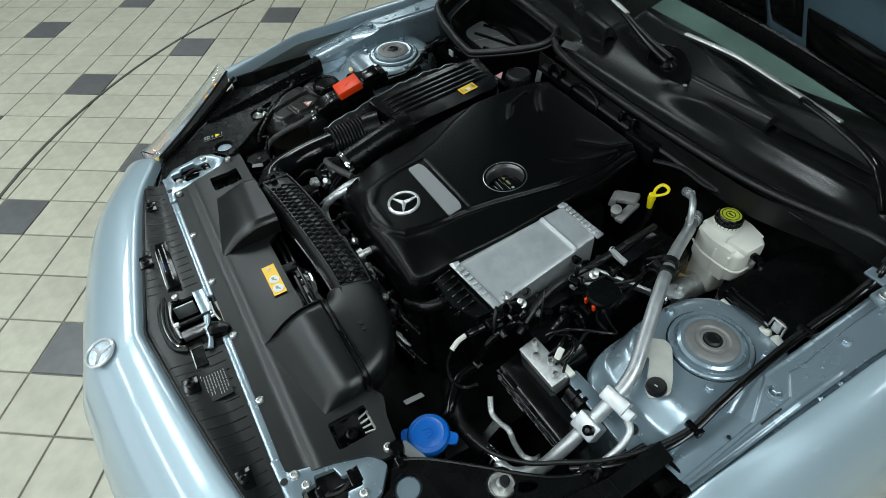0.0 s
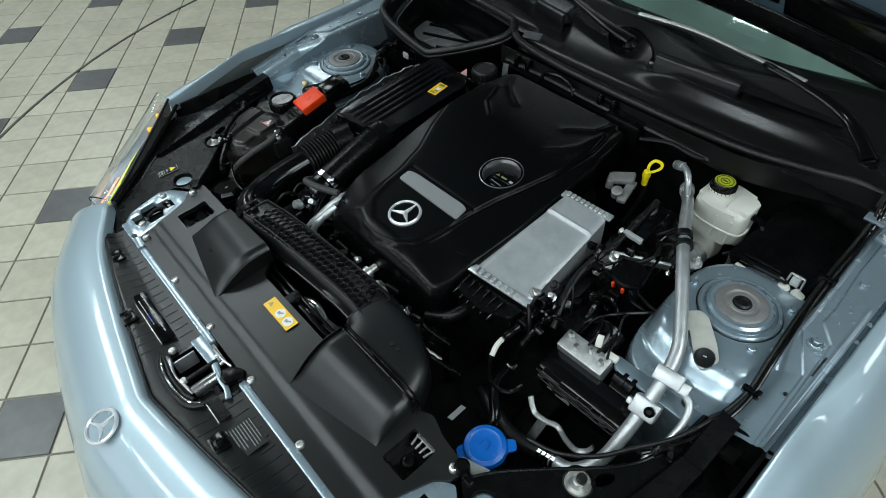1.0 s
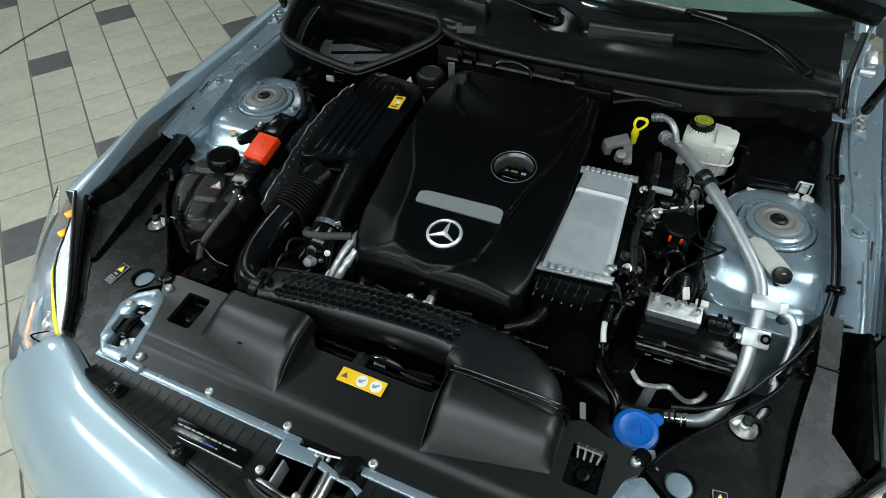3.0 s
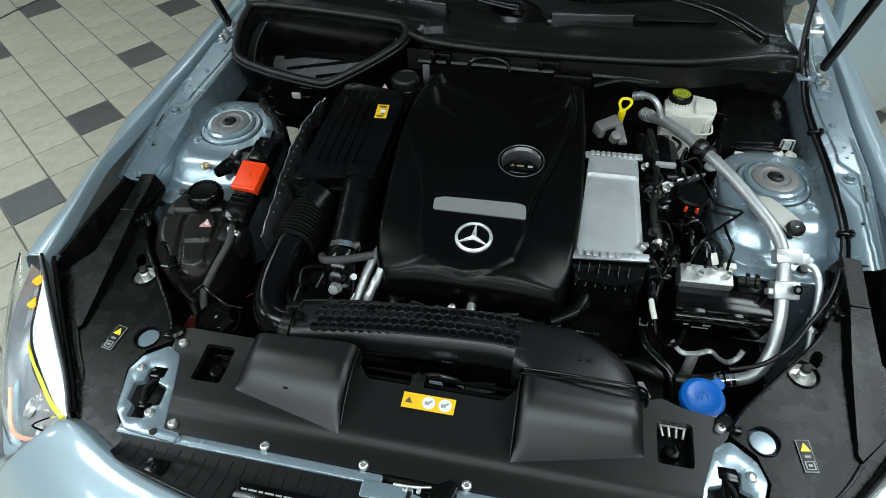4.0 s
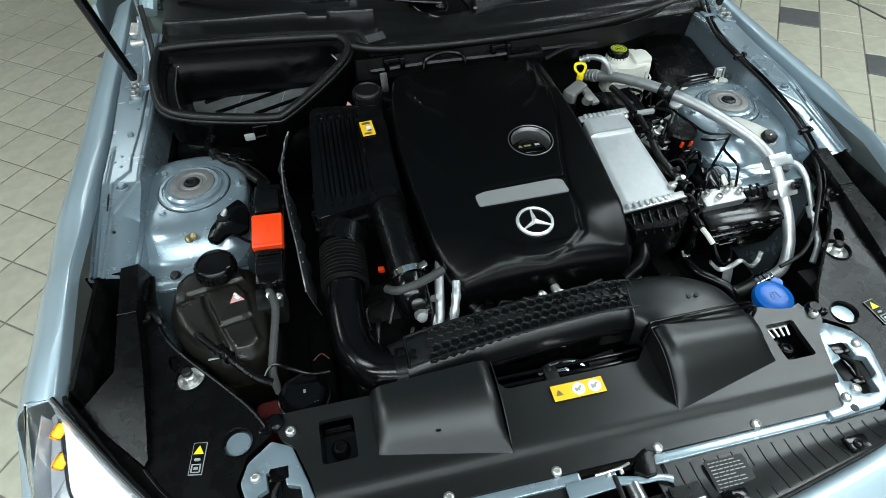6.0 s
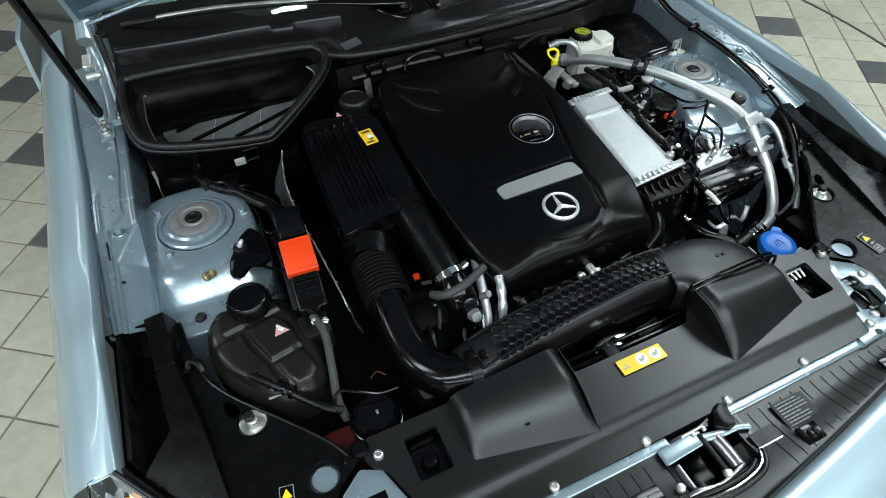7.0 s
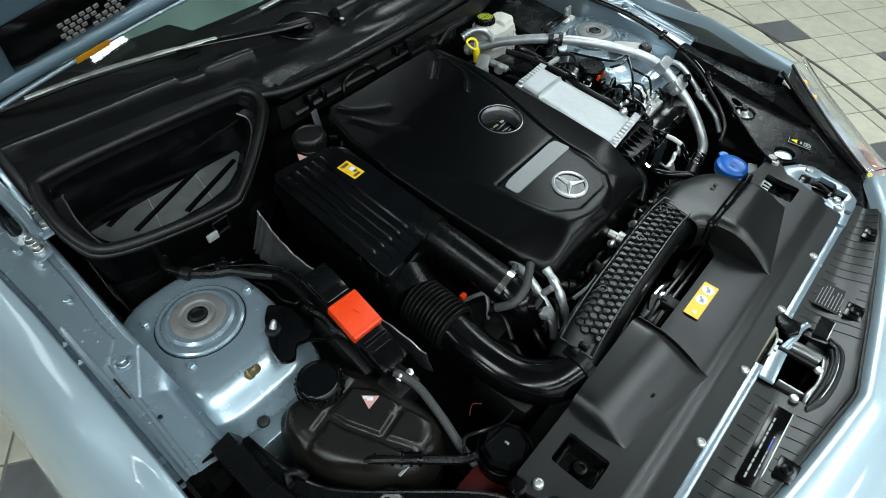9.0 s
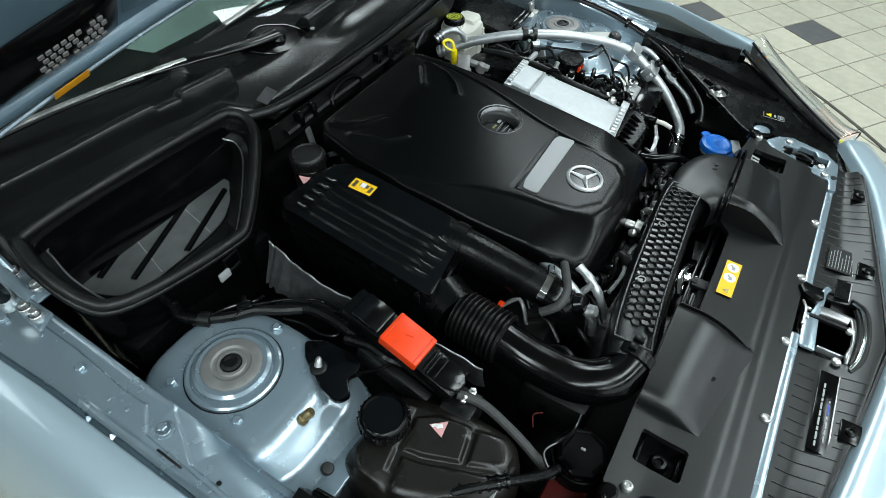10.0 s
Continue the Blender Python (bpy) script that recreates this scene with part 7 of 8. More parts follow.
    return unit


build_abs()


def build_washer_cap():
    tank = thing("washer_tank", (0.438, -0.46, 0.56), "washer tank neck with a bright blue cap", "washer tank")
    at = (0.438, -0.460, 0.652)
    part("neck", lathe([(0.026, -0.09), (0.026, -0.01), (0.030, -0.004), (0.030, 0.0)], at, n=24), PLASTIC, tank)
    cap = part("cap", lathe([(0.036, -0.004), (0.0365, 0.003), (0.034, 0.008), (0.027, 0.0105), (0.024, 0.009), (0.010, 0.0095), (0, 0.0095)], at, (5, 0, 0), 40), BLUE, tank, "bright blue snap cap")
    m = pose(*at, 5, 0, 0)
    part("tab", moved(join(prism(rounded([(-0.012, 0.026), (0.012, 0.026), (0.009, 0.050), (-0.009, 0.050)], 0.004), -0.003, 0.003, 0.0012, 1)), m @ pose(0, 0, 0, 0, 0, -42)), BLUE, cap)
    part("tab", moved(join(prism(rounded([(-0.014, 0.026), (0.014, 0.026), (0.010, 0.047), (-0.010, 0.047)], 0.004), -0.003, 0.003, 0.0012, 1)), m @ pose(0, 0, 0, 0, 0, 150)), BLUE, cap)
    part("mark", moved(join(box((0.0022, 0.016, 0.001), (0, 0.002, 0.0102), 0.0004, (0, 0, -25)), tube([(-0.008, -0.006, 0.0100), (-0.006, 0.006, 0.0100), (0.005, 0.007, 0.0100), (0.008, -0.006, 0.0100)], 0.0009, 6, 4), *(box((0.010, 0.0016, 0.001), (0, 0.032 + 0.004 * k, 0.0034), 0, (0, 0, 0)) for k in range(0))), m), BLUE, cap)
    part("rubber_collar", join(lathe([(0.032, 0), (0.032, 0.006), (0.028, 0.008)], (0.438, -0.460, 0.640), n=24), box((0.05, 0.02, 0.006), (0.452, -0.500, 0.655), 0.002, (0, 0, 20))), PRINT_GREY, tank)
    return tank


build_washer_cap()


def build_dipstick():
    stick = thing("oil_dipstick", (0.286, 0.164, 0.66), "yellow oil dipstick ring", "dipstick")
    loop = [(0.0, 0.0, 0.0), (0.0085, 0.010, 0.003), (0.0125, 0.021, 0.006), (0.008, 0.029, 0.008), (-0.002, 0.030, 0.008), (-0.0105, 0.026, 0.007), (-0.0115, 0.015, 0.004), (-0.006, 0.006, 0.001)]
    part("ring", moved(tube(loop, 0.0034, 10, 4, closed=True, flat=0.7), pose(0.287, 0.148, 0.783, 12, 0, -14)), YELLOW_PLASTIC, stick)
    part("stem", lathe([(0.006, 0), (0.007, 0.018), (0.0085, 0.024), (0.007, 0.034), (0, 0.036)], (0.286, 0.147, 0.752), n=14), YELLOW_PLASTIC, stick)
    part("guide", tube([(0.284, 0.158, 0.75), (0.282, 0.150, 0.70), (0.27, 0.13, 0.64)], 0.006, 10, 4), DARK, stick)
    return stick


build_dipstick()


# ---- cowl, filter tray and wipers ----
TRAY = [(-0.642, 0.205, 0.836), (-0.600, 0.163, 0.815), (-0.430, 0.146, 0.789), (-0.375, 0.158, 0.795), (-0.268, 0.232, 0.832), (-0.232, 0.272, 0.852), (-0.240, 0.300, 0.866), (-0.290, 0.312, 0.872), (-0.590, 0.318, 0.886), (-0.640, 0.295, 0.878)]


def build_tray():
    tray = thing("cabin_filter_tray", (-0.44, 0.24, 0.66), "open black cabin air filter tray with a rubber rim", "filter tray")
    centre = Vector((-0.44, 0.236, 0.84))
    rim = glide(TRAY, 6, True)
    part("rim", join(tube(TRAY, 0.0095, 12, 6, closed=True), tube([Vector(p) + (Vector(p) - centre) * 0.035 + Vector((0, 0, -0.008)) for p in TRAY], 0.006, 8, 6, closed=True)), RUBBER, tray, "black rubber rim", 60)

    def ring_at(scale, drop, flat=0.0, dy=0.0, wide=1.0):
        return [centre.xyz + Vector(((p.x - centre.x) * scale, (p.y - centre.y) * scale * wide + dy, (p.z - centre.z) * (1 - flat) - drop)) for p in rim]

    def skin(levels, cap=True):
        bm = bmesh.new()
        rows = [[bm.verts.new(p) for p in ring_at(*lv)] for lv in levels]
        for a, b in zip(rows, rows[1:]):
            for k in range(len(a)):
                bm.faces.new((a[k], a[(k + 1) % len(a)], b[(k + 1) % len(a)], b[k]))
        if cap:
            bm.faces.new(rows[-1])
        return bm
    part("inner_wall", skin([(0.985, 0.0), (0.955, 0.012, 0, 0.003), (0.94, 0.020, 0, 0.006), (0.94, 0.036, 0.1, 0.016), (0.865, 0.042, 0.1, 0.018), (0.86, 0.075, 0.5, 0.050, 1.10), (0.88, 0.095, 0.95, 0.078, 1.20)]), COWL, tray, "black inner wall with a step", 30)
    part("outer_wall", skin([(1.03, 0.004), (1.035, 0.03), (1.02, 0.034), (1.02, 0.05), (0.99, 0.055), (0.97, 0.19, 0.8)]), GLOSSY, tray, "", 30)
    # pale metal bead added in place of the highlight along the step's edge
    part("step_line", tube([p + Vector((0, 0, 0.001)) for p in ring_at(0.866, 0.042, 0.1, 0.018)][::3], 0.0017, 8, 3, closed=True), CAP_RIM, tray)
    z = centre.z - 0.0945
    mat = [(-0.606, 0.300), (-0.585, 0.245), (-0.555, 0.226), (-0.425, 0.224), (-0.372, 0.232), (-0.296, 0.282), (-0.292, 0.380), (-0.33, 0.396), (-0.57, 0.396), (-0.60, 0.385)]
    part("filter_mat", plate(rounded(mat, 0.02), z=z + 0.003, thick=0.003), FILTER, tray, "pale grey filter mat at the bottom")
    for (ax, ay), (bx, by) in (((-0.577, 0.303), (-0.371, 0.384)), ((-0.550, 0.254), (-0.300, 0.350)), ((-0.462, 0.228), (-0.318, 0.285))):
        part("slat", tube([(ax, ay, z + 0.004), ((ax + bx) / 2, (ay + by) / 2, z + 0.004), (bx, by, z + 0.004)], 0.0052, 8, 3), GLOSSY, tray, "dark diagonal slat")
    for (ax, ay), (bx, by) in (((-0.515, 0.228), (-0.470, 0.390)), ((-0.41, 0.226), (-0.375, 0.390))):
        part("seam_line", tube([(ax, ay, z + 0.0032), (bx, by, z + 0.0032)], 0.0006, 6, 2), PRINT_GREY, tray)
    part("latch", join(tube([(-0.462, 0.134, 0.778), (-0.462, 0.128, 0.752)], 0.0025, 8, 2), tube([(-0.432, 0.134, 0.778), (-0.436, 0.128, 0.752)], 0.0025, 8, 2), tube([(-0.462, 0.134, 0.778), (-0.432, 0.134, 0.778)], 0.0025, 8, 2), tube([(-0.459, 0.128, 0.756), (-0.438, 0.128, 0.758)], 0.003, 8, 2)), GLOSSY, tray, "black wire latch")
    part("latch_tab", box((0.022, 0.006, 0.016), (-0.472, 0.126, 0.760), 0.002), PRINT_GREY, tray)
    part("lower_box", box((0.30, 0.10, 0.09), (-0.49, 0.20, 0.69), 0.02), PLASTIC, tray)
    return tray


build_tray()


def build_cowl():
    cowl = thing("cowl_panel", (0.05, 0.40, 0.78), "black plastic cowl under the windscreen with a rubber seal", "cowl")

    def f(u, v):
        x = -0.655 + 1.315 * u
        y = (0.258 + 0.03 * x * x if x > -0.2 else 0.325) + v * 0.30 + 0.10 * v * x * x
        z = 0.838 + 0.012 * soft(0, 0.15, v) - 0.020 * math.sin(math.pi * min(1, v * 1.1)) + 0.030 * v
        z -= 0.026 * soft(0.0, 0.25, x) * soft(0.25, 0.6, v)
        if x > 0.05:
            z += 0.027 * math.exp(-((v - 0.40) / 0.115) ** 2) * soft(0.05, 0.2, x) * soft(0.66, 0.5, x)
        return (x, y, z)
    part("panel", sheet(70, 30, f, 0.003), COWL, cowl, "", 50)
    part("seal", tube([(-0.225, 0.285, 0.856), (-0.17, 0.262, 0.852), (-0.05, 0.248, 0.850), (0.10, 0.246, 0.848), (0.28, 0.252, 0.846), (0.42, 0.268, 0.844), (0.53, 0.300, 0.842), (0.60, 0.322, 0.842), (0.655, 0.325, 0.838)], 0.0095, 12, 8), RUBBER, cowl, "thick black rubber bulkhead seal")
    part("front_lip", sheet(40, 4, lambda u, v: (-0.22 + 0.87 * u, 0.236 + 0.030 * (u * 1.3 - 0.4) ** 2 + 0.06 * soft(0.7, 1, u), 0.842 - 0.05 * v), 0.003), RUBBER, cowl)
    # raised fences below the glass
    def fence(line, drop, notch=None):
        def f(u, v):
            p = along(line, u)
            top = p.z - (0.011 * soft(notch[0] - 0.008, notch[0] + 0.008, u) * soft(notch[1] + 0.008, notch[1] - 0.008, u) if notch else 0)
            top -= 0.022 * (soft(0.03, 0.0, u) + soft(0.975, 1.0, u))
            q = along([(-0.016, top - drop, 0), (-0.006, top - 0.006, 0), (0.000, top, 0), (0.014, top - 0.001, 0), (0.022, top - 0.008, 0), (0.045, top - drop * 0.8, 0)], v)
            return (p.x, p.y + q.x, q.y)
        return sheet(90, 20, f, 0.002)
    part("baffle", fence([(-0.655, 0.480, 0.872), (-0.50, 0.452, 0.876), (-0.345, 0.428, 0.882), (-0.25, 0.404, 0.886), (-0.150, 0.390, 0.885)], 0.050, (0.58, 0.72)), COWL, cowl, "raised black baffle with a notch", 40)
    part("baffle", fence([(0.100, 0.418, 0.868), (0.20, 0.424, 0.868), (0.300, 0.440, 0.864)], 0.036), COWL, cowl, "raised black baffle", 40)
    part("ledge", sheet(24, 6, lambda u, v: (0.305 + 0.20 * u, 0.440 + 0.045 * u + 0.030 * v, 0.852 - 0.016 * u - 0.006 * v), 0.003), COWL, cowl)
    # bowl and leaf-shaped cap over the wiper spindle
    leaf = rounded([(-0.066, 0.462), (-0.030, 0.412), (0.020, 0.386), (0.066, 0.392), (0.094, 0.416), (0.075, 0.446), (0.010, 0.474)], 0.022, 5)
    cap = part("spindle_cap", plate(leaf, thick=0.022, top=lambda x, y: 0.874 - 0.42 * (0.47 - y) - 1.6 * (x - 0.01) ** 2), GLOSSY, cowl, "leaf-shaped glossy black spindle cap", 40)
    part("rim_line", tube([(x, y, 0.8745 - 0.42 * (0.47 - y) - 1.6 * (x - 0.01) ** 2) for x, y in leaf], 0.0022, 6, 1, closed=True), GLOSSY, cap)
    part("spindle_screw", lathe([(0.005, 0), (0.005, 0.002), (0, 0.0025)], (0.100, 0.402, 0.850), n=12), ZINC, cowl)
    part("front_groove", tube([(-0.20, 0.290, 0.851), (-0.05, 0.272, 0.846), (0.10, 0.270, 0.844), (0.28, 0.276, 0.842), (0.42, 0.292, 0.840), (0.53, 0.324, 0.838), (0.60, 0.345, 0.838)], 0.004, 8, 6), COWL, cowl)
    part("tag", box((0.045, 0.022, 0.002), (-0.165, 0.288, 0.866), 0.0005, (20, 0, 18)), FOIL, cowl, "small dark blue tag")
    return cowl


build_cowl()


def build_wiper(arm, blade, cap, label):
    wiper = thing("wiper", arm[0], label, "wiper", "wipers")
    part("arm", tube(arm, [0.017, 0.014, 0.010, 0.008], 12, 8, flat=0.55), GLOSSY, wiper, "", 50)
    part("blade", tube(blade, 0.006, 8, 6), RUBBER, wiper)
    part("spine", tube([Vector(p) + Vector((0, -0.004, 0.007)) for p in blade[:-1]], 0.0068, 8, 6, flat=0.45), ZINC, wiper, "bright reflecting wiper spine")
    part("joint", box((0.030, 0.012, 0.012), arm[-1], 0.003, (15, 0, -10)), GLOSSY, wiper)
    part("spindle", lathe([(0.018, -0.025), (0.018, 0.006), (0.012, 0.014), (0, 0.015)], cap, (15, 0, 0), 18), GLOSSY, wiper)
    return wiper


build_wiper([(0.590, 0.385, 0.850), (0.505, 0.470, 0.864), (0.400, 0.488, 0.884), (0.321, 0.496, 0.891)], [(0.400, 0.500, 0.882), (0.250, 0.512, 0.888), (0.116, 0.527, 0.887), (-0.03, 0.532, 0.876), (-0.160, 0.530, 0.868)], (0.588, 0.385, 0.838), "black wiper arm and blade lying on the windscreen")
build_wiper([(0.020, 0.432, 0.866), (-0.060, 0.442, 0.874), (-0.170, 0.470, 0.886), (-0.250, 0.494, 0.892)], [(-0.180, 0.480, 0.884), (-0.30, 0.508, 0.890), (-0.430, 0.544, 0.888), (-0.54, 0.572, 0.880), (-0.62, 0.596, 0.872)], (0.020, 0.430, 0.855), "black wiper arm and blade beside the filter tray")


# ---- clutter between engine and bulkhead ----
cap = thing("coolant_neck", (-0.208, 0.168, 0.70), "black screw cap with a warning triangle behind the air filter", "cap")
part("neck", lathe([(0.030, 0), (0.030, 0.085), (0.026, 0.09)], (-0.208, 0.168, 0.70), n=24), TANK, cap)
ribbed_cap(cap, "cap", (-0.208, 0.168, 0.788), 0.031, 0.024, RUBBER, 26)
part("warning_sticker", moved(plate([(-0.012, -0.008), (0.012, -0.008), (0, 0.012)], thick=0.0008), pose(-0.252, 0.140, 0.792, 30, 0, 10)), PINK, cap, "pink triangle sticker")
part("strap", join(box((0.06, 0.012, 0.006), (-0.235, 0.132, 0.786), 0.002), tube([(-0.175, 0.15, 0.79), (-0.155, 0.135, 0.785), (-0.17, 0.115, 0.78)], 0.006, 8, 4)), GLOSSY, cap)

lid = thing("battery_cover", (0.59, 0.22, 0.60), "dull black cover over the rear corner with a metal clip", "cover")
part("panel", plate(rounded([(0.500, 0.110), (0.535, 0.085), (0.645, 0.100), (0.655, 0.30), (0.52, 0.31)], 0.02), thick=0.10, top=lambda x, y: 0.735 + 0.10 * (y - 0.1) + 0.010 * math.sin((x - 0.5) * 20) * soft(0.1, 0.2, y)), PLASTIC, lid, angle=40)
part("handle", join(tube([(0.520, 0.105, 0.748), (0.545, 0.098, 0.755), (0.590, 0.100, 0.757), (0.612, 0.104, 0.752)], 0.005, 8, 5), tube([(0.522, 0.118, 0.750), (0.548, 0.112, 0.757), (0.596, 0.112, 0.758)], 0.004, 8, 5)), GLOSSY, lid)
part("clip", join(box((0.016, 0.012, 0.022), (0.623, 0.109, 0.762), 0.003), tube([(0.611, 0.107, 0.775), (0.610, 0.104, 0.750)], 0.002, 6, 2), tube([(0.635, 0.107, 0.775), (0.636, 0.104, 0.750)], 0.002, 6, 2), tube([(0.611, 0.107, 0.775), (0.635, 0.107, 0.775)], 0.002, 6, 2)), ZINC, lid, "small bright wire clip")
part("clip_base", join(box((0.022, 0.014, 0.020), (0.613, 0.100, 0.738), 0.004, (0, -25, 0)), box((0.022, 0.014, 0.020), (0.636, 0.100, 0.740), 0.004, (0, 25, 0)), box((0.10, 0.010, 0.012), (0.575, 0.088, 0.737), 0.003, (0, 0, -8))), WHITE_PLASTIC, lid, "yellowed plastic seal below the clip")
part("tow_tag", join(tube([(0.545, 0.315, 0.812), (0.575, 0.312, 0.815), (0.62, 0.312, 0.812)], 0.004, 8, 3), box((0.022, 0.010, 0.014), (0.578, 0.308, 0.818), 0.004)), BRASS, lid, "yellow-brown plastic plug")

loom("cable_run", [(0.648, 0.305, 0.865), (0.655, 0.270, 0.835), (0.657, 0.20, 0.806), (0.658, 0.10, 0.798), (0.664, 0.0, 0.790), (0.671, -0.08, 0.775), (0.676, -0.143, 0.755), (0.664, -0.21, 0.738), (0.640, -0.27, 0.722), (0.605, -0.32, 0.706), (0.575, -0.36, 0.692), (0.53, -0.395, 0.682), (0.48, -0.408, 0.672)], 0.0038, RUBBER, "black cable run along the inner wing", 4, "cable")
loom("cable_run", [(0.646, 0.30, 0.90), (0.662, 0.265, 0.838), (0.664, 0.20, 0.809), (0.665, 0.11, 0.801), (0.671, 0.0, 0.793), (0.679, -0.09, 0.776), (0.684, -0.146, 0.757), (0.678, -0.20, 0.742), (0.655, -0.262, 0.726), (0.620, -0.315, 0.708)], 0.0036, GLOSSY, "thin black cable beside the wing rail", 3, "cable")
for y, x, z in ((0.105, 0.662, 0.800), (-0.141, 0.680, 0.757)):
    solo("cable_clip", join(box((0.028, 0.010, 0.013), (x, y, z), 0.003), box((0.008, 0.014, 0.008), (x + 0.010, y, z + 0.005), 0.002)), GLOSSY, "black double cable clip", "clip", "cable clips")


def build_right_clutter():
    box_ = thing("high_pressure_pump", (0.42, -0.10, 0.62), "black round pump cap with red locking tabs", "pump")
    part("cap", lathe([(0.030, 0), (0.031, 0.008), (0.028, 0.012), (0, 0.013)], (0.421, -0.090, 0.762), (4, 0, 0), 28), PLASTIC, box_)
    part("body", lathe([(0.026, 0), (0.028, 0.04), (0.024, 0.10)], (0.421, -0.092, 0.66), n=20), GLOSSY, box_)
    for x in (0.409, 0.429):
        part("red_tab", box((0.005, 0.006, 0.014), (x, -0.118, 0.755), 0.001, (10, 0, 0)), RED, box_, "red locking tab")
    part("plug", join(box((0.022, 0.014, 0.030), (0.418, -0.124, 0.732), 0.003), box((0.016, 0.018, 0.02), (0.416, -0.135, 0.705), 0.003)), GLOSSY, box_)
    rail = thing("fuel_rail", (0.33, 0.06, 0.66), "black intake manifold with fuel rail, plugs and wires", "manifold")
    part("manifold", join(box((0.10, 0.26, 0.09), (0.372, 0.02, 0.690), 0.02, (0, 10, 6)), box((0.05, 0.30, 0.06), (0.345, -0.06, 0.70), 0.015, (0, 0, 4)), box((0.08, 0.10, 0.06), (0.375, -0.17, 0.67), 0.015)), PLASTIC, rail)
    part("coil_cover", join(box((0.050, 0.030, 0.012), (0.258, 0.105, 0.776), 0.004, (4, -14, 25)), box((0.018, 0.060, 0.010), (0.285, 0.085, 0.768), 0.003, (10, 0, 12)), box((0.014, 0.030, 0.022), (0.240, 0.092, 0.766), 0.003, (0, 10, 30)), lathe([(0.011, 0), (0.011, 0.018), (0.007, 0.020), (0, 0.020)], (0.272, 0.070, 0.762), (20, 10, 0), 14)), STRUT_GREY, rail, "grey metal valve housing")
    part("holder", join(box((0.028, 0.090, 0.010), (0.372, 0.040, 0.765), 0.003, (8, 0, 4)), box((0.045, 0.012, 0.012), (0.372, -0.010, 0.762), 0.003), tube([(0.352, -0.01, 0.765), (0.352, -0.012, 0.778)], 0.003, 8, 2), tube([(0.392, -0.01, 0.765), (0.392, -0.012, 0.778)], 0.003, 8, 2)), GLOSSY, rail, "black clip holder")
    part("grey_clip", box((0.040, 0.010, 0.010), (0.372, -0.015, 0.774), 0.002), PRINT_GREY, rail)
    part("fuel_pipe", tube([(0.345, 0.10, 0.770), (0.352, 0.04, 0.772), (0.356, -0.05, 0.765), (0.350, -0.13, 0.752), (0.362, -0.19, 0.738), (0.38, -0.24, 0.71)], 0.007, 10, 8), RUBBER, rail)
    part("silver_bracket", join(box((0.125, 0.006, 0.038), (0.395, -0.030, 0.742), 0.002, (30, 0, 28)), box((0.03, 0.03, 0.006), (0.36, -0.075, 0.742), 0.002, (10, 5, 30))), CAST, rail, "pale metal bracket")
    random.seed(21)
    for k in range(20):
        x, y, z = 0.335 + 0.075 * random.random(), -0.215 + 0.26 * random.random(), 0.735 + 0.03 * random.random()
        if k % 3 == 0:
            part("plug", box((0.020, 0.014, 0.014), (x, y, z), 0.003, (30 * random.random(), 30 * random.random(), 180 * random.random())), GLOSSY, rail)
        elif k % 3 == 1:
            part("wire", tube([(x, y, z), (x + 0.02, y + 0.03, z + 0.012), (x + 0.01, y + 0.07, z)], 0.0035, 8, 5), RUBBER, rail)
        else:
            part("fitting", lathe([(0.007, 0), (0.009, 0.006), (0.005, 0.008), (0.005, 0.02), (0, 0.021)], (x, y, z), (40 * random.random(), 40 * random.random(), 0), 10), (ZINC, DARK)[k % 2], rail)
    for k in range(26):
        x, y, z = 0.325 + 0.11 * random.random(), -0.30 + 0.33 * random.random(), 0.715 + 0.045 * random.random()
        a = 6.28 * random.random()
        dx, dy = 0.035 * math.cos(a), 0.05 * math.sin(a)
        if k % 2:
            part("wire", tube([(x, y, z), (x + dx * 0.5, y + dy * 0.5, z + 0.014), (x + dx, y + dy, z - 0.012), (x + dx, y + dy, z - 0.05)], random.choice((0.0022, 0.003, 0.0045)), 8, 5, ribs=0.0005 if k % 3 else 0.0), (GLOSSY, RUBBER)[k % 4 // 2], rail)
        else:
            part("plug", join(box((0.016, 0.012, 0.012), (x, y, z), 0.002, (30 * random.random(), 30 * random.random(), 180 * random.random())), box((0.009, 0.018, 0.007), (x, y, z + 0.004), 0.001, (0, 0, 180 * random.random()))), (GLOSSY, PLASTIC, ZINC, GLOSSY)[k // 2 % 4], rail)
    lines = thing("fuel_lines", (0.355, -0.30, 0.60), "bundle of black quick-fit lines with a bright pipe", "pipes")
    part("line", tube([(0.352, -0.215, 0.748), (0.350, -0.250, 0.735), (0.346, -0.290, 0.729), (0.345, -0.330, 0.729)], 0.0085, 12, 8, ribs=0.0016, rib_step=4), GLOSSY, lines)
    part("line", tube([(0.366, -0.215, 0.745), (0.366, -0.250, 0.728), (0.362, -0.285, 0.706), (0.356, -0.305, 0.665), (0.351, -0.308, 0.630)], 0.0085, 12, 8, ribs=0.0016, rib_step=6), GLOSSY, lines)
    part("coupling", join(lathe([(0.011, 0), (0.011, 0.026), (0.008, 0.028)], (0.351, -0.226, 0.747), (60, 0, 5), 14), lathe([(0.012, 0), (0.012, 0.018), (0.008, 0.02)], (0.348, -0.272, 0.731), (80, 0, 5), 14), box((0.022, 0.014, 0.012), (0.340, -0.262, 0.737), 0.003, (10, 0, 20))), PLASTIC, lines)
    part("coupling", join(lathe([(0.0115, 0), (0.0115, 0.020), (0.008, 0.022)], (0.366, -0.240, 0.738), (60, 0, 5), 14), box((0.016, 0.012, 0.014), (0.374, -0.268, 0.722), 0.003, (30, 10, 0))), GLOSSY, lines)
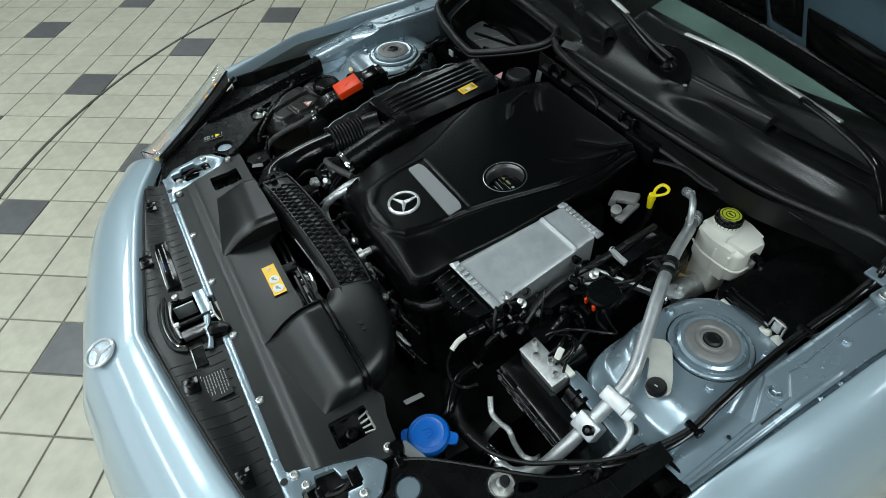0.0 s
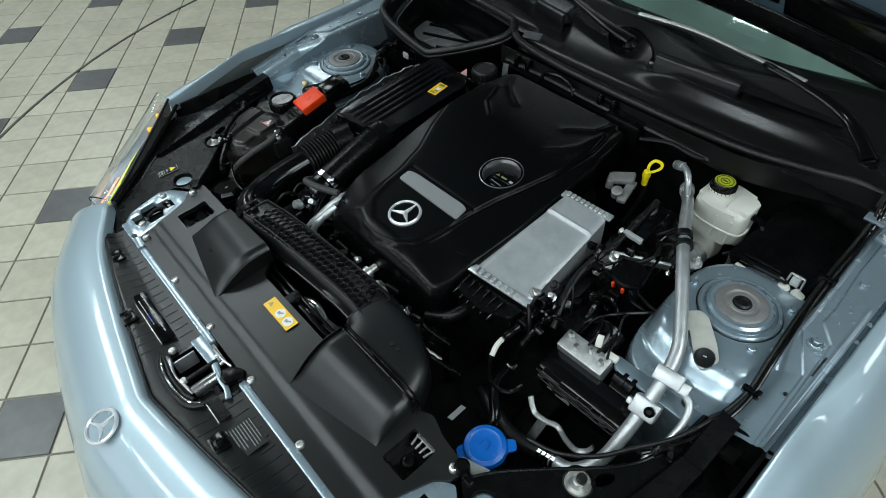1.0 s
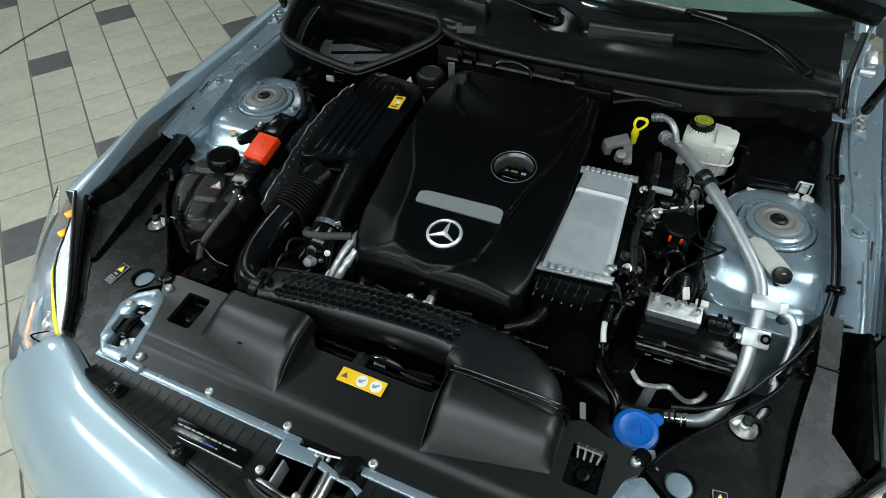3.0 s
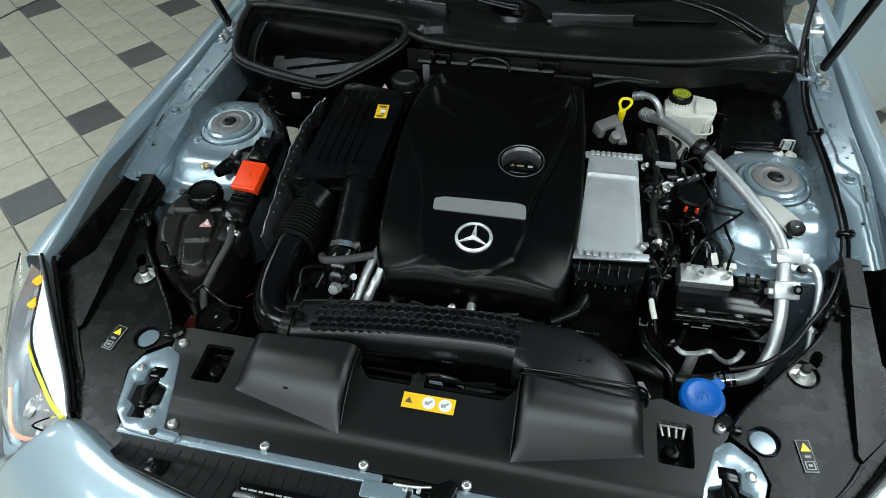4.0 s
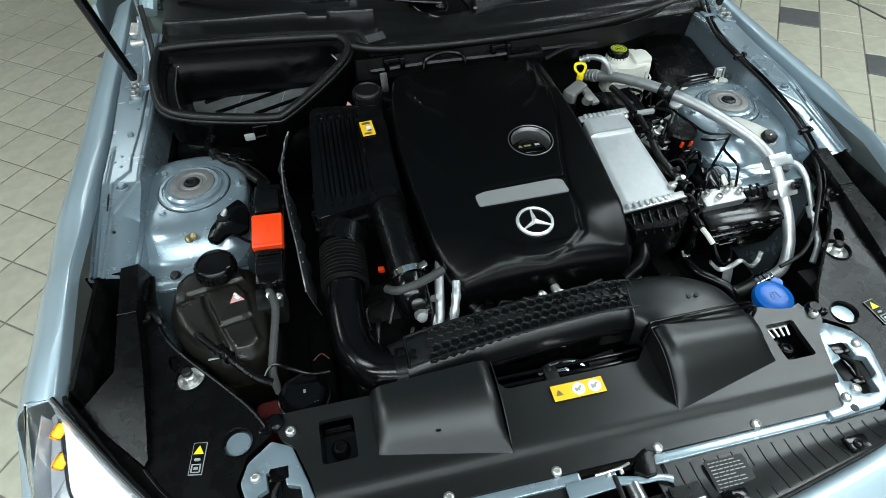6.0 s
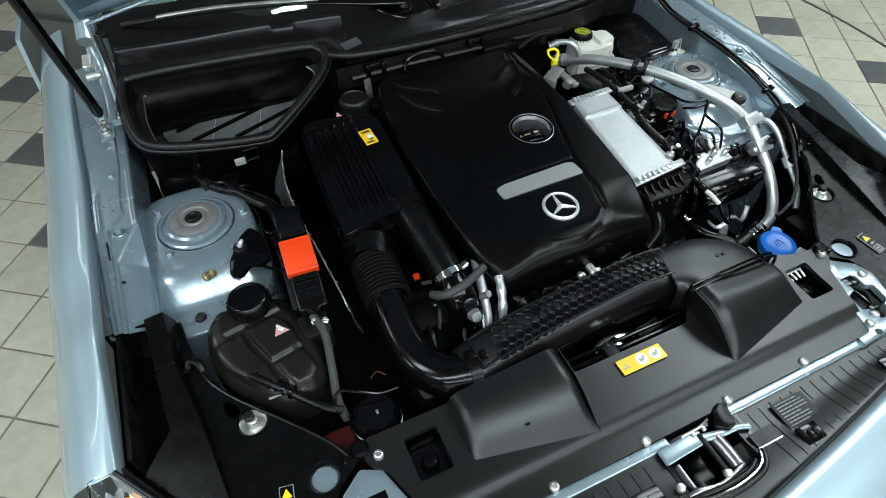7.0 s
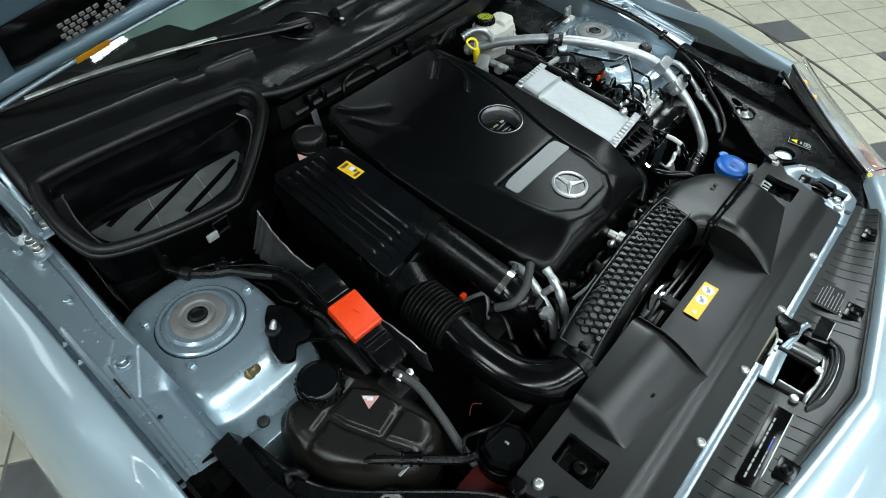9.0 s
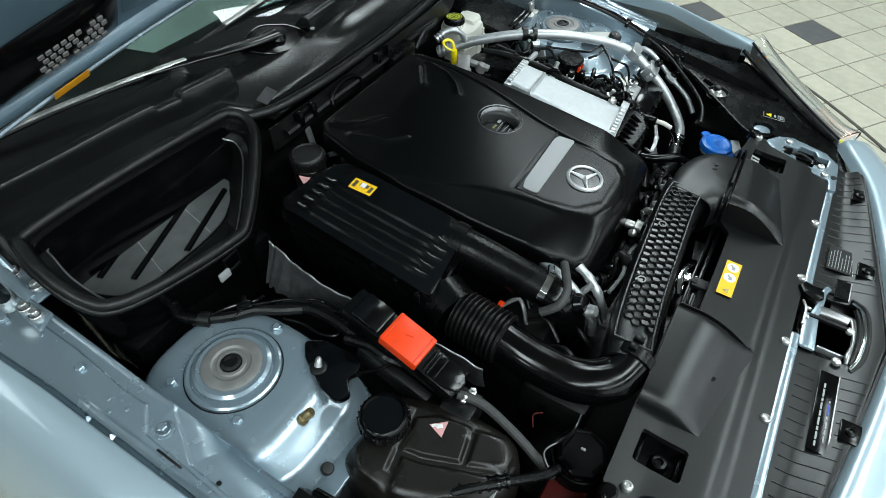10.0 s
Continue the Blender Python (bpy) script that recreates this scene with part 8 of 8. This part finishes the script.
    part("sleeve", tube([(0.345, -0.330, 0.729), (0.347, -0.346, 0.727), (0.352, -0.362, 0.719)], 0.0048, 12, 5), WHITE_PLASTIC, lines, "short pale sleeve")
    part("wire_loop", tube([(0.352, -0.362, 0.719), (0.360, -0.376, 0.695), (0.380, -0.378, 0.670), (0.402, -0.366, 0.668), (0.412, -0.345, 0.680)], 0.0042, 8, 6), GLOSSY, lines)
    part("lower_pipe", tube([(0.351, -0.312, 0.622), (0.352, -0.335, 0.625), (0.360, -0.358, 0.626), (0.380, -0.380, 0.624), (0.398, -0.398, 0.618), (0.408, -0.430, 0.595)], 0.0105, 14, 8), GLOSSY, lines, "black lower coolant pipe")
    part("pipe_clamp", tube([(0.3515, -0.300, 0.634), (0.351, -0.311, 0.627)], 0.0125, 14, 1, smooth=False), CHROME, lines)
    part("tag_label", box((0.010, 0.045, 0.001), (0.352, -0.445, 0.628), 0, (-25, 0, 12)), PRINT_GREY, lines)


build_right_clutter()


def build_throttle_side():
    hose = thing("turbo_pipes", (-0.17, -0.37, 0.60), "bright metal coolant pipes and a braided hose beside the engine", "pipes")
    part("pipe", tube([(-0.140, -0.26, 0.715), (-0.150, -0.295, 0.722), (-0.158, -0.330, 0.716), (-0.165, -0.362, 0.700), (-0.172, -0.395, 0.672), (-0.175, -0.405, 0.63)], 0.0085, 14, 8), ALUMINIUM, hose, "bright bent metal pipe")
    part("pipe", tube([(-0.130, -0.345, 0.728), (-0.138, -0.372, 0.716), (-0.148, -0.398, 0.692), (-0.152, -0.412, 0.65)], 0.0085, 14, 8, ribs=0.0012, rib_step=6), ALUMINIUM, hose, "bright beaded metal pipe")
    part("braided_hose", tube([(-0.250, -0.330, 0.725), (-0.235, -0.352, 0.742), (-0.205, -0.352, 0.748), (-0.178, -0.340, 0.745), (-0.150, -0.325, 0.742)], 0.0075, 12, 8), GREY_HOSE, hose, "grey braided hose")
    part("connector", join(box((0.030, 0.022, 0.020), (-0.200, -0.378, 0.712), 0.004, (30, 0, 15)), lathe([(0.016, 0), (0.018, 0.02), (0.012, 0.03), (0, 0.031)], (-0.205, -0.362, 0.716), (50, 0, 0), 16)), GLOSSY, hose)
    part("fitting", join(lathe([(0.009, 0), (0.012, 0.006), (0.009, 0.02), (0, 0.021)], (-0.203, -0.388, 0.716), (60, 0, 0), 12), lathe([(0.006, 0), (0.006, 0.02), (0, 0.02)], (-0.178, -0.372, 0.728), (30, 30, 0), 10)), CAST, hose)
    part("orange_plug", box((0.012, 0.010, 0.010), (-0.252, -0.262, 0.700), 0.002), RED, hose, "orange plug")
    part("lower_block", join(box((0.16, 0.10, 0.12), (-0.22, -0.30, 0.60), 0.02), box((0.10, 0.12, 0.10), (-0.28, -0.40, 0.58), 0.02)), DARK, hose)
    random.seed(5)
    for k in range(12):
        x, y, z = -0.30 + 0.13 * random.random(), -0.42 + 0.16 * random.random(), 0.655 + 0.03 * random.random()
        part("wire", tube([(x, y, z), (x + 0.03 * random.random(), y + 0.03, z + 0.02), (x + 0.05 * random.random(), y + 0.06, z)], 0.004, 8, 5), (RUBBER, DARK, CAST)[k % 3 if k % 5 else 0], hose)
    cross = thing("vacuum_line", (0.02, -0.41, 0.66), "thin wires and a corrugated line before the engine", "wires")
    part("line", tube([(-0.125, -0.405, 0.690), (-0.08, -0.412, 0.694), (-0.02, -0.405, 0.690), (0.02, -0.412, 0.688)], 0.004, 8, 6, ribs=0.0008, rib_step=2), PRINT_GREY, cross)
    part("line", tube([(0.0, -0.40, 0.700), (0.05, -0.398, 0.696), (0.10, -0.402, 0.700), (0.16, -0.398, 0.694), (0.20, -0.392, 0.70)], 0.0045, 8, 6), RUBBER, cross)
    for x, y, z in ((0.085, -0.395, 0.706), (0.115, -0.402, 0.703), (0.172, -0.400, 0.702), (0.01, -0.39, 0.71)):
        part("plug", lathe([(0.006, 0), (0.008, 0.008), (0.005, 0.012), (0, 0.013)], (x, y, z), (70, 0, 0), 10), ZINC, cross)


build_throttle_side()


def build_rear_clutter():
    rear = thing("bulkhead_wiring", (0.05, 0.24, 0.76), "black wiring brackets along the bulkhead", "wiring")
    part("rail", tube([(-0.19, 0.232, 0.818), (-0.05, 0.228, 0.822), (0.10, 0.226, 0.820), (0.24, 0.235, 0.815), (0.36, 0.245, 0.805)], 0.010, 8, 6, flat=0.7), RUBBER, rear)
    for x in (-0.135, 0.115):
        part("bracket", join(box((0.050, 0.012, 0.020), (x, 0.232, 0.832), 0.003), box((0.012, 0.016, 0.030), (x - 0.018, 0.226, 0.830), 0.003), box((0.012, 0.016, 0.030), (x + 0.018, 0.226, 0.830), 0.003)), GLOSSY, rear)
    part("handle", tube([(-0.07, 0.215, 0.805), (-0.062, 0.222, 0.832), (-0.02, 0.225, 0.842), (0.020, 0.222, 0.832), (0.028, 0.215, 0.805)], 0.005, 8, 6), GLOSSY, rear, "black lifting loop")
    part("block", join(box((0.09, 0.035, 0.05), (0.17, 0.222, 0.800), 0.008), box((0.08, 0.03, 0.04), (0.28, 0.25, 0.79), 0.008)), PLASTIC, rear)
    part("wire", tube([(0.22, 0.21, 0.80), (0.28, 0.225, 0.812), (0.34, 0.232, 0.806), (0.40, 0.27, 0.80)], 0.005, 8, 6), RUBBER, rear)
    part("foil_tag", join(box((0.016, 0.003, 0.045), (-0.165, 0.195, 0.805), 0.001, (-10, 0, 10))), FOIL, rear, "grey tag")


build_rear_clutter()


# ---- tiled floor with a turntable joint ----
PITCH, TURN = 0.201, radians(54.5)
TILE_ZERO = (-2.04, 1.47)


def tile_place(i, j):
    c, s = math.cos(TURN), math.sin(TURN)
    return TILE_ZERO[0] + PITCH * (i * c - j * s), TILE_ZERO[1] + PITCH * (i * s + j * c)


def tile_shape(half, deep=0.006, cut=0.0015):
    top = [(half - cut, half - cut, 0), (-half + cut, half - cut, 0), (-half + cut, -half + cut, 0), (half - cut, -half + cut, 0)]
    mid = [(half, half, -cut), (-half, half, -cut), (-half, -half, -cut), (half, -half, -cut)]
    low = [(half, half, -deep), (-half, half, -deep), (-half, -half, -deep), (half, -half, -deep)]
    verts = top + mid + low
    faces = [(0, 1, 2, 3)]
    for a in (0, 4):
        for k in range(4):
            q = (k + 1) % 4
            faces.append((a + k, a + 4 + k, a + 4 + q, a + q))
    return verts, faces


def build_floor():
    x0, y0, x1, y1 = ROOM
    floor = solo("floor", box((x1 - x0, y1 - y0, 0.10), (0, (y0 + y1) / 2, -0.0545)), GROUT, "grey-beige tiled showroom floor with dark accent tiles", "floor", kind="structure", base=(0, 0, 0))
    verts, faces = tile_shape(PITCH / 2 - 0.0034)
    meshes = {}
    for dark, mat in ((False, TILE_MAT), (True, TILE_DARK)):
        me = bpy.data.meshes.new("tile")
        me.from_pydata(verts, [], faces)
        me.materials.append(mat)
        meshes[dark] = me
    near, rest = [], {False: [], True: []}
    for i in range(-60, 61):
        for j in range(-60, 61):
            x, y = tile_place(i, j)
            if not (x0 + 0.15 < x < x1 - 0.15 and y0 + 0.15 < y < y1 - 0.15):
                continue
            dark = (i - j) % 6 == 0 and (i + (i - j) // 6) % 2 == 0
            seen = (-3.1 < x < -0.72 and -1.45 < y < 2.4) or (0.75 < x < 2.9 and -0.9 < y < 1.9)
            far = math.hypot(max(0, abs(x) - 0.9), max(0, -0.9 - y, y - 1.5))
            if seen:
                near.append((far, x, y, dark))
            else:
                rest[dark].append((x, y))
    near.sort()
    for far, x, y, dark in near[300:]:
        rest[dark].append((x, y))
    for far, x, y, dark in near[:300]:
        ob = new("tile", meshes[dark])
        ob.parent = floor
        ob.location = (x, y, 0)
        ob.rotation_euler = (0, 0, TURN)
        if dark:
            tagged(ob, "dark grey tile")
    c, s = math.cos(TURN), math.sin(TURN)
    for dark, mat in ((False, TILE_MAT), (True, TILE_DARK)):
        vs, fs = [], []
        for x, y in rest[dark]:
            b = len(vs)
            vs += [(x + a * c - d * s, y + a * s + d * c, e) for a, d, e in verts]
            fs += [tuple(b + k for k in f) for f in faces]
        me = bpy.data.meshes.new("tiles")
        me.from_pydata(vs, [], fs)
        me.materials.append(mat)
        ob = new("tiles", me)
        ob.parent = floor
        tagged(ob, "farther dark tiles" if dark else "farther pale tiles", kind="stuff")
    n = 160
    bm = bmesh.new()
    rows = []
    for r, z in ((2.928, -0.004), (2.928, 0.0035), (2.942, 0.0035), (2.942, -0.004)):
        rows.append([bm.verts.new((-0.235 + r * math.cos(2 * math.pi * k / n), 1.14 + r * math.sin(2 * math.pi * k / n), z)) for k in range(n)])
    for a, b in zip(rows, rows[1:]):
        for k in range(n):
            bm.faces.new((a[k], a[(k + 1) % n], b[(k + 1) % n], b[k]))
    part("turntable_joint", bm, RING_MAT, floor, "thin dark circular joint in the floor")


build_floor()
